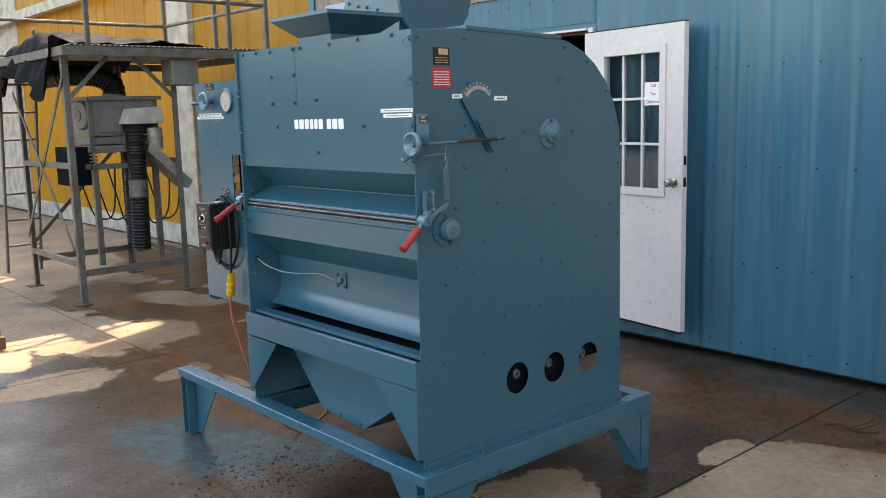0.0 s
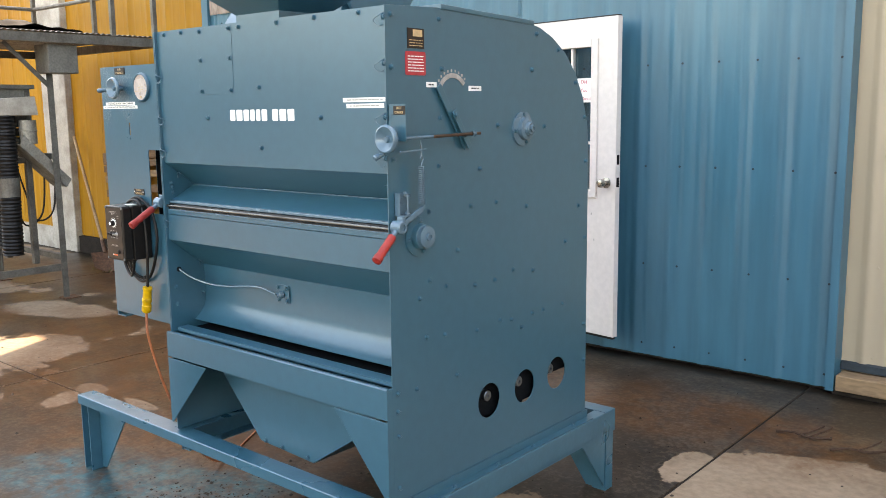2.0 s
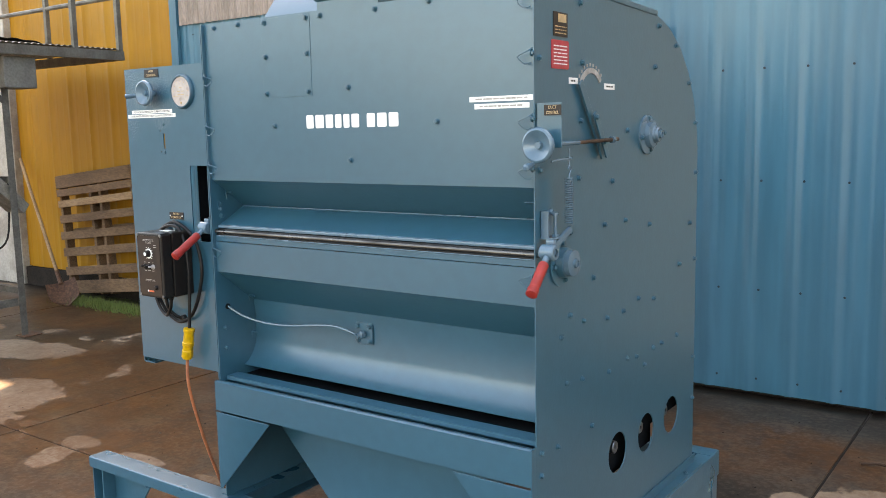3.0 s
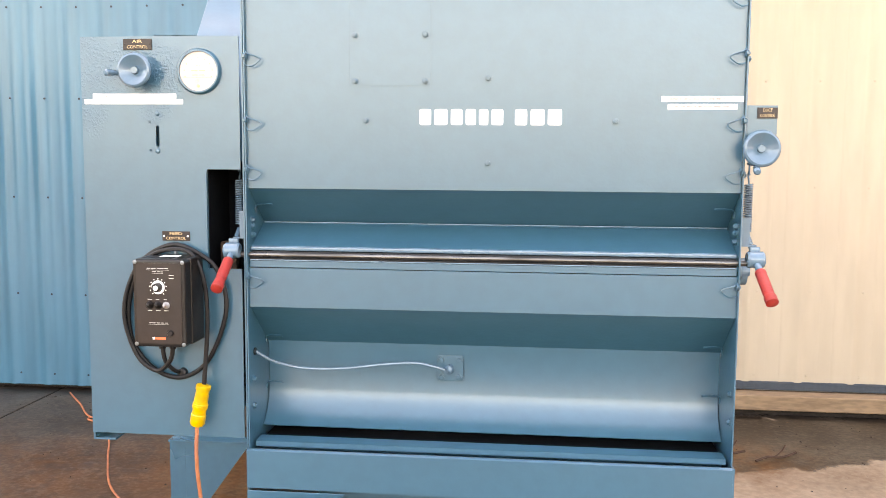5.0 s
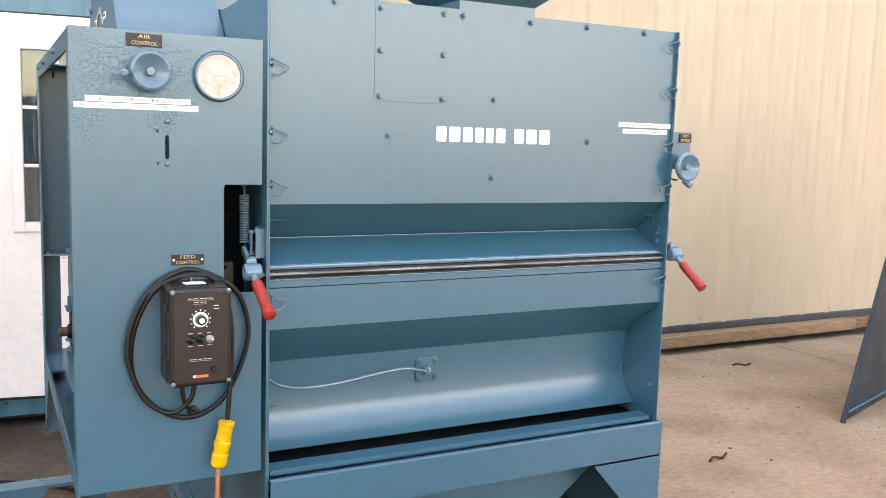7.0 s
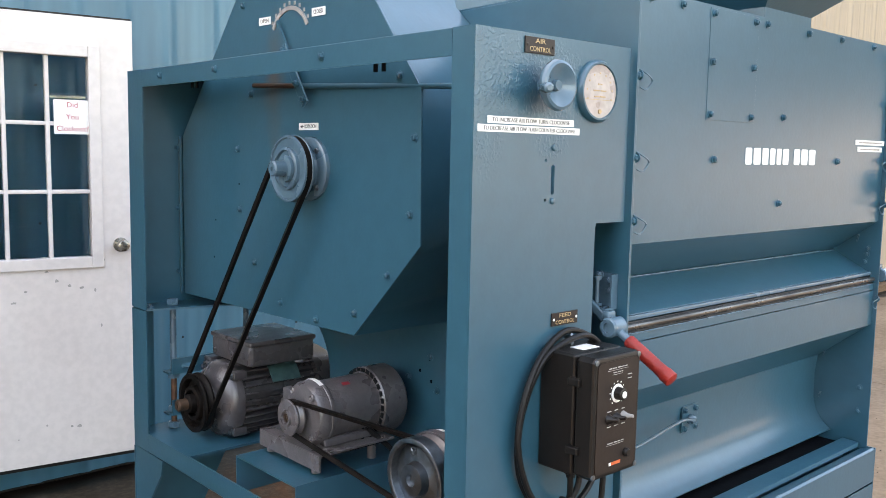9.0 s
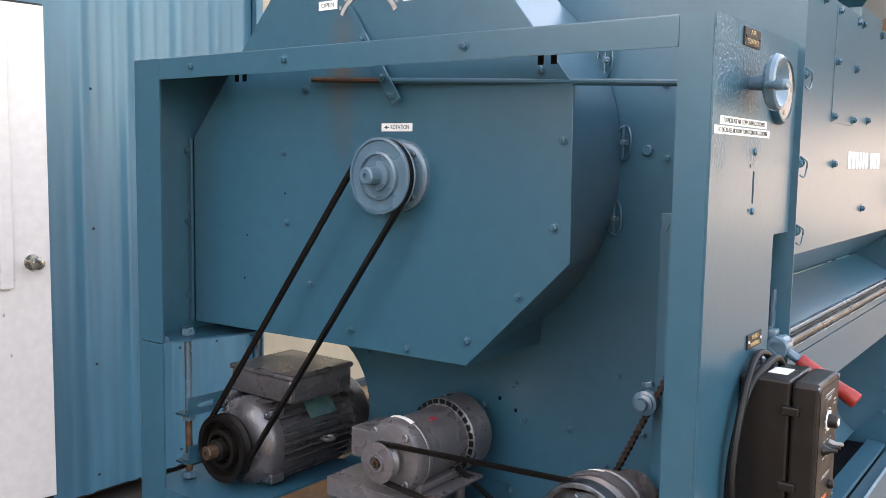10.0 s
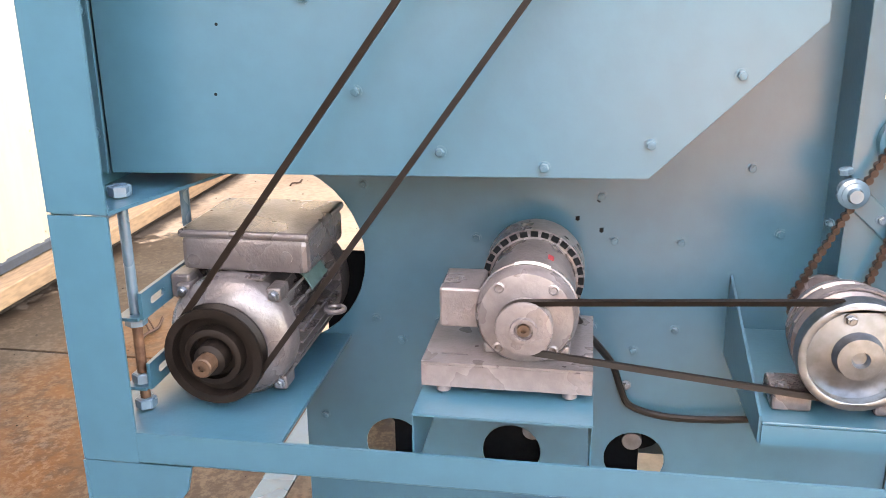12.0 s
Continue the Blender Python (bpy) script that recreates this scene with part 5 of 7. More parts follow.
part("rear_gusset", bm_sheet([[(1.335, 0.757), (1.16, 0.757), (1.17, 0.715), (1.335, 0.50)]], "x", DX + 0.002, DX + 0.007), ENAMEL, machine)
part("rear_gusset", bm_sheet([[(DX, 0.757), (-0.10, 0.757), (-0.22, 0.53), (DX, 0.50)]], "y", 1.331, 1.336), ENAMEL, machine)

FC, FR = (0.75, 1.585), 0.422
OCT = [(1.31, 1.178), (1.31, 1.62), (0.80, 2.19), (0.66, 2.17), (0.292, 1.711), (0.288, 1.404), (0.503, 1.19)]
bm = bmesh.new()
_rows = []
for i in range(7):
    (y0, z0), (y1, z1) = OCT[i], OCT[(i + 1) % 7]
    steps = 8 if i in (3, 4, 5) else 1
    for k in range(steps):
        y, z = y0 + (y1 - y0) * k / steps, z0 + (z1 - z0) * k / steps
        d = math.hypot(y - FC[0], z - FC[1])
        s = FR / d if i in (3, 4, 5) and z < 1.95 else 1.0
        _rows.append((bm.verts.new((FAN + 0.003, y, z)), bm.verts.new((-0.002, FC[0] + (y - FC[0]) * s, FC[1] + (z - FC[1]) * s))))
for r0, r1 in zip(_rows, _rows[1:] + _rows[:1]):
    bm.faces.new((r0[0], r1[0], r1[1], r0[1]))
bmesh.ops.recalc_face_normals(bm, faces=bm.faces[:])
housing = part("fan_housing", bm, ENAMEL, machine, "scroll-shaped fan housing")
plate = part("fan_cover_plate", bm_sheet([OCT], "x", FAN - 0.001, FAN + 0.003, 0.0009), FANBLUE, machine, "flat eight-sided fan cover plate, rust streak above the pulley")
bolts(plate, [(FAN - 0.001, y, z) for y, z in ((0.932, 1.724), (0.999, 1.588), (0.99, 1.436), (0.918, 1.307), (0.797, 1.222), (0.648, 1.203), (0.502, 1.239), (0.39, 1.335), (0.32, 1.465), (0.308, 1.617), (0.357, 1.74), (0.50, 1.93), (0.97, 1.94))], (-1, 0, 0))
# No openings here: flat black discs hold the dark of small holes.
for y, z in ((1.12, 1.40), (1.13, 1.30), (0.996, 1.50)):
    part("small_hole", bm_lathe([(0.0025, 0), (0.0025, 0.0006)], (FAN - 0.001, y, z), (-1, 0, 0), 8), BLACKINSIDE, plate)
flange = part("fan_flange", bm_angle((FAN - 0.002, 1.312, 1.178), (FAN - 0.002, 1.312, 1.62), (0, 0.018, 0), (-0.007, 0, 0), 0.003), ENAMEL, machine)
bolts(flange, [(FAN - 0.006, 1.326, z) for z in (1.24, 1.42, 1.59)], (-1, 0, 0))
for a in (153.0, 175.5, 195.5):
    y, z = FC[0] + (FR + 0.012) * math.cos(radians(a)), FC[1] + (FR + 0.012) * math.sin(radians(a))
    lens = [(-0.006 - 0.012 * abs(math.sin(k * math.pi / 8)), y + 0.017 * math.sin(k * math.pi / 8), z + 0.034 * math.cos(k * math.pi / 8)) for k in range(16)]
    loop = part("wire_clip", bm_tube(lens, 0.0018, 6, 2, True), ENAMEL, housing)
    part("clip_bar", bm_bar((-0.018, y, z - 0.030), (-0.018, y, z + 0.030), 0.003, 0.005, 0.001), ENAMEL, loop)
    shared("bolt", loop, bm_bolt, BRIGHT, (-0.012, y, z), (-1, 0, 0))
part("blank_stud", bm_lathe([(0.011, 0), (0.011, 0.006), (0.009, 0.008), (0, 0.008)], (-0.001, 0.272, 1.605), (-1, 0, 0), 16), ENAMEL, machine)

# Fan shaft: flange bearing, grooved pulley.
PC = (0.675, 1.547)
bearing = part("fan_bearing", bm_lathe([(0.072, 0), (0.072, 0.008), (0.066, 0.012), (0.045, 0.014), (0.040, 0.03), (0.02, 0.032)], (FAN - 0.001, PC[0] - 0.006, PC[1]), (-1, 0, 0), 32), BRIGHT, machine)
bolts(bearing, [(FAN - 0.010, PC[0] - 0.006 + 0.058 * math.cos(a), PC[1] + 0.058 * math.sin(a)) for a in (0.8, 2.36, 3.93, 5.5)], (-1, 0, 0), STEEL)
pulley = part("fan_pulley", bm_lathe([(0.060, -0.012), (0.074, -0.012), (0.075, -0.008), (0.066, 0.0), (0.075, 0.008), (0.074, 0.012), (0.069, 0.013), (0.067, 0.009), (0.048, 0.009), (0.047, 0.016), (0.042, 0.018), (0.040, 0.012), (0.030, 0.012), (0.029, 0.020), (0.018, 0.021), (0.017, 0.048), (0.014, 0.051), (0.005, 0.051), (0.005, 0.046), (0, 0.046)], (-0.325, *PC), (-1, 0, 0), 36), BRIGHT, machine, "pale blue painted belt pulley")


def belt(name, x, c1, r1, c2, r2, w, t, label):
    """A V-belt round two pulleys whose shafts run along x."""
    a, b = Vector(c1), Vector(c2)
    d = b - a
    base_angle, off = math.atan2(d.y, d.x), math.acos((r1 - r2) / d.length)
    outer = []
    for c, r, s0, s1 in ((a, r1, base_angle + off, base_angle + 2 * math.pi - off), (b, r2, base_angle - off, base_angle + off)):
        outer += [(c.x + r * math.cos(s0 + (s1 - s0) * i / 18), c.y + r * math.sin(s0 + (s1 - s0) * i / 18)) for i in range(19)]
    n = len(outer)
    bm = bmesh.new()
    cx, cy = (a.x + b.x) / 2, (a.y + b.y) / 2
    rows = []
    for i, (y, z) in enumerate(outer):
        p, q = outer[i - 1], outer[(i + 1) % n]
        tx, ty = q[0] - p[0], q[1] - p[1]
        ln = math.hypot(tx, ty)
        ny, nz = ty / ln, -tx / ln
        if (y - cx) * ny + (z - cy) * nz < 0:
            ny, nz = -ny, -nz
        rows.append([bm.verts.new(v) for v in ((x - w / 2, y, z), (x + w / 2, y, z), (x + w * 0.3, y - ny * t, z - nz * t), (x - w * 0.3, y - ny * t, z - nz * t))])
    for i in range(n):
        r0, r1_ = rows[i], rows[(i + 1) % n]
        for j in range(4):
            bm.faces.new((r0[j], r0[(j + 1) % 4], r1_[(j + 1) % 4], r1_[j]))
    bmesh.ops.recalc_face_normals(bm, faces=bm.faces[:])
    return solid(name, bm, BELT, label, "drive belt", "drive belts")


MC = (1.146, 0.905)
belt("fan_belt", -0.325, PC, 0.0735, MC, 0.078, 0.013, 0.009, "worn dark rubber V-belt from motor to fan pulley")

# Air damper: lever, rod and dial on the fan plate.
air_rod = part("air_rod", bm_tube([(-0.262, -0.01, 1.704), (-0.282, 0.70, 1.733)], 0.006, 10), FRAMEBLUE, machine)
part("rod_thread", bm_tube([(-0.282, 0.70, 1.733), (-0.2885, 0.90, 1.742)], 0.0058, 10), DARKRUST, air_rod, "rusty threaded end")
air_lever = part("air_lever", joined(bm_bar((-0.293, 0.668, 1.690), (-0.293, 0.762, 1.825), 0.005, 0.026, 0.002), bm_bar((-0.285, 0.755, 1.82), (-0.285, 0.80, 1.885), 0.004, 0.008)), ENAMEL, machine, "air damper lever with pointer")
bolts(air_lever, [(-0.296, 0.700, 1.738), (-0.296, 0.676, 1.702), (-0.296, 0.755, 1.815)], (-1, 0, 0))
part("air_scale", bm_sheet([circle(0.757, 1.832, 0.085, 20, 28, 152, end=True) + circle(0.757, 1.832, 0.076, 20, 152, 28, end=True)], "x", FAN - 0.004, FAN - 0.001), SMUDGE, machine, "worn metal scale")
for i in range(9):
    a = radians(35 + 13.5 * i)
    part("scale_mark", bm_box(FAN - 0.003, FAN - 0.001, 0.757 + 0.092 * math.cos(a) - 0.003, 0.757 + 0.092 * math.cos(a) + 0.003, 1.832 + 0.092 * math.sin(a) - 0.004, 1.832 + 0.092 * math.sin(a) + 0.004), SMUDGE, machine)
for y, z, text in ((0.868, 1.893, "OPEN"), (0.642, 1.893, "CLOSED")):
    lab = part("scale_label", bm_box(FAN - 0.0022, FAN - 0.001, y - 0.026, y + 0.026, z - 0.009, z + 0.009), WHITE, machine)
    lettering("inscription", text, 0.013, (FAN - 0.0024, y, z), (0, -1, 0), (0, 0, 1), BLACKINK, lab, 0.0003, 0.036)
for x, y, z, p in ((FAN - 0.001, 0.680, 1.642, machine), (-0.1162, 0.120, 1.291, machine)):
    lab = part("rotation_label", bm_box(x - 0.0012, x, y - 0.039, y + 0.039, z - 0.008, z + 0.008), WHITE, p, "white label with an arrow and a word")
    lettering("inscription", "ROTATION", 0.012, (x - 0.0014, y - 0.008, z), (0, -1, 0), (0, 0, 1), BLACKINK, lab, 0.0003, 0.046)
    part("arrow", bm_sheet([[(y + 0.032, z), (y + 0.024, z + 0.004), (y + 0.024, z + 0.001), (y + 0.019, z + 0.001), (y + 0.019, z - 0.001), (y + 0.024, z - 0.001), (y + 0.024, z - 0.004)]], "x", x - 0.0018, x - 0.001), BLACKINK, lab)

# Motor adjusting rods and slotted brackets.
for x, y in ((-0.331, 1.270), (-0.095, 1.285)):
    r = part("adjusting_rod", bm_tube([(x, y, 0.955), (x, y, 1.158)], 0.0085, 12), BRIGHT, machine, "painted rod, rusty at the lower thread")
    part("rusty_thread", bm_tube([(x, y, 0.80), (x, y, 0.955)], 0.0083, 12), RUST, r)
    for z, mt in ((1.157, BRIGHT), (0.950, BRIGHT), (0.853, BRIGHT), (0.809, BRIGHT)):
        part("nut", bm_lathe([(0.017, 0), (0.017, 0.014), (0.014, 0.016)], (x, y, z), (0, 0, 1), 6), mt, r)
for z in (0.985, 0.868):
    br = part("slotted_bracket", bm_sheet([[(-0.345, z - 0.022), (-0.06, z - 0.022), (-0.06, z + 0.022), (-0.345, z + 0.022)], rounded(-0.318, -0.270, z - 0.006, z + 0.006, 0.0055)], "y", 1.249, 1.255), ENAMEL, machine)
    part("bracket_flange", bm_box(-0.352, -0.06, 1.2555, 1.292, z - 0.022, z - 0.017), ENAMEL, br)


def tube_fins(r0, r1, x0, x1, angles, c, thick):
    """Cooling fins along x round a motor body, one bmesh each."""
    for a in angles:
        m = Matrix.Translation((0, c[0], c[1])) @ Matrix.Rotation(radians(a), 4, "X")
        b = bm_box(x0, x1, -thick / 2, thick / 2, r0, r1)
        b.transform(m)
        yield b


motor = thing("electric_motor", (-0.14, 1.146, 0.806), "large grey finned electric motor with a terminal box on top", "motor", "electric motors")
body = part("motor_body", bm_lathe([(0.090, 0), (0.092, 0.02), (0.092, 0.26), (0.088, 0.27)], (0.02, *MC), (-1, 0, 0), 36), GREYMOTOR, motor)
for b in tube_fins(0.088, 0.112, -0.235, 0.0, [k * 11 + 42 for k in range(26)], MC, 0.004):
    part("cooling_fin", b, GREYMOTOR, body)
part("end_bell", bm_lathe([(0.106, 0), (0.106, 0.022), (0.098, 0.036), (0.075, 0.05), (0.050, 0.056), (0.045, 0.064), (0, 0.064)], (-0.235, *MC), (-1, 0, 0), 36), GREYMOTOR, motor)
part("fan_cowl", bm_lathe([(0.112, 0), (0.112, 0.055), (0.100, 0.075), (0.06, 0.08), (0, 0.08)], (0.0, *MC), (1, 0, 0), 36), GREYMOTOR, motor, "darker rear fan cowl")
for a in (45, 135, 225, 315):
    y, z = MC[0] + 0.108 * math.cos(radians(a)), MC[1] + 0.108 * math.sin(radians(a))
    lug = part("bell_lug", bm_box(-0.262, -0.220, y - 0.012, y + 0.012, z - 0.012, z + 0.012, 0.004), GREYMOTOR, motor)
    shared("bolt", lug, bm_bolt, STEEL, (-0.262, y, z), (-1, 0, 0))
part("shaft", bm_lathe([(0.016, 0), (0.016, 0.118), (0.014, 0.121), (0.005, 0.121), (0.005, 0.116), (0, 0.116)], (-0.26, *MC), (-1, 0, 0), 20), DARKRUST, motor, "bare rust-brown shaft end")
part("motor_pulley", bm_lathe([(0.062, -0.015), (0.079, -0.015), (0.080, -0.010), (0.070, -0.001), (0.080, 0.009), (0.079, 0.014), (0.066, 0.014), (0.063, -0.004), (0.048, -0.004), (0.046, 0.014), (0.040, 0.016), (0.036, 0.016), (0.034, 0.002), (0.026, 0.002), (0.025, 0.026), (0.017, 0.030)], (-0.325, *MC), (-1, 0, 0), 36), BELT, motor, "blackened belt pulley")
tb = part("terminal_box", bm_box(-0.235, -0.03, 1.018, 1.232, 1.008, 1.066, 0.010), GREYMOTOR, motor)
part("terminal_lid", bm_box(-0.238, -0.026, 1.0145, 1.2355, 1.063, 1.077, 0.006), GREYMOTOR, tb)
part("knockout", bm_lathe([(0.011, 0), (0.011, 0.002), (0.009, 0.0025), (0, 0.0025)], (-0.235, 1.055, 1.036), (-1, 0, 0), 18), GREYMOTOR, tb)
for x, y in ((-0.225, 1.225), (-0.12, 1.225), (-0.04, 1.225)):
    shared("pin", tb, bm_pin, DARKRUST, (x, y, 1.076), (0, 0, 1))
part("motor_plate", bm_box(-0.255, -0.18, 1.088, 1.118, 1.003, 1.006), GREYMOTOR, motor)
part("motor_label", bm_box(-0.2575, -0.255, 1.105, 1.162, 0.992, 1.002), WHITE, motor)
part("rating_plate", bm_sheet([circle(MC[0], MC[1], 0.1145, 8, 128, 155, end=True) + circle(MC[0], MC[1], 0.1125, 8, 155, 128, end=True)], "x", -0.15, -0.06), material("green_plate", (0.05, 0.12, 0.12), 0.4, scale=20), motor, "dark green rating plate")
part("lifting_eye", bm_tube([Vector((-0.12, MC[0] - 0.117, MC[1])) + Vector((0.016 * math.cos(a), -0.016 + 0.016 * math.sin(a), 0)) for a in [k * math.pi / 8 for k in range(16)]], 0.0045, 8, 0, True), GREYMOTOR, motor)
for z in (0.985, 0.868):
    part("motor_foot", bm_box(-0.25, -0.03, 1.215, 1.2485, z - 0.02, z + 0.02, 0.004), GREYMOTOR, motor)

# Shelf with the small motor.
stand = part("motor_stand", bm_strip([(0.825, 0.765), (0.825, 0.858), (0.565, 0.858), (0.565, 0.765)], "x", -0.385, -0.002, 0.004), ENAMEL, machine)
SC = (0.668, 0.980)
gear_motor = thing("drive_motor", (-0.2, 0.667, 0.8625), "small grey electric motor on a slotted base", "motor", "electric motors")
part("motor_base", bm_sheet([[(0.567, 0.0), (0.822, 0.0), (0.822, 0.215), (0.567, 0.215)]] + [rounded(0.60, 0.640, a, a + 0.006, 0.0028) for a in (0.03, 0.18)] + [rounded(0.755, 0.797, a, a + 0.006, 0.0028) for a in (0.03, 0.18)], "z", 0, 0.004), SMALLMOTOR, gear_motor).data.transform(Matrix(((0, 1, 0, -0.322), (1, 0, 0, 0), (0, 0, 1, 0.908), (0, 0, 0, 1))))
# Thin black plate added below the base slots as their shade.
part("slot_shade_plate", bm_box(-0.316, -0.13, 0.575, 0.815, 0.902, 0.9035), BLACKINSIDE, gear_motor)
part("base_lip", bm_box(-0.322, -0.318, 0.567, 0.822, 0.873, 0.9075), SMALLMOTOR, gear_motor)
for x in (-0.308, -0.15):
    for y in (0.60, 0.79):
        part("base_pad", bm_lathe([(0.011, 0), (0.011, 0.0452)], (x, y, 0.8625), (0, 0, 1), 14), SMALLMOTOR, gear_motor)
body = part("motor_body", bm_lathe([(0.070, 0), (0.070, 0.17)], (-0.09, *SC), (-1, 0, 0), 36), SMALLMOTOR, gear_motor)
part("front_bell", bm_lathe([(0.074, 0), (0.076, 0.006), (0.076, 0.034), (0.070, 0.044), (0.045, 0.050), (0.02, 0.052), (0, 0.052)], (-0.255, *SC), (-1, 0, 0), 36), SMALLMOTOR, gear_motor)
rear = part("rear_bell", bm_lathe([(0.078, 0), (0.084, 0.006), (0.084, 0.07), (0.07, 0.084), (0, 0.086)], (-0.125, *SC), (1, 0, 0), 36), SMALLMOTOR, gear_motor)
# Vents are black blocks on the closed rim, their inner shade as colour.
for i in range(28):
    a = radians(i * 360 / 28)
    b = bm_box(-0.1268, -0.1245, -0.0062, 0.0062, 0.0735, 0.0825)
    b.transform(Matrix.Translation((0, *SC)) @ Matrix.Rotation(a, 4, "X"))
    part("vent_slot", b, BLACKINSIDE, rear)
for a in (50, 130, 230, 310):
    y, z = SC[0] + 0.062 * math.cos(radians(a)), SC[1] + 0.062 * math.sin(radians(a))
    part("bell_boss", bm_lathe([(0.009, 0), (0.009, 0.010), (0.006, 0.012), (0.004, 0.008), (0, 0.008)], (-0.292, y, z), (-1, 0, 0), 14), SMALLMOTOR, gear_motor)
part("bell_rim", bm_lathe([(0.0765, 0), (0.078, 0.001), (0.078, 0.006), (0.0765, 0.007)], (-0.262, *SC), (-1, 0, 0), 36), SMALLMOTOR, gear_motor)
part("motor_label", bm_sheet([circle(SC[0], SC[1], 0.0785, 6, 75, 115, end=True) + circle(SC[0], SC[1], 0.0775, 6, 115, 75, end=True)], "x", -0.275, -0.264), WHITE, gear_motor)
part("warning_label", bm_sheet([circle(SC[0], SC[1], 0.0712, 4, 112, 120, end=True) + circle(SC[0], SC[1], 0.0702, 4, 120, 112, end=True)], "x", -0.21, -0.19), REDPLATE, gear_motor)
part("terminal_box", bm_box(-0.270, -0.175, 0.738, 0.802, 0.948, 1.012, 0.004), SMALLMOTOR, gear_motor)
for y in (0.62, 0.715):
    ft = part("motor_foot", bm_box(-0.28, -0.14, y - 0.018, y + 0.018, 0.9125, 0.930, 0.004), SMALLMOTOR, gear_motor)
    shared("bolt", ft, bm_bolt, STEEL, (-0.265, y, 0.930), (0, 0, 1))
part("motor_pulley", bm_lathe([(0.034, -0.012), (0.041, -0.012), (0.042, -0.008), (0.036, 0.0), (0.042, 0.008), (0.041, 0.011), (0.037, 0.012), (0.020, 0.012), (0.019, 0.018), (0.014, 0.018), (0.012, 0.010), (0, 0.010)], (-0.330, *SC), (-1, 0, 0), 32), SMALLMOTOR, gear_motor)
part("shaft", bm_lathe([(0.009, 0), (0.009, 0.014), (0.004, 0.014), (0.004, 0.010), (0, 0.010)], (-0.332, *SC), (-1, 0, 0), 16), DARKRUST, gear_motor)

# Gear reducer that the small motor drives, on its bracket.
GC = (0.215, 0.968)
belt("feed_belt", -0.330, SC, 0.041, GC, 0.0775, 0.011, 0.008, "dark rubber V-belt from small motor to gear reducer")
reducer_bracket = part("reducer_bracket", bm_box(-0.345, -0.004, 0.02, 0.3298, 0.857, 0.862, 0.001), ENAMEL, machine, "blue bent-plate bracket")
part("bracket_end", bm_sheet([[(-0.004, 0.960), (-0.004, 0.81), (-0.34, 0.826), (-0.34, 0.868)]], "y", 0.330, 0.334), ENAMEL, reducer_bracket)
part("bracket_lip", bm_box(-0.345, -0.341, 0.02, 0.3298, 0.826, 0.8565), ENAMEL, reducer_bracket)
reducer = thing("gear_reducer", (-0.27, 0.215, 0.8625), "round grey gear reducer with a bright steel pulley wheel", "gear reducer")
part("reducer_case", bm_lathe([(0.0, 0), (0.060, 0.0), (0.074, 0.004), (0.076, 0.018), (0.070, 0.022), (0.077, 0.028), (0.077, 0.040), (0.073, 0.044), (0.079, 0.050), (0.079, 0.066), (0.065, 0.078), (0, 0.078)], (-0.232, *GC), (-1, 0, 0), 36), GREYMOTOR, reducer)
part("case_label", bm_sheet([circle(GC[0], GC[1], 0.0806, 6, 62, 92, end=True) + circle(GC[0], GC[1], 0.0798, 6, 92, 62, end=True)], "x", -0.278, -0.266), WHITE, reducer)
for y in (0.145, 0.285):
    ft = part("case_foot", bm_box(-0.310, -0.24, y - 0.028, y + 0.028, 0.8625, 0.892, 0.005), GREYMOTOR, reducer)
    shared("bolt", ft, bm_bolt, STEEL, (-0.295, y + 0.012, 0.892), (0, 0, 1))
wheel = part("pulley_wheel", bm_sheet([circle(GC[0], GC[1], 0.080, 40), circle(GC[0], GC[1], 0.068, 40)], "x", -0.348, -0.318, 0.0025), STEEL, reducer, "bright zinc-plated pulley rim")
part("wheel_web", bm_lathe([(0.0682, 0), (0.0682, 0.004), (0.034, 0.010), (0.030, 0.026), (0.012, 0.028), (0.009, 0.020), (0, 0.020)], (-0.327, *GC), (-1, 0, 0), 36), STEEL, wheel)
shared("bolt", wheel, bm_bolt, STEEL, (-0.334, GC[0] + 0.014, GC[1] + 0.050), (-1, 0, 0))
part("case_strap", bm_sheet([circle(GC[0], GC[1], 0.0835, 24, 20, 200, end=True) + circle(GC[0], GC[1], 0.0803, 24, 200, 20, end=True)], "x", -0.300, -0.281), SMALLMOTOR, reducer)

# Chain drive of the feed roll: cover plate, sprockets, chain, idler.
cover = part("drive_cover", joined(bm_box(-0.115, -0.112, 0.036, 0.192, 0.864, 1.490, 0.001), bm_box(-0.1119, -0.001, 0.189, 0.192, 0.864, 1.490), bm_box(-0.1119, -0.001, 0.036, 0.1889, 1.487, 1.490)), ENAMEL, machine, "blue box-shaped chain drive cover, open to the front")
# Near-black lining on two inner faces of the cover.
part("cover_liner", joined(bm_box(-0.1115, -0.1095, 0.036, 0.186, 0.866, 1.486), bm_box(-0.1094, -0.006, 0.184, 0.188, 0.866, 1.486)), BLACKINSIDE, cover, "dark lining on the inside of the cover")
part("bearing_block", bm_sheet([rounded(-0.100, -0.058, 1.19, 1.275, 0.006), circle(-0.078, 1.262, 0.0045, 10)], "y", 0.085, 0.11), DARKRUST, cover, "dark rusty bearing block inside the cover")
bolts(cover, [(-0.055, 0.192, 1.07), (-0.040, 0.192, 1.068)], (0, 1, 0))
part("weld_bead", bm_tube([(-0.1155, 0.182, 1.458), (-0.1155, 0.173, 1.473), (-0.1155, 0.149, 1.477), (-0.1155, 0.126, 1.483), (-0.1155, 0.093, 1.484), (-0.1155, 0.065, 1.489)], 0.0018, 6, 4), ENAMEL, cover)
stud = part("wing_stud", bm_tube([(-0.100, 0.076, 1.490), (-0.100, 0.076, 1.542)], 0.004, 8), FRAMEBLUE, cover)
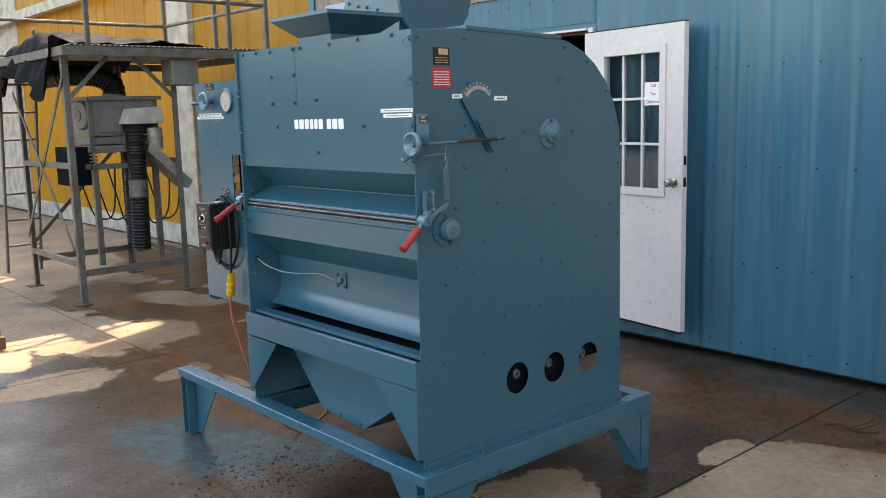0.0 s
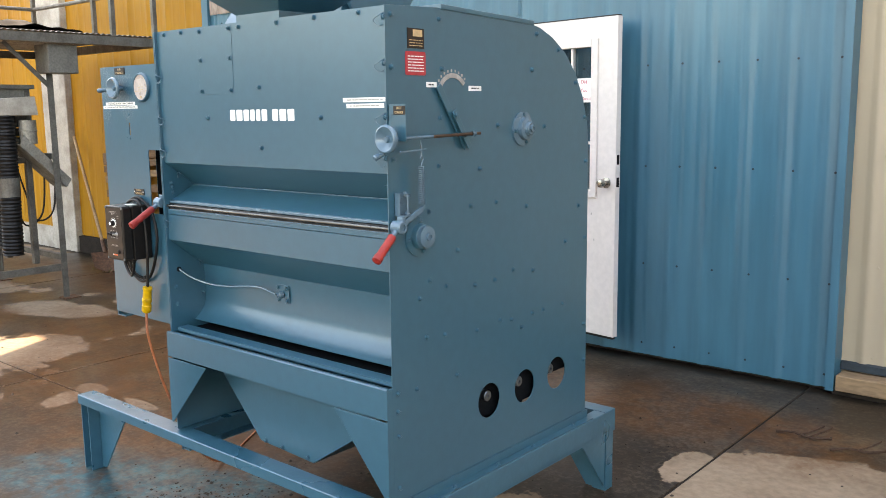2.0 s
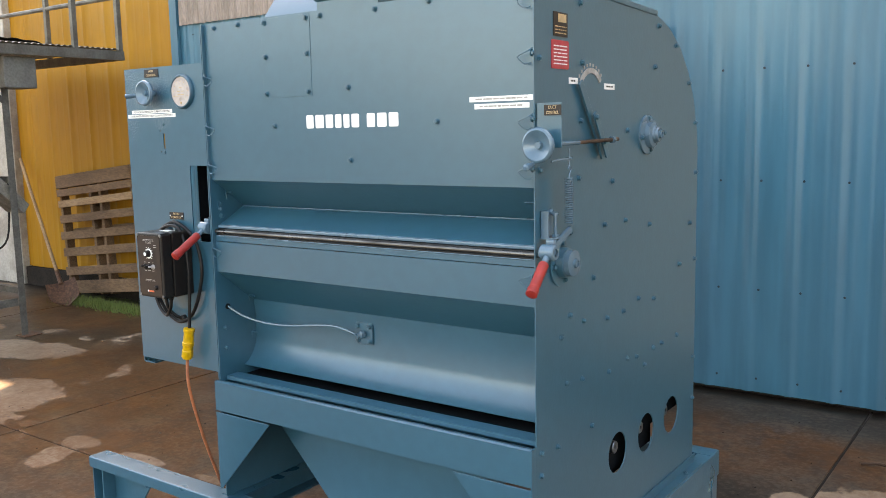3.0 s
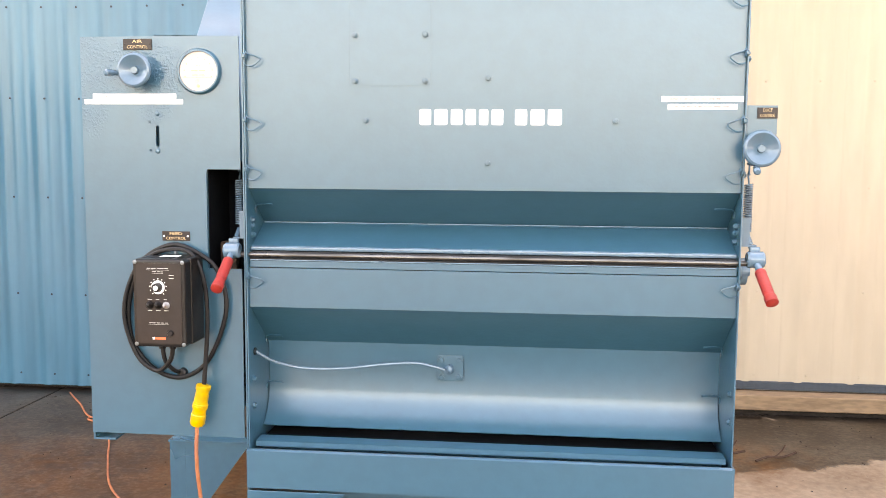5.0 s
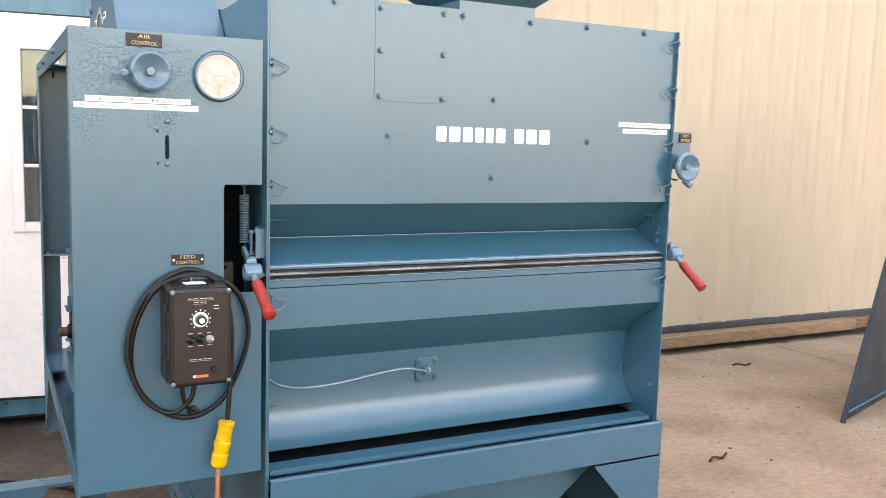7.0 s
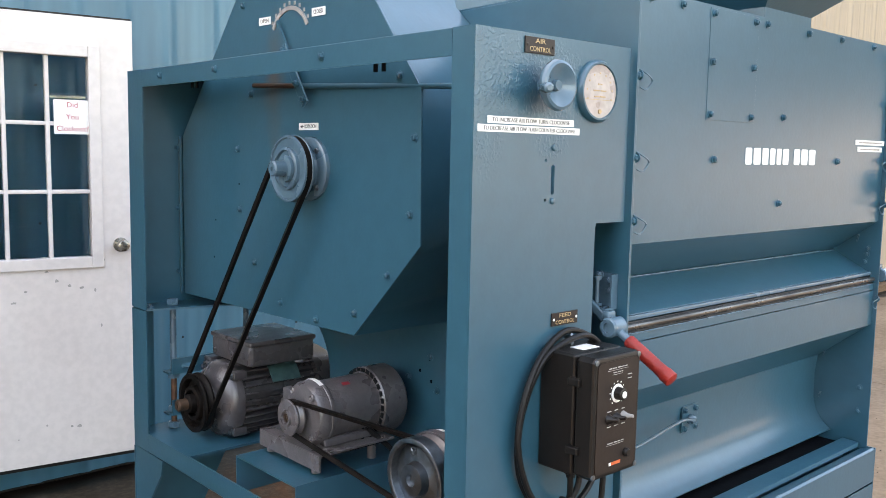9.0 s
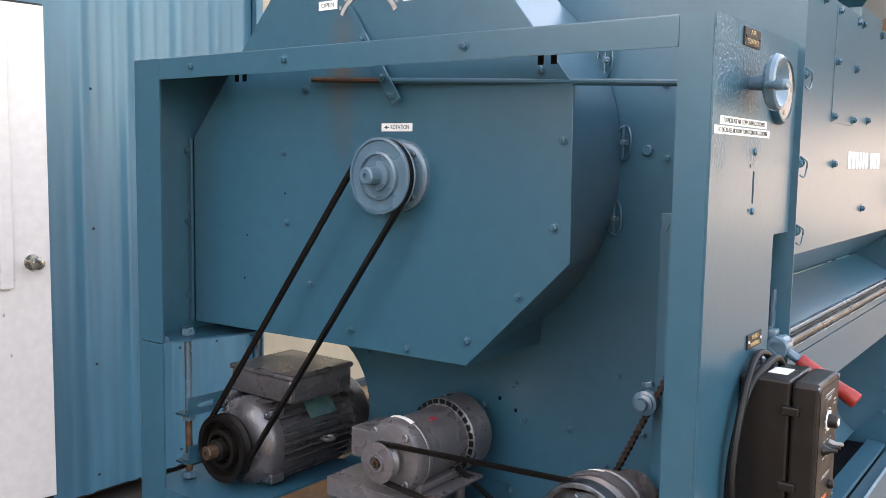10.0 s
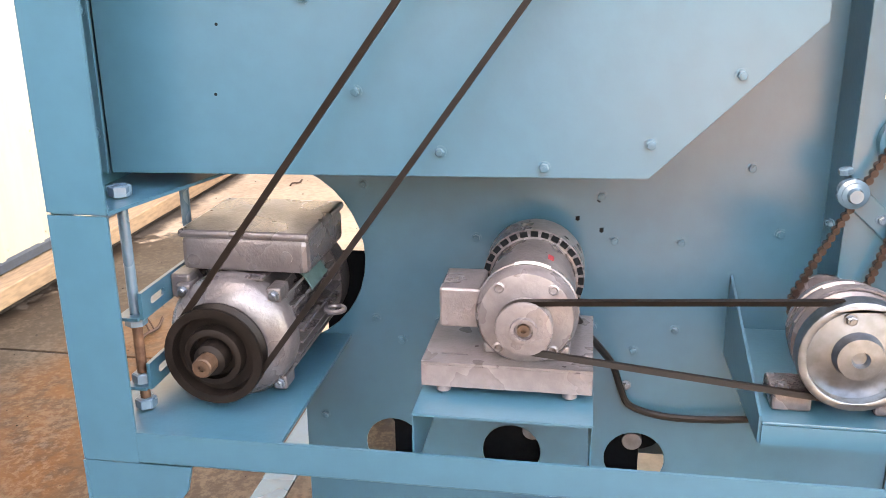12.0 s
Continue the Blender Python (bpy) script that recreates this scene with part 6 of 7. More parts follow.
part("wing_nut", joined(bm_lathe([(0.008, 0), (0.007, 0.012)], (-0.100, 0.076, 1.491), (0, 0, 1), 10), bm_bar((-0.100, 0.083, 1.495), (-0.100, 0.093, 1.511), 0.004, 0.007, 0.001), bm_bar((-0.100, 0.069, 1.495), (-0.100, 0.059, 1.511), 0.004, 0.007, 0.001)), FRAMEBLUE, stud)
for y, z in ((0.564, 1.087), (0.558, 1.032), (0.60, 1.052)):
    part("paint_chip", bm_sheet([[(y + 0.006 * math.cos(a) * (1 if k % 2 else 0.5), z + 0.006 * math.sin(a) * (0.6 if k % 3 else 1)) for k, a in enumerate([j * 0.785 for j in range(8)])]], "x", -0.0006, -0.0001), BLACKINSIDE, left)
UC, UR, LR = (0.119, 1.214), 0.028, 0.048
LC = (0.215, 0.962)
upper = part("sprocket", bm_lathe([(0.022, 0), (0.022, 0.021), (UR + 0.004, 0.021), (UR + 0.004, 0.028), (0.020, 0.028), (0.018, 0.042), (0.011, 0.042), (0.011, 0.046), (0.005, 0.046), (0.004, 0.042), (0, 0.042)], (-0.115, *UC), (-1, 0, 0), 18), BRIGHT, machine, "blue painted chain sprocket")
part("sprocket_guard", bm_lathe([(0.040, 0), (0.044, 0.004), (0.044, 0.02), (0.036, 0.024)], (-0.115, UC[0], UC[1] + 0.008), (-1, 0, 0), 24), ENAMEL, upper)
shared("bolt", cover, bm_bolt, BRIGHT, (-0.115, 0.119, 1.266), (-1, 0, 0))
shared("bolt", cover, bm_bolt, BRIGHT, (-0.115, 0.119, 1.171), (-1, 0, 0))


def bm_link():
    return joined(bm_lathe([(0.0056, -0.0065), (0.0060, -0.005), (0.0060, 0.005), (0.0056, 0.0065)], n=10), bm_box(0.003, 0.0105, -0.0024, 0.0024, 0.0035, 0.0055), bm_box(0.003, 0.0105, -0.0024, 0.0024, -0.0055, -0.0035))


chain = thing("roller_chain", (-0.140, 0.16, 0.9), "oily dark roller chain between two sprockets", "chain")
_d = Vector((LC[0] - UC[0], LC[1] - UC[1]))
_ba, _of = math.atan2(_d.y, _d.x), math.acos((UR - LR) / _d.length)
_loop = []
for c, r, s0, s1 in ((UC, UR, _ba + _of, _ba + 2 * math.pi - _of), (LC, LR, _ba - _of, _ba + _of)):
    _loop += [Vector((c[0] + r * math.cos(s0 + (s1 - s0) * i / 16), c[1] + r * math.sin(s0 + (s1 - s0) * i / 16))) for i in range(17)]
_run, _at = [], 0.0
for p, q in zip(_loop, _loop[1:] + _loop[:1]):
    seg = (q - p).length
    while _at < seg:
        _run.append((p.lerp(q, _at / seg), math.atan2(q.y - p.y, q.x - p.x)))
        _at += 0.0125
    _at -= seg
CHAINSTEEL = material("oily_chain_steel", (0.012, 0.007, 0.005), 0.45, 0.2, second=(0.045, 0.021, 0.013), scale=40, amount=0.7, bump=0.1)
_link = mesh_of("chain_link", bm_link(), CHAINSTEEL)
for p, a in _run:
    ob = hang(new("chain_link", _link), chain)
    ob.matrix_basis = Matrix.Translation((-0.140, p.x, p.y)) @ Matrix(((0, 0, 1, 0), (math.cos(a), -math.sin(a), 0, 0), (math.sin(a), math.cos(a), 0, 0), (0, 0, 0, 1)))
part("lower_sprocket", bm_lathe([(LR + 0.004, -0.004), (LR + 0.004, 0.004), (0.03, 0.006), (0.028, 0.03), (0.028, 0.096)], (-0.140, *LC), (-1, 0, 0), 24), GREYMOTOR, reducer)
idler = part("chain_idler", bm_lathe([(0.016, 0), (0.016, 0.02), (0.023, 0.022), (0.023, 0.034), (0.018, 0.037), (0.018, 0.040), (0.012, 0.043), (0.010, 0.051), (0, 0.051)], (-0.117, 0.194, 1.146), (-1, 0, 0), 20), BRIGHT, machine, "chain tension idler")
arm = part("idler_arm", bm_bar((-0.1182, 0.196, 1.148), (-0.1182, 0.116, 1.076), 0.005, 0.036, 0.002), ENAMEL, machine)
part("idler_stud", bm_lathe([(0.011, 0), (0.011, 0.008), (0.009, 0.010), (0, 0.010)], (-0.121, 0.200, 1.170), (0, 0.2, 1), 6), BRIGHT, idler)
shared("bolt", arm, bm_bolt, BRIGHT, (-0.121, 0.140, 1.099), (-1, 0, 0))
solid("motor_cable", bm_tube([(-0.16, 0.60, 0.935), (-0.10, 0.57, 0.87), (-0.05, 0.53, 0.80), (-0.02, 0.51, 0.735), (-0.015, 0.49, 0.70), (-0.015, 0.43, 0.683), (-0.02, 0.35, 0.685), (-0.025, 0.27, 0.695), (-0.03, 0.22, 0.70)], 0.0065, 8, 6), RUBBER, "black rubber cable clipped to the blue side panel", "cable")
shared("bolt", left, bm_bolt, STEEL, (0.0, 0.50, 0.735), (-1, 0, 0))

# ---- motor controller on the control panel ----
ctrl = thing("motor_controller", (-0.178, -0.003, 1.035), "dark brown motor speed controller box with dial and switches", "control box")
CX0, CX1, CZ0, CZ1 = -0.243, -0.113, 1.037, 1.250
part("enclosure", bm_box(CX0, CX1, -0.082, -0.004, CZ0, CZ1, 0.004), BLACKBOX, ctrl)
lid = part("lid", bm_sheet([[(CX0 + 0.008, CZ0), (CX1 - 0.008, CZ0), (CX1, CZ0 + 0.008), (CX1, CZ1 - 0.008), (CX1 - 0.008, CZ1), (CX0 + 0.008, CZ1), (CX0, CZ1 - 0.008), (CX0, CZ0 + 0.008)]], "y", -0.124, -0.0845, 0.005), BLACKBOX, ctrl)
part("face_plate", bm_sheet([rounded(CX0 + 0.009, CX1 - 0.009, CZ0 + 0.009, CZ1 - 0.009, 0.010)], "y", -0.1252, -0.124), BROWNPLATE, lid)
for x in (CX0 + 0.006, CX1 - 0.006):
    for z in (CZ0 + 0.007, CZ1 - 0.007):
        part("lid_screw", bm_lathe([(0.005, 0), (0.005, 0.003), (0, 0.004)], (x, -0.122, z), (0, -1, 0), 12), STEEL, lid)
for z in (1.085, 1.205):
    part("clamp", bm_box(CX0 - 0.008, CX0 + 0.002, -0.098, -0.072, z - 0.007, z + 0.007, 0.002), BLACKBOX, ctrl)
DIAL = (-0.1795, 1.183)
dial = part("speed_dial", bm_sheet([circle(*DIAL, 0.0165, 28), circle(*DIAL, 0.0115, 28)], "y", -0.1262, -0.1252), WHITE, lid, "white dial ring with black knob")
part("dial_knob", bm_lathe([(0.0115, 0), (0.0105, 0.014), (0.008, 0.015), (0, 0.015)], (DIAL[0], -0.1252, DIAL[1]), (0, -1, 0), 24), BLACKBOX, ctrl)
part("knob_cap", bm_lathe([(0.006, 0), (0.006, 0.001)], (DIAL[0], -0.1402, DIAL[1]), (0, -1, 0), 16), WHITE, ctrl)
for i in range(11):
    a = radians(-50 + 28 * i)
    part("dial_tick", bm_box(DIAL[0] + 0.0205 * math.cos(a) - 0.0012, DIAL[0] + 0.0205 * math.cos(a) + 0.0012, -0.1256, -0.1252, DIAL[1] + 0.0205 * math.sin(a) - 0.0012, DIAL[1] + 0.0205 * math.sin(a) + 0.0012), WHITE, lid)
for x, r in ((-0.2005, 0.008), (-0.180, 0.008), (-0.160, 0.007)):
    part("switch_boot", bm_lathe([(r + 0.002, 0), (r, 0.003), (r * 0.7, 0.008), (0.004, 0.010), (0.003, 0.020), (0, 0.021)], (x, -0.1252, 1.140), (0.1, -1, 0.12), 14), BLACKBOX if x < -0.17 else SMUDGE, ctrl)
    for dz in (0.0135, -0.0135):
        bars("switch_print", (x, -0.1255, 1.140 + dz), (1, 0, 0), (0, 0, 1), 0.011, 0.004, 1, PRINT, lid, int(1000 * (x + dz)), 0.38)
part("fuse_cap", bm_lathe([(0.008, 0), (0.008, 0.004), (0.006, 0.008), (0, 0.008)], (-0.150, -0.1252, 1.072), (0, -1, 0), 14), BLACKBOX, ctrl)
for z, w in ((1.2285, 0.052), (1.2205, 0.026), (1.0965, 0.046)):
    bars("panel_print", (-0.180, -0.1255, z), (1, 0, 0), (0, 0, 1), w, 0.004, 1, PRINT, lid, int(z * 1000), 0.38)
    part("print_rule", bm_box(-0.180 - w * 0.55, -0.180 + w * 0.55, -0.1255, -0.1252, z - 0.0042, z - 0.0036), PRINT, lid)
for z in (1.2120, 1.2050):
    bars("panel_print", (-0.146, -0.1255, z), (1, 0, 0), (0, 0, 1), 0.012, 0.004, 1, PRINT, lid, int(z * 900), 0.38)
part("orange_badge", bm_box(-0.190, -0.1635, -0.1258, -0.1252, 1.056, 1.0615), ORANGE, lid)
part("badge_end", bm_box(-0.196, -0.1905, -0.1258, -0.1252, 1.056, 1.0615), WHITE, lid)
part("top_label", bm_box(-0.20, -0.155, -0.065, -0.035, CZ1, CZ1 + 0.0008), WHITE, ctrl)
for x in (-0.205, -0.178):
    part("cable_gland", bm_lathe([(0.008, 0), (0.009, 0.006), (0.012, 0.008), (0.012, 0.020)], (x, -0.050, CZ0 - 0.020), (0, 0, 1), 10), RUBBER, ctrl)
part("hanger", bm_tube([(-0.178, -0.004, 1.262), (-0.178, -0.018, 1.268), (-0.178, -0.02, 1.258), (-0.178, -0.02, 1.249)], 0.004, 8, 3), STEEL, ctrl)

LOOP = [(-0.178, -0.050, 1.020), (-0.188, -0.048, 0.985), (-0.228, -0.036, 0.957), (-0.285, -0.026, 0.997), (-0.316, -0.022, 1.107), (-0.276, -0.022, 1.222), (-0.195, -0.016, 1.274), (-0.122, -0.018, 1.256), (-0.068, -0.020, 1.208), (-0.050, -0.020, 1.109), (-0.098, -0.020, 0.985), (-0.170, -0.018, 0.937), (-0.245, -0.014, 0.957), (-0.300, -0.014, 1.030), (-0.304, -0.016, 1.130), (-0.262, -0.024, 1.228), (-0.195, -0.034, 1.264), (-0.132, -0.036, 1.256), (-0.099, -0.040, 1.190), (-0.092, -0.040, 1.080), (-0.103, -0.042, 0.925)]
solid("power_cable", bm_tube(LOOP, 0.0058, 10, 7), RUBBER, "coiled black power cable hanging round the controller", "cable")
solid("motor_lead", bm_tube([(-0.205, -0.050, 1.020), (-0.200, -0.046, 0.985), (-0.185, -0.028, 0.957), (-0.172, -0.004, 0.946)], 0.0055, 8, 5), RUBBER, "short black lead from the controller into the panel", "cable")
part("panel_grommet", bm_lathe([(0.013, 0), (0.012, 0.012), (0.008, 0.014)], (-0.172, -0.003, 0.946), (0, -1, 0), 14), RUBBER, machine)
plug = thing("cord_connector", (-0.114, -0.042, 0.82), "yellow rubber cord connector pair hanging on its cable", "plug")
_pd = Vector((-0.021, 0.0, -0.108)).normalized()
part("socket_half", bm_lathe([(0.009, 0), (0.0185, 0.004), (0.019, 0.012), (0.0165, 0.018), (0.0175, 0.05), (0.0195, 0.052), (0.0195, 0.056)], (-0.103, -0.042, 0.928), _pd, 18), YELLOWPLUG, plug)
part("plug_half", bm_lathe([(0.0195, 0), (0.0195, 0.006), (0.017, 0.010), (0.0172, 0.022), (0.0188, 0.024), (0.0190, 0.046), (0.015, 0.053), (0.007, 0.055)], Vector((-0.103, -0.042, 0.928)) + _pd * 0.0565, _pd, 18), YELLOWPLUG, plug)
solid("extension_cord", bm_tube([(-0.124, -0.042, 0.816), (-0.128, -0.035, 0.70), (-0.135, 0.04, 0.45), (-0.20, 0.20, 0.16), (-0.30, 0.40, 0.006), (-0.42, 0.62, 0.0055), (-0.66, 0.98, 0.0055), (-0.95, 1.30, 0.0055), (-1.181, 1.568, 0.0055), (-1.367, 1.915, 0.0055), (-1.52, 2.229, 0.0055), (-1.70, 2.47, 0.0055), (-1.80, 2.545, 0.0065), (-1.72, 2.66, 0.008), (-1.62, 2.63, 0.016), (-1.68, 2.53, 0.016), (-1.82, 2.59, 0.008), (-2.0, 2.83, 0.0055), (-2.19, 3.06, 0.0055)], 0.0052, 8, 7), ORANGECORD, "orange extension cord trailing over the wet concrete", "cord")
solid("black_hose", bm_tube([(-1.30, 3.10, 0.10), (-1.24, 3.05, 0.03), (-1.014, 2.694, 0.010), (-0.825, 2.441, 0.010), (-0.631, 2.278, 0.010), (-0.30, 2.05, 0.010), (-0.10, 1.70, 0.010), (0.05, 1.55, 0.010)], 0.0095, 8, 7), RUBBER, "dusty black cable lying from the doorway to the machine", "cable")

# ---- inside the shop, seen through the doorway ----
bench = thing("work_table", (-1.3, 4.9, 0.085), "welded grey steel work table frame with a dark top", "table")
for x in (-1.70, -0.90):
    for y in (4.7, 5.4):
        part("leg", bm_box(x - 0.02, x + 0.02, y - 0.02, y + 0.02, 0.085, 0.70, 0.003), GALV, bench)
for y in (4.7, 5.4):
    part("rail", bm_box(-1.68, -0.92, y - 0.02, y + 0.02, 0.10, 0.14, 0.003), GALV, bench)
    part("rail", bm_box(-1.68, -0.92, y - 0.02, y + 0.02, 0.66, 0.70, 0.003), GALV, bench)
part("upright", bm_box(-1.34, -1.30, 4.68, 4.72, 0.141, 0.659, 0.003), GALV, bench)
part("tabletop", bm_box(-1.9, -0.6, 4.6, 5.5, 0.701, 0.74, 0.004), SHOPDARK, bench)
part("back_shelf", bm_box(-1.8, -0.5, 5.15, 5.45, 0.86, 0.90, 0.004), DUSTY, bench)
for x in (-1.75, -0.95):
    part("shelf_post", bm_box(x - 0.02, x + 0.02, 5.28, 5.32, 0.741, 0.859), DUSTY, bench)
# Tins and rack boxes get dark colours to keep them dim.
rnd = random.Random(21)
for i in range(10):
    x, y = -1.7 + 0.11 * i, 5.2 + rnd.uniform(0, 0.2)
    h, r = rnd.uniform(0.06, 0.2), rnd.uniform(0.02, 0.045)
    solid("tin_can", bm_lathe([(r, 0), (r * 1.03, 0.004), (r, 0.01), (r, h), (r * 0.9, h + 0.005), (0, h + 0.005)], (x, y, 0.90), (0, 0, 1), 14), rnd.choice((SHOPDARK, SHOPDARK, RUST, DARKBASE)), "small dusty tin standing on the shop shelf", "can", "tins on the shop shelf")
cabinet = thing("machine_cabinet", (-0.75, 6.6, 0.085), "dim blue-grey machine cabinet with orange panels", "cabinet")
part("body", bm_box(-1.15, -0.35, 6.3, 7.0, 0.085, 1.45, 0.01), DUSTY, cabinet)
part("door", bm_box(-1.10, -0.78, 6.285, 6.299, 0.75, 1.35, 0.004), FRAMEBLUE, cabinet)
part("orange_panel", bm_box(-1.05, -0.86, 6.279, 6.2845, 0.95, 1.2), ORANGE, cabinet)
part("orange_panel", bm_box(-0.70, -0.45, 6.279, 6.299, 0.95, 1.2), ORANGE, cabinet)
hose = solid("exhaust_hose", bm_tube([(-0.55, 6.5, 1.46), (-0.62, 6.4, 1.75), (-0.85, 6.3, 1.86), (-1.05, 6.25, 1.70), (-1.10, 6.2, 1.45)], 0.07, 12, 6), GALV, "fat grey hose bent over the shop machine", "hose")
bucket = thing("plastic_bucket", (-2.42, 7.1, 0.085), "white plastic bucket standing on the shop floor", "bucket")
part("pail", bm_lathe([(0.13, 0), (0.152, 0.34), (0.160, 0.34), (0.160, 0.37), (0.150, 0.37), (0.125, 0.02), (0, 0.02)], (-2.42, 7.1, 0.085), (0, 0, 1), 24), WHITE, bucket)
part("bail", bm_tube([(-2.58, 7.1, 0.42), (-2.54, 6.96, 0.33), (-2.42, 6.94, 0.28), (-2.30, 6.96, 0.33), (-2.26, 7.1, 0.42)], 0.004, 6, 4), STEEL, bucket)
rack_in = thing("parts_rack", (-2.5, 8.4, 0.085), "dark steel parts rack against the shop wall", "rack")
for x in (-3.2, -2.2, -1.2, -0.2):
    part("upright", bm_box(x - 0.03, x + 0.03, 8.2, 8.6, 0.085, 2.3), SHOPDARK, rack_in)
for z in (0.5, 1.0, 1.45):
    part("shelf", bm_box(-3.2, -0.2, 8.19, 8.61, z, z + 0.03), SHOPDARK, rack_in)
for i in range(14):
    x, z = rnd.uniform(-3.0, -0.4), rnd.choice((0.531, 1.031, 1.481))
    w, h = rnd.uniform(0.12, 0.3), rnd.uniform(0.12, 0.3)
    solid("storage_box", bm_box(x, x + w, 8.25, 8.5, z, z + h, 0.006), rnd.choice((DARKWOOD, SHOPDARK, SHOPDARK, DARKBASE)), "dusty box on the shop parts rack", "box", "boxes on the parts rack")
for x0, x1, y, z in ((-2.35, -1.55, 7.6, 2.05), (-1.9, -1.1, 6.5, 1.80), (-1.2, -0.4, 8.0, 2.0)):
    tube = thing("tube_lamp", ((x0 + x1) / 2, y, z), "lit fluorescent tube lamp hanging in the shop", "lamp", "tube lamps")
    part("reflector", bm_strip([(y - 0.06, z + 0.01), (y - 0.03, z + 0.05), (y + 0.03, z + 0.05), (y + 0.06, z + 0.01)], "x", x0, x1, 0.003), DUSTY, tube)
    part("tube", bm_tube([(x0 + 0.02, y, z + 0.012), (x1 - 0.02, y, z + 0.012)], 0.013, 10), TUBELIGHT, tube)
    for x in (x0 + 0.1, x1 - 0.1):
        part("hanger", bm_tube([(x, y, z + 0.053), (x, y, 3.0)], 0.003, 5), DUSTY, tube)
shop_window = thing("window_1", (-2.71, 8.98, 1.5), "narrow bright shop window", "window", kind="structure")
part("frame", bm_sheet([[(-2.88, 1.46), (-2.55, 1.46), (-2.55, 2.32), (-2.88, 2.32)], [(-2.84, 1.50), (-2.59, 1.50), (-2.59, 2.28), (-2.84, 2.28)]], "y", 8.94, 8.998), WOOD, shop_window)
part("pane", bm_box(-2.838, -2.592, 8.97, 8.98, 1.502, 2.278), SKYPANE, shop_window)
for x in (-2.775, -2.715, -2.655):
    part("window_bar", bm_box(x - 0.006, x + 0.006, 8.95, 8.968, 1.50, 2.28), DARKWOOD, shop_window)
# The fan is coloured black to give its backlit silhouette.
fan = thing("pedestal_fan", (-2.62, 8.6, 0.085), "dark round pedestal fan silhouetted before the shop window", "fan")
part("fan_guard", bm_lathe([(0.05, 0), (0.145, 0.02), (0.15, 0.04), (0.145, 0.06), (0.05, 0.09)], (-2.62, 8.66, 1.80), (0, -1, 0), 28), BLACKINSIDE, fan)
part("stem", bm_tube([(-2.62, 8.68, 0.09), (-2.62, 8.68, 1.68)], 0.02, 10), BLACKINSIDE, fan)
part("foot", bm_lathe([(0.2, 0), (0.2, 0.02), (0.03, 0.04)], (-2.62, 8.68, 0.085), (0, 0, 1), 24), BLACKINSIDE, fan)

# ---- steel platform with the screening machine ----
RX0, RX1, RY0, RY1, DECK = -5.85, -4.49, 0.76, 1.80, 2.20
stand = thing("steel_platform", (-5.15, 1.3, 0), "galvanised steel access platform with a railing", "platform")
for x in (RX0, RX1):
    for y in (RY0, RY1):
        leg = part("post", bm_angle((x, y, 0.008), (x, y, DECK), (0.055 * (1 if x == RX0 else -1), 0, 0), (0, 0.055 * (1 if y == RY0 else -1), 0), 0.006), GALV, stand)
        part("foot_plate", bm_box(x - 0.07, x + 0.07, y - 0.07, y + 0.07, 0.0, 0.008), RUST, leg)
for z in (0.34, 1.22):
    part("rail_beam", bm_box(RX0 + 0.03, RX1 - 0.03, RY0 - 0.002, RY0 + 0.045, z, z + 0.05, 0.003), GALV, stand)
    part("rail_beam", bm_box(RX0 + 0.03, RX1 - 0.03, RY1 - 0.045, RY1 + 0.002, z, z + 0.05, 0.003), GALV, stand)
for x in (RX0, RX1):
    part("rail_beam", bm_box(x - 0.045 if x == RX1 else x, x if x == RX1 else x + 0.045, RY0 + 0.06, RY1 - 0.06, 0.25, 0.31, 0.003), GALV, stand)
for p, q in (((-4.47, RY0 - 0.01, 2.02), (-5.88, RY0 - 0.01, 0.50)), ((-5.88, RY0 - 0.024, 1.93), (-4.50, RY0 - 0.024, 0.50)), ((RX1 + 0.01, RY0 + 0.05, 1.85), (RX1 + 0.01, RY0 + 0.40, 2.2)), ((RX1 + 0.01, RY1 - 0.05, 1.85), (RX1 + 0.01, RY1 - 0.40, 2.2)), ((RX0 - 0.01, RY0 + 0.05, 0.45), (RX0 - 0.01, RY1 - 0.1, 1.35))):
    part("brace", bm_bar(p, q, 0.010, 0.038, 0.002), GALV, stand)
part("deck_frame", bm_sheet([[(-6.70, 0.72), (-4.32, 0.72), (-4.32, 2.74), (-6.70, 2.74)], [(-6.65, 0.77), (-4.37, 0.77), (-4.37, 2.69), (-6.65, 2.69)]], "z", DECK, DECK + 0.075), GALV, stand)
part("deck_sheet", bm_strip([(0.78 + 0.0125 * i, DECK + 0.085 + (0.010 if (i // 2) % 2 else 0.0)) for i in range(155)], "x", -6.64, -4.34, 0.003), GALV, stand, "corrugated deck sheet")
for x, y in ((-4.34, 0.95), (-4.34, 2.30), (-4.34, 2.71), (-6.66, 0.75), (-6.66, 2.71), (-5.4, 2.71)):
    part("rail_post", bm_box(x - 0.02, x + 0.02, y - 0.02, y + 0.02, DECK + 0.076, 3.25, 0.003), GALV, stand)
for z in (2.72, 3.2):
    part("guard_rail", bm_tube([(-4.34, 0.95, z), (-4.34, 2.71, z), (-6.66, 2.71, z)], 0.02, 8), GALV, stand)
part("guard_rail", bm_tube([(-6.66, 0.75, 2.72), (-6.66, 2.71, 2.72)], 0.02, 8), GALV, stand)
ladder = thing("steel_ladder", (-6.6, 1.0, 0), "leaning grey steel ladder beside the platform", "ladder")
for y in (0.80, 1.15):
    part("stile", bm_bar((-6.9, y, 0.0), (-6.42, y, 2.6), 0.025, 0.05, 0.003), GALV, ladder)
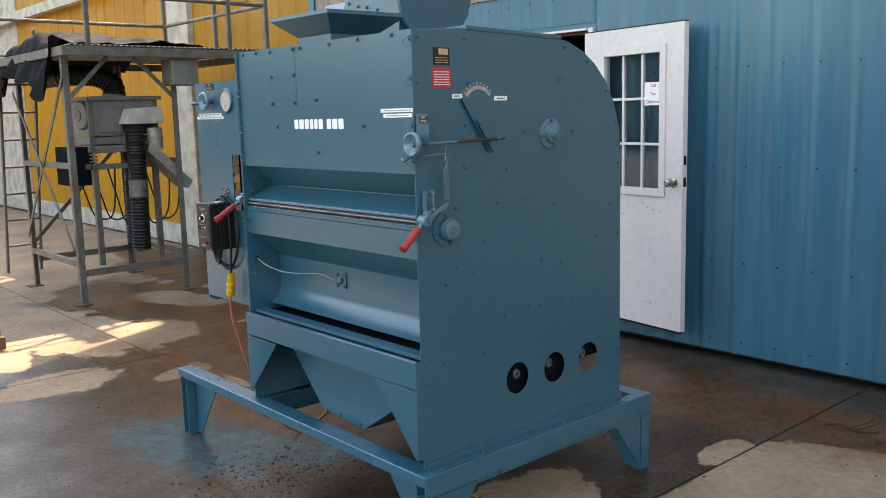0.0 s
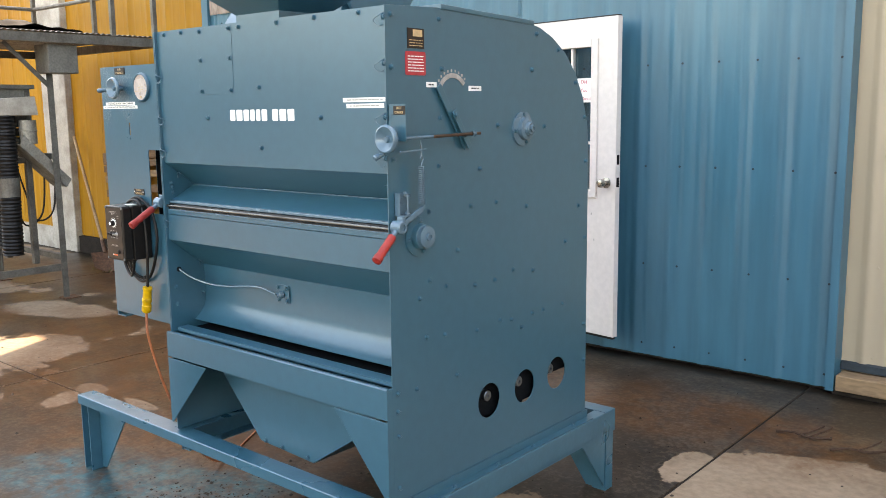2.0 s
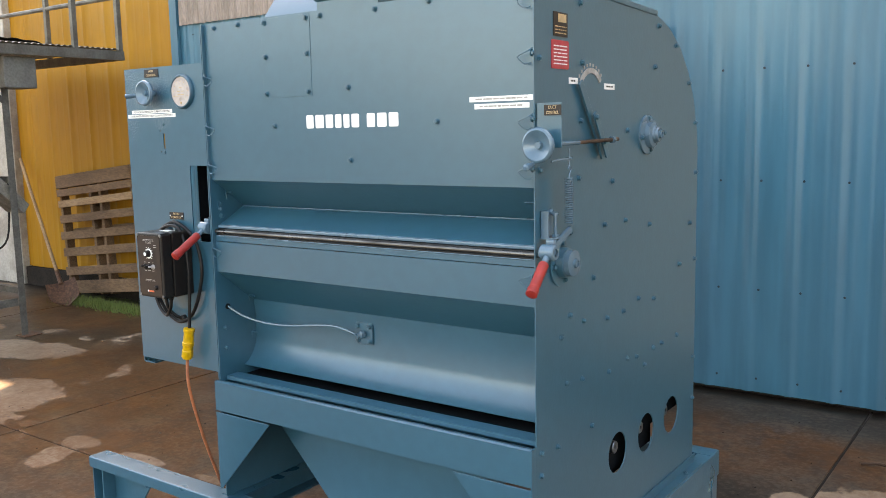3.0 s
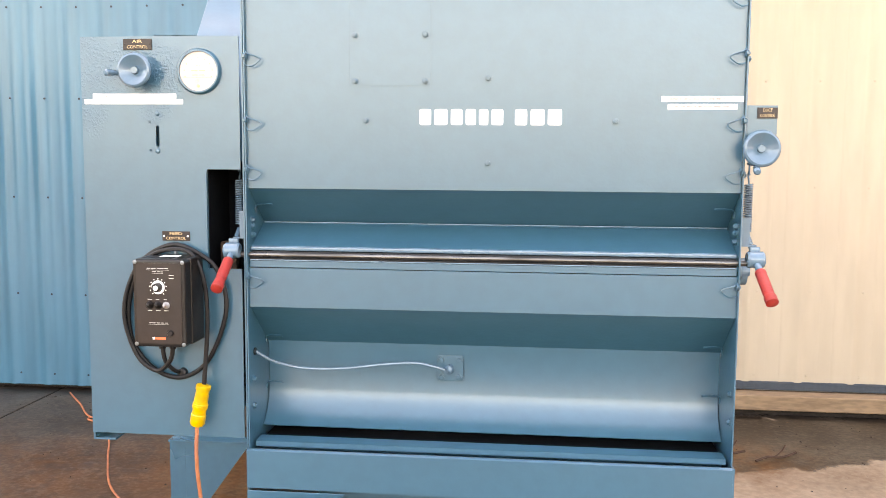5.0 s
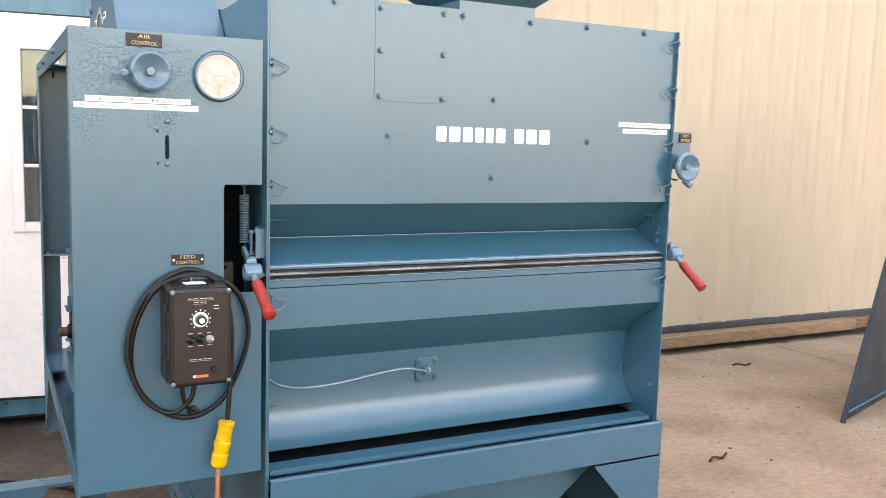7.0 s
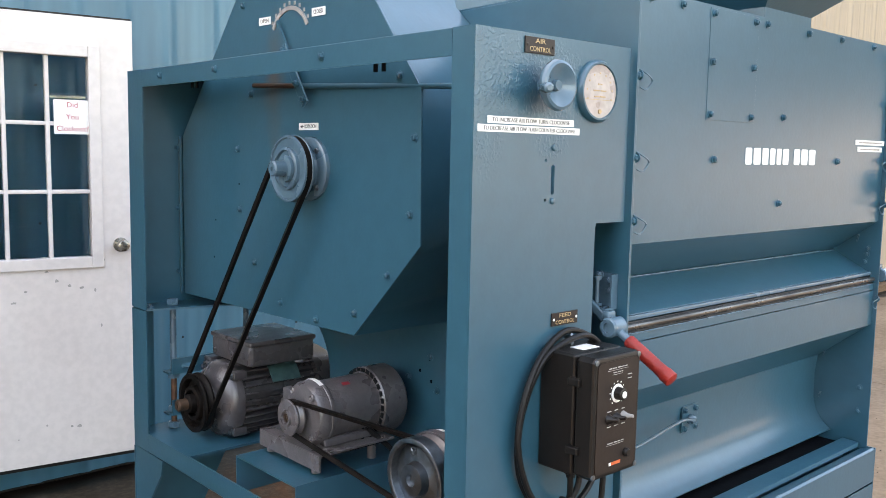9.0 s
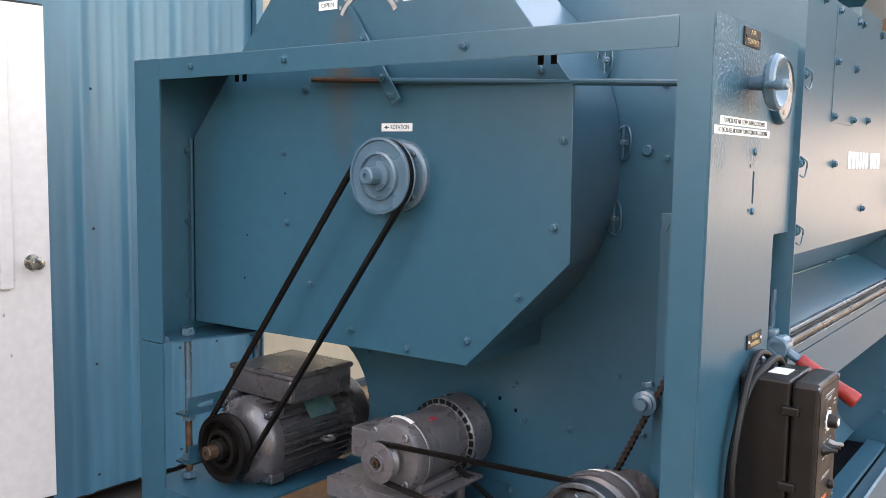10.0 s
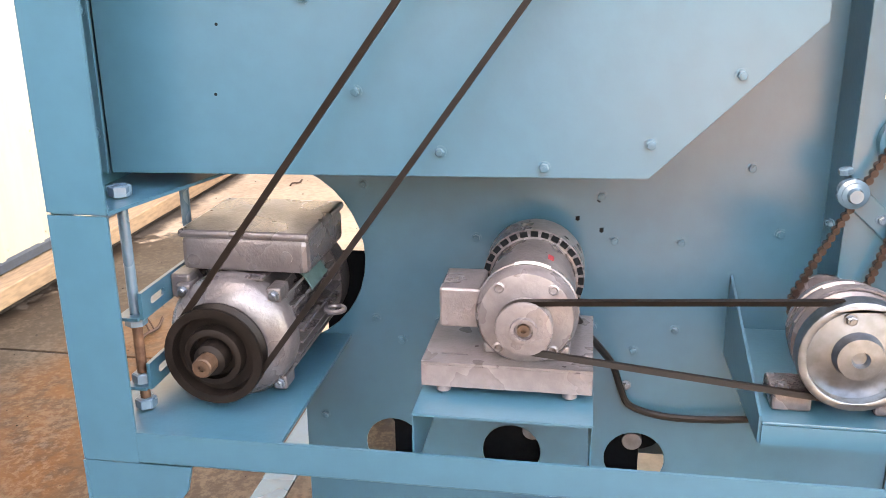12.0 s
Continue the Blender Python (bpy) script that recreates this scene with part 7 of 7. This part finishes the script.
for i in range(8):
    z = 0.3 + 0.29 * i
    x = -6.9 + 0.48 * z / 2.6
    part("rung", bm_tube([(x, 0.80, z), (x, 1.15, z)], 0.012, 8), GALV, ladder)

SPOUT = material("dusty_zinc_sheet", (0.27, 0.25, 0.215), 0.5, 0.35, second=(0.17, 0.15, 0.12), scale=9, amount=0.7, bump=0.15)
screen = thing("vibrating_screener", (-5.1, 1.35, 0.31), "dusty grey vibrating screening machine on spring mounts", "screening machine")
part("screen_box", joined(bm_box(-5.30, -4.72, 1.07, 1.70, 1.50, 1.84, 0.01), bm_box(-5.33, -4.69, 1.05, 1.73, 1.825, 1.86, 0.004), bm_box(-4.722, -4.70, 1.12, 1.34, 1.53, 1.80, 0.004)), DUSTY, screen)
for z in (1.34, 1.42):
    part("screen_tray", bm_box(-5.30, -4.74, 1.07, 1.69, z, z + 0.070, 0.008), DUSTY, screen)
for y in (1.05, 1.36, 1.67):
    part("clamp_bar", bm_box(-4.735, -4.715, y - 0.02, y + 0.02, 1.40, 1.85, 0.003), GALV, screen)
drum = part("vibrator_motor", bm_lathe([(0.10, 0), (0.132, 0.01), (0.132, 0.11), (0.122, 0.122), (0.05, 0.126), (0.045, 0.135), (0, 0.135)], (-4.96, 1.14, 1.69), (0.25, -1, 0), 28), DUSTY, screen)
part("drum_cap", bm_lathe([(0.134, 0.08), (0.137, 0.084), (0.137, 0.10), (0.134, 0.104)], (-4.96, 1.14, 1.69), (0.25, -1, 0), 28), GALV, drum)
for x, y in ((-4.74, 1.06), (-4.74, 1.64), (-5.28, 1.06), (-5.28, 1.64)):
    coil = [(x + 0.032 * math.cos(a), y + 0.032 * math.sin(a), 1.24 + 0.16 * a / (2 * math.pi * 5)) for a in [2 * math.pi * k / 10 for k in range(51)]]
    part("mount_spring", bm_tube(coil, 0.006, 6), GALV, screen)
    part("support_leg", bm_box(x - 0.025, x + 0.025, y - 0.025, y + 0.025, 0.30, 1.24, 0.003), GALV, screen)
part("support_rail", bm_box(-5.32, -4.70, 1.035, 1.085, 1.19, 1.24, 0.003), GALV, screen)
part("support_rail", bm_box(-4.765, -4.715, 1.09, 1.61, 1.19, 1.24, 0.003), GALV, screen)
part("dust_hood", bm_sheet([[(1.30, 1.60), (1.68, 1.60), (1.66, 1.76), (1.36, 1.74)]], "x", -4.71, -4.55, 0.006), DIRTYWHITE, screen, "pale dusty sheet-metal hood")
part("chute", bm_strip([(1.50, 1.36), (1.88, 0.98)], "x", -4.80, -4.54, -0.01), SPOUT, screen, "sloping dusty discharge chute")
for x in (-4.80, -4.54):
    part("chute_side", bm_sheet([[(1.50, 1.36), (1.88, 0.98), (1.92, 1.04), (1.53, 1.44)]], "x", x - 0.004, x + 0.004), SPOUT, screen)
part("lower_box", bm_box(-5.30, -4.90, 0.90, 1.12, 1.04, 1.40, 0.01), BLACKINSIDE, screen)
part("outlet_collar", bm_lathe([(0.070, 0), (0.074, 0.004), (0.070, 0.012), (0.070, 0.10), (0.074, 0.105), (0.074, 0.115), (0.070, 0.12), (0.070, 0.20), (0.060, 0.20)], (-4.60, 1.60, 1.36), (0, 0, 1), 24), SPOUT, screen, "pale zinc outlet collar with beads")


def ribbed_hose(points, r, pitch, steps):
    pts = smooth_path(points, steps)
    bm, length, rings = bmesh.new(), 0.0, []
    for i, p in enumerate(pts):
        d = (pts[min(i + 1, len(pts) - 1)] - pts[max(i - 1, 0)]).normalized()
        if i:
            length += (p - pts[i - 1]).length
        rr = r * (1 + 0.05 * math.sin(2 * math.pi * length / pitch))
        u = d.cross(Vector((1, 0.3, 0))).normalized()
        v = d.cross(u)
        rings.append([bm.verts.new(p + rr * (math.cos(2 * math.pi * k / 20) * u + math.sin(2 * math.pi * k / 20) * v)) for k in range(20)])
    for a, b in zip(rings, rings[1:]):
        for k in range(20):
            bm.faces.new((a[k], a[(k + 1) % 20], b[(k + 1) % 20], b[k]))
    bmesh.ops.recalc_face_normals(bm, faces=bm.faces[:])
    return bm


hose = thing("flexible_duct", (-4.62, 1.42, 0.40), "black ribbed flexible duct with a band of silver tape", "hose", "flexible ducts")
part("duct", ribbed_hose([(-4.63, 1.42, 1.60), (-4.63, 1.42, 1.2), (-4.62, 1.41, 0.8), (-4.62, 1.40, 0.42)], 0.082, 0.03, 50), RUBBER, hose)
part("tape_band", bm_lathe([(0.087, 0), (0.088, 0.02), (0.086, 0.10), (0.088, 0.16)], (-4.622, 1.412, 0.92), (0, 0, 1), 20), GALV, hose)
hose = thing("flexible_duct", (-4.98, 1.50, 0.46), "black ribbed flexible duct hanging behind another", "hose", "flexible ducts")
part("duct", ribbed_hose([(-4.98, 1.50, 1.42), (-4.98, 1.50, 1.1), (-4.97, 1.49, 0.8), (-4.97, 1.48, 0.46)], 0.07, 0.03, 40), RUBBER, hose)
hose = thing("flexible_duct", (-5.1, 1.3, 1.86), "black ribbed flexible duct bent over the screening machine", "hose", "flexible ducts")
part("duct", ribbed_hose([(-5.0, 1.40, 1.86), (-4.99, 1.38, 1.98), (-5.05, 1.24, 2.06), (-5.2, 1.0, 2.07), (-5.5, 0.85, 2.05)], 0.10, 0.035, 16), RUBBER, hose)
part("collar", bm_lathe([(0.105, 0), (0.108, 0.02), (0.105, 0.04)], (-5.0, 1.40, 1.86), (0, 0, 1), 20), GALV, hose)
rnd = random.Random(8)
for i in range(5):
    x, y = -4.9 + rnd.uniform(-0.2, 0.1), 1.0 + 0.15 * i
    solid("loose_cable", bm_tube([(x, y, 1.2), (x + 0.04, y + 0.06, 0.9), (x - 0.02, y + 0.16, 0.62 + 0.1 * rnd.random()), (x + 0.03, y + 0.30, 0.75), (x, y + 0.36, 1.2)], 0.008, 6, 6), RUBBER, "drooping black cable under the screening machine", "cable", "cables under the screener")
solid("junction_box", bm_box(-4.62, -4.38, 1.72, 1.98, 1.95, 2.19, 0.008), DUSTY, "grey steel box bolted under the platform deck", "electrical box")

# Tarp thrown over the platform's end.
bm = bmesh.new()
NX, NY = 46, 40
_tarp = []
for i in range(NX + 1):
    row = []
    for j in range(NY + 1):
        u, v = i / NX, j / NY
        x, y = -6.80 + 2.25 * u, 0.60 + 1.55 * v
        lump = 0.5 * noise.fractal(Vector((x * 1.6, y * 1.6, 3.0)), 1.0, 2.0, 4) + 0.10
        z = DECK + 0.125 + 0.13 * max(0.0, math.sin(math.pi * min(1, v * 1.1))) * max(0.0, math.sin(math.pi * u)) + 0.16 * max(0.0, lump) + 0.03 * noise.noise(Vector((x * 7, y * 7, 1.0)))
        hang_y, hang_x = max(0.0, (0.16 - v) / 0.16), max(0.0, (0.25 - u) / 0.25)
        fold = (0.035 * math.sin(31 * u) + 0.025 * math.sin(67 * u + 1.0)) * hang_y + 0.02
        z -= (0.40 + 0.10 * math.sin(7 * u + 1) + 0.06 * math.sin(23 * u)) * hang_y * (1 if u < 0.93 else max(0, 1 - (u - 0.93) * 14)) + 0.16 * hang_x
        y += 0.07 * hang_y - fold
        x += 0.30 * hang_x
        row.append(bm.verts.new((x, y, z)))
    _tarp.append(row)
for i in range(NX):
    for j in range(NY):
        bm.faces.new((_tarp[i][j], _tarp[i + 1][j], _tarp[i + 1][j + 1], _tarp[i][j + 1]))
bmesh.ops.recalc_face_normals(bm, faces=bm.faces[:])
tarp = solid("tarpaulin", bm, TARP, "crumpled black tarpaulin thrown over the platform", "tarp")
_m = tarp.modifiers.new("thickness", "SOLIDIFY")
_m.thickness = 0.004

# ---- by the yellow wall: pallet, shovel, grass ----
pallet = thing("wooden_pallet", (-5.0, 3.0, 0), "weathered wooden pallet leaning upright on the yellow wall", "pallet")
_lean = Matrix.Translation((-5.79, 2.955, 0.012)) @ Matrix.Rotation(radians(-4.5), 4, "X") @ Matrix.Rotation(radians(-6), 4, "Y") @ Matrix.Shear("XY", 4, (-0.10, 0.0)) @ Matrix.Diagonal((1, 1, 0.92, 1))


def leaned(bm):
    bm.transform(_lean)
    return bm


rnd = random.Random(5)
for i, x in enumerate((0.0, 0.50, 0.66, 1.16)):
    part("stringer", leaned(bm_box(x, x + 0.04, 0.02, 0.105, 0.0, 1.30, 0.004)), DARKWOOD, pallet)
for z, h in ((0.02, 0.135), (0.215, 0.09), (0.42, 0.09), (0.60, 0.085), (0.78, 0.085), (0.95, 0.075), (1.07, 0.075), (1.16, 0.135)):
    part("deck_board", leaned(bm_box(-0.01 + rnd.uniform(-0.01, 0.01), 1.21, -0.001, 0.019, z, z + h, 0.003)), WOOD if rnd.random() < 0.12 else DARKWOOD, pallet)
for z in (0.02, 0.6, 1.17):
    part("deck_board", leaned(bm_box(0.0, 1.2, 0.106, 0.124, z, z + 0.12, 0.003)), DARKWOOD, pallet)
shovel = thing("shovel", (-5.45, 2.72, 0), "rusty round-point shovel leaning on the yellow wall", "shovel")
S0, S1 = Vector((-5.56, 2.73, 0.215)), Vector((-6.84, 3.15, 1.35))
part("handle", bm_tube([S0, S1], 0.017, 10), WOOD, shovel)
_sd = (S0 - S1).normalized()
_ss = _sd.cross(Vector((0.8, -0.5, 0.35))).normalized()
_sn = _ss.cross(_sd)
bm = bmesh.new()
_sv = []
for i in range(9):
    v = i / 8
    half = 0.135 * (1 - max(0, (v - 0.55) / 0.45) ** 2.2) if v < 1 else 0.012
    row = []
    for j in range(7):
        u = j / 6 * 2 - 1
        row.append(bm.verts.new(S0 + _sd * (0.03 + 0.29 * v) + _ss * half * u + _sn * (0.03 * u * u - 0.03 * v)))
    _sv.append(row)
for a, b in zip(_sv, _sv[1:]):
    for j in range(6):
        bm.faces.new((a[j], a[j + 1], b[j + 1], b[j]))
blade = part("blade", bm, RUST, shovel, "rusty steel blade")
blade.modifiers.new("thickness", "SOLIDIFY").thickness = 0.003
part("ferrule", bm_tube([S0 + _sd * 0.05, S0 - _sd * 0.12], 0.021, 10), RUST, shovel)

verts, faces = [], []
rnd = random.Random(11)
for i in range(2600):
    x, y = rnd.uniform(-5.65, -4.25), 2.80 + rnd.gauss(0, 0.05)
    if y > 3.14 or noise.noise(Vector((x * 3, y * 5, 0))) < -0.25:
        continue
    h, a, lean = rnd.uniform(0.03, 0.09), rnd.uniform(0, 6.28), rnd.uniform(-0.03, 0.03)
    k = len(verts)
    verts += [(x - 0.004 * math.cos(a), y - 0.004 * math.sin(a), 0), (x + 0.004 * math.cos(a), y + 0.004 * math.sin(a), 0), (x + lean, y + rnd.uniform(-0.03, 0.03), h)]
    faces.append((k, k + 1, k + 2))
me = bpy.data.meshes.new("grass")
me.from_pydata(verts, [], faces)
me.materials.append(GRASS)
tagged(new("grass", me), "strip of short grass along the yellow wall", "grass", kind="stuff")

# ---- on the ground ----
rnd = random.Random(17)
PEBBLE = material("grit", (0.020, 0.014, 0.010), 0.9, second=(0.055, 0.042, 0.032), scale=14, amount=1.0, bump=0.3)
verts, faces = [], []
for i in range(1300):
    if i < 620:
        x, y = 0.12 + rnd.gauss(0, 0.20), 0.02 + rnd.gauss(0, 0.19)
    else:
        x, y = rnd.uniform(-4, 4.5), rnd.uniform(-1.2, 3.05)
    s = rnd.uniform(0.002, 0.0065) * (1.9 if rnd.random() < 0.2 else 1)
    k = len(verts)
    a = rnd.uniform(0, 6.28)
    for j in range(5):
        verts.append((x + s * math.cos(a + j * 1.257) * rnd.uniform(0.7, 1.2), y + s * math.sin(a + j * 1.257) * rnd.uniform(0.7, 1.2), 0.0))
    verts.append((x, y, s * 0.7))
    faces += [(k + j, k + (j + 1) % 5, k + 5) for j in range(5)]
me = bpy.data.meshes.new("grit")
me.from_pydata(verts, [], faces)
me.materials.append(PEBBLE)
tagged(new("grit", me), "loose grit and clods scattered on the concrete", "grit", kind="stuff")
for (x, y, a, n) in ((1.68, 2.37, 0.1, 3), (1.95, 2.33, 0.5, 2), (3.0, 2.3, 0.4, 1), (3.4, 2.75, 1.2, 1), (2.7, 1.2, 0.2, 1), (4.3, 2.6, -0.3, 1)):
    twig = thing("twig", (x, y, 0), "dry bent twig lying on the concrete", "twig", "twigs")
    L = 0.13 if n > 1 else 0.07
    ca, sa = math.cos(a), math.sin(a)
    stem = [(x - L * ca, y - L * sa, 0.008), (x - L * 0.4 * ca, y - L * 0.4 * sa + 0.01, 0.016), (x + L * 0.3 * ca, y + L * 0.3 * sa - 0.01, 0.010), (x + L * ca, y + L * sa, 0.020)]
    part("stem", bm_tube(stem, 0.0065, 6, 3), TWIGBARK, twig)
    for k in range(n - 1):
        bx, by = x + L * (0.3 * k - 0.1) * ca, y + L * (0.3 * k - 0.1) * sa
        part("side_shoot", bm_tube([(bx, by, 0.012), (bx + 0.05, by + 0.05, 0.03), (bx + 0.08, by + 0.10, 0.045)], 0.004, 5, 3), TWIGBARK, twig)
timber = thing("timber_stack", (-3.5, -0.35, 0), "dark weathered timber block lying on the yard", "timber")
part("timber", bm_box(-3.75, -3.33, -0.75, -0.20, 0.0, 0.09, 0.006), DARKWOOD, timber)
part("timber", bm_box(-3.75, -3.36, -0.75, -0.22, 0.092, 0.15, 0.006), DARKWOOD, timber)

# Edge of another blue machine standing in the yard.
other = thing("sheet_steel_hood", (4.3, 1.5, 0), "dark blue-grey sheet-steel hood standing on the concrete", "hood")
_om = Matrix.Translation((3.85, 1.38, 0.0)) @ Matrix.Rotation(radians(18.4), 4, "Z")
HOODSTEEL = material("dark_hood_enamel", (0.010, 0.020, 0.030), 0.45, shine=0.3, second=(0.007, 0.013, 0.020), scale=3, amount=0.7, bump=0.1)
for name, bm, mat in (("panel", bm_sheet([[(0.0, 0.0), (1.6, 0.02), (1.6, 2.0), (1.14, 2.0)]], "y", 0.0, 0.006), HOODSTEEL), ("edge_flange", bm_bar((-0.006, -0.008, 0.0), (1.134, -0.008, 2.0), 0.03, 0.012, 0.002), HOODSTEEL), ("bottom_flange", bm_bar((0.03, -0.008, 0.05), (1.58, -0.008, 0.07), 0.012, 0.010, 0.002), FRAMEBLUE), ("edge_bead", bm_bar((0.03, -0.008, 0.05), (1.152, -0.008, 1.99), 0.010, 0.008, 0.002), FRAMEBLUE)):
    bm.transform(_om)
    part(name, bm, mat, other)
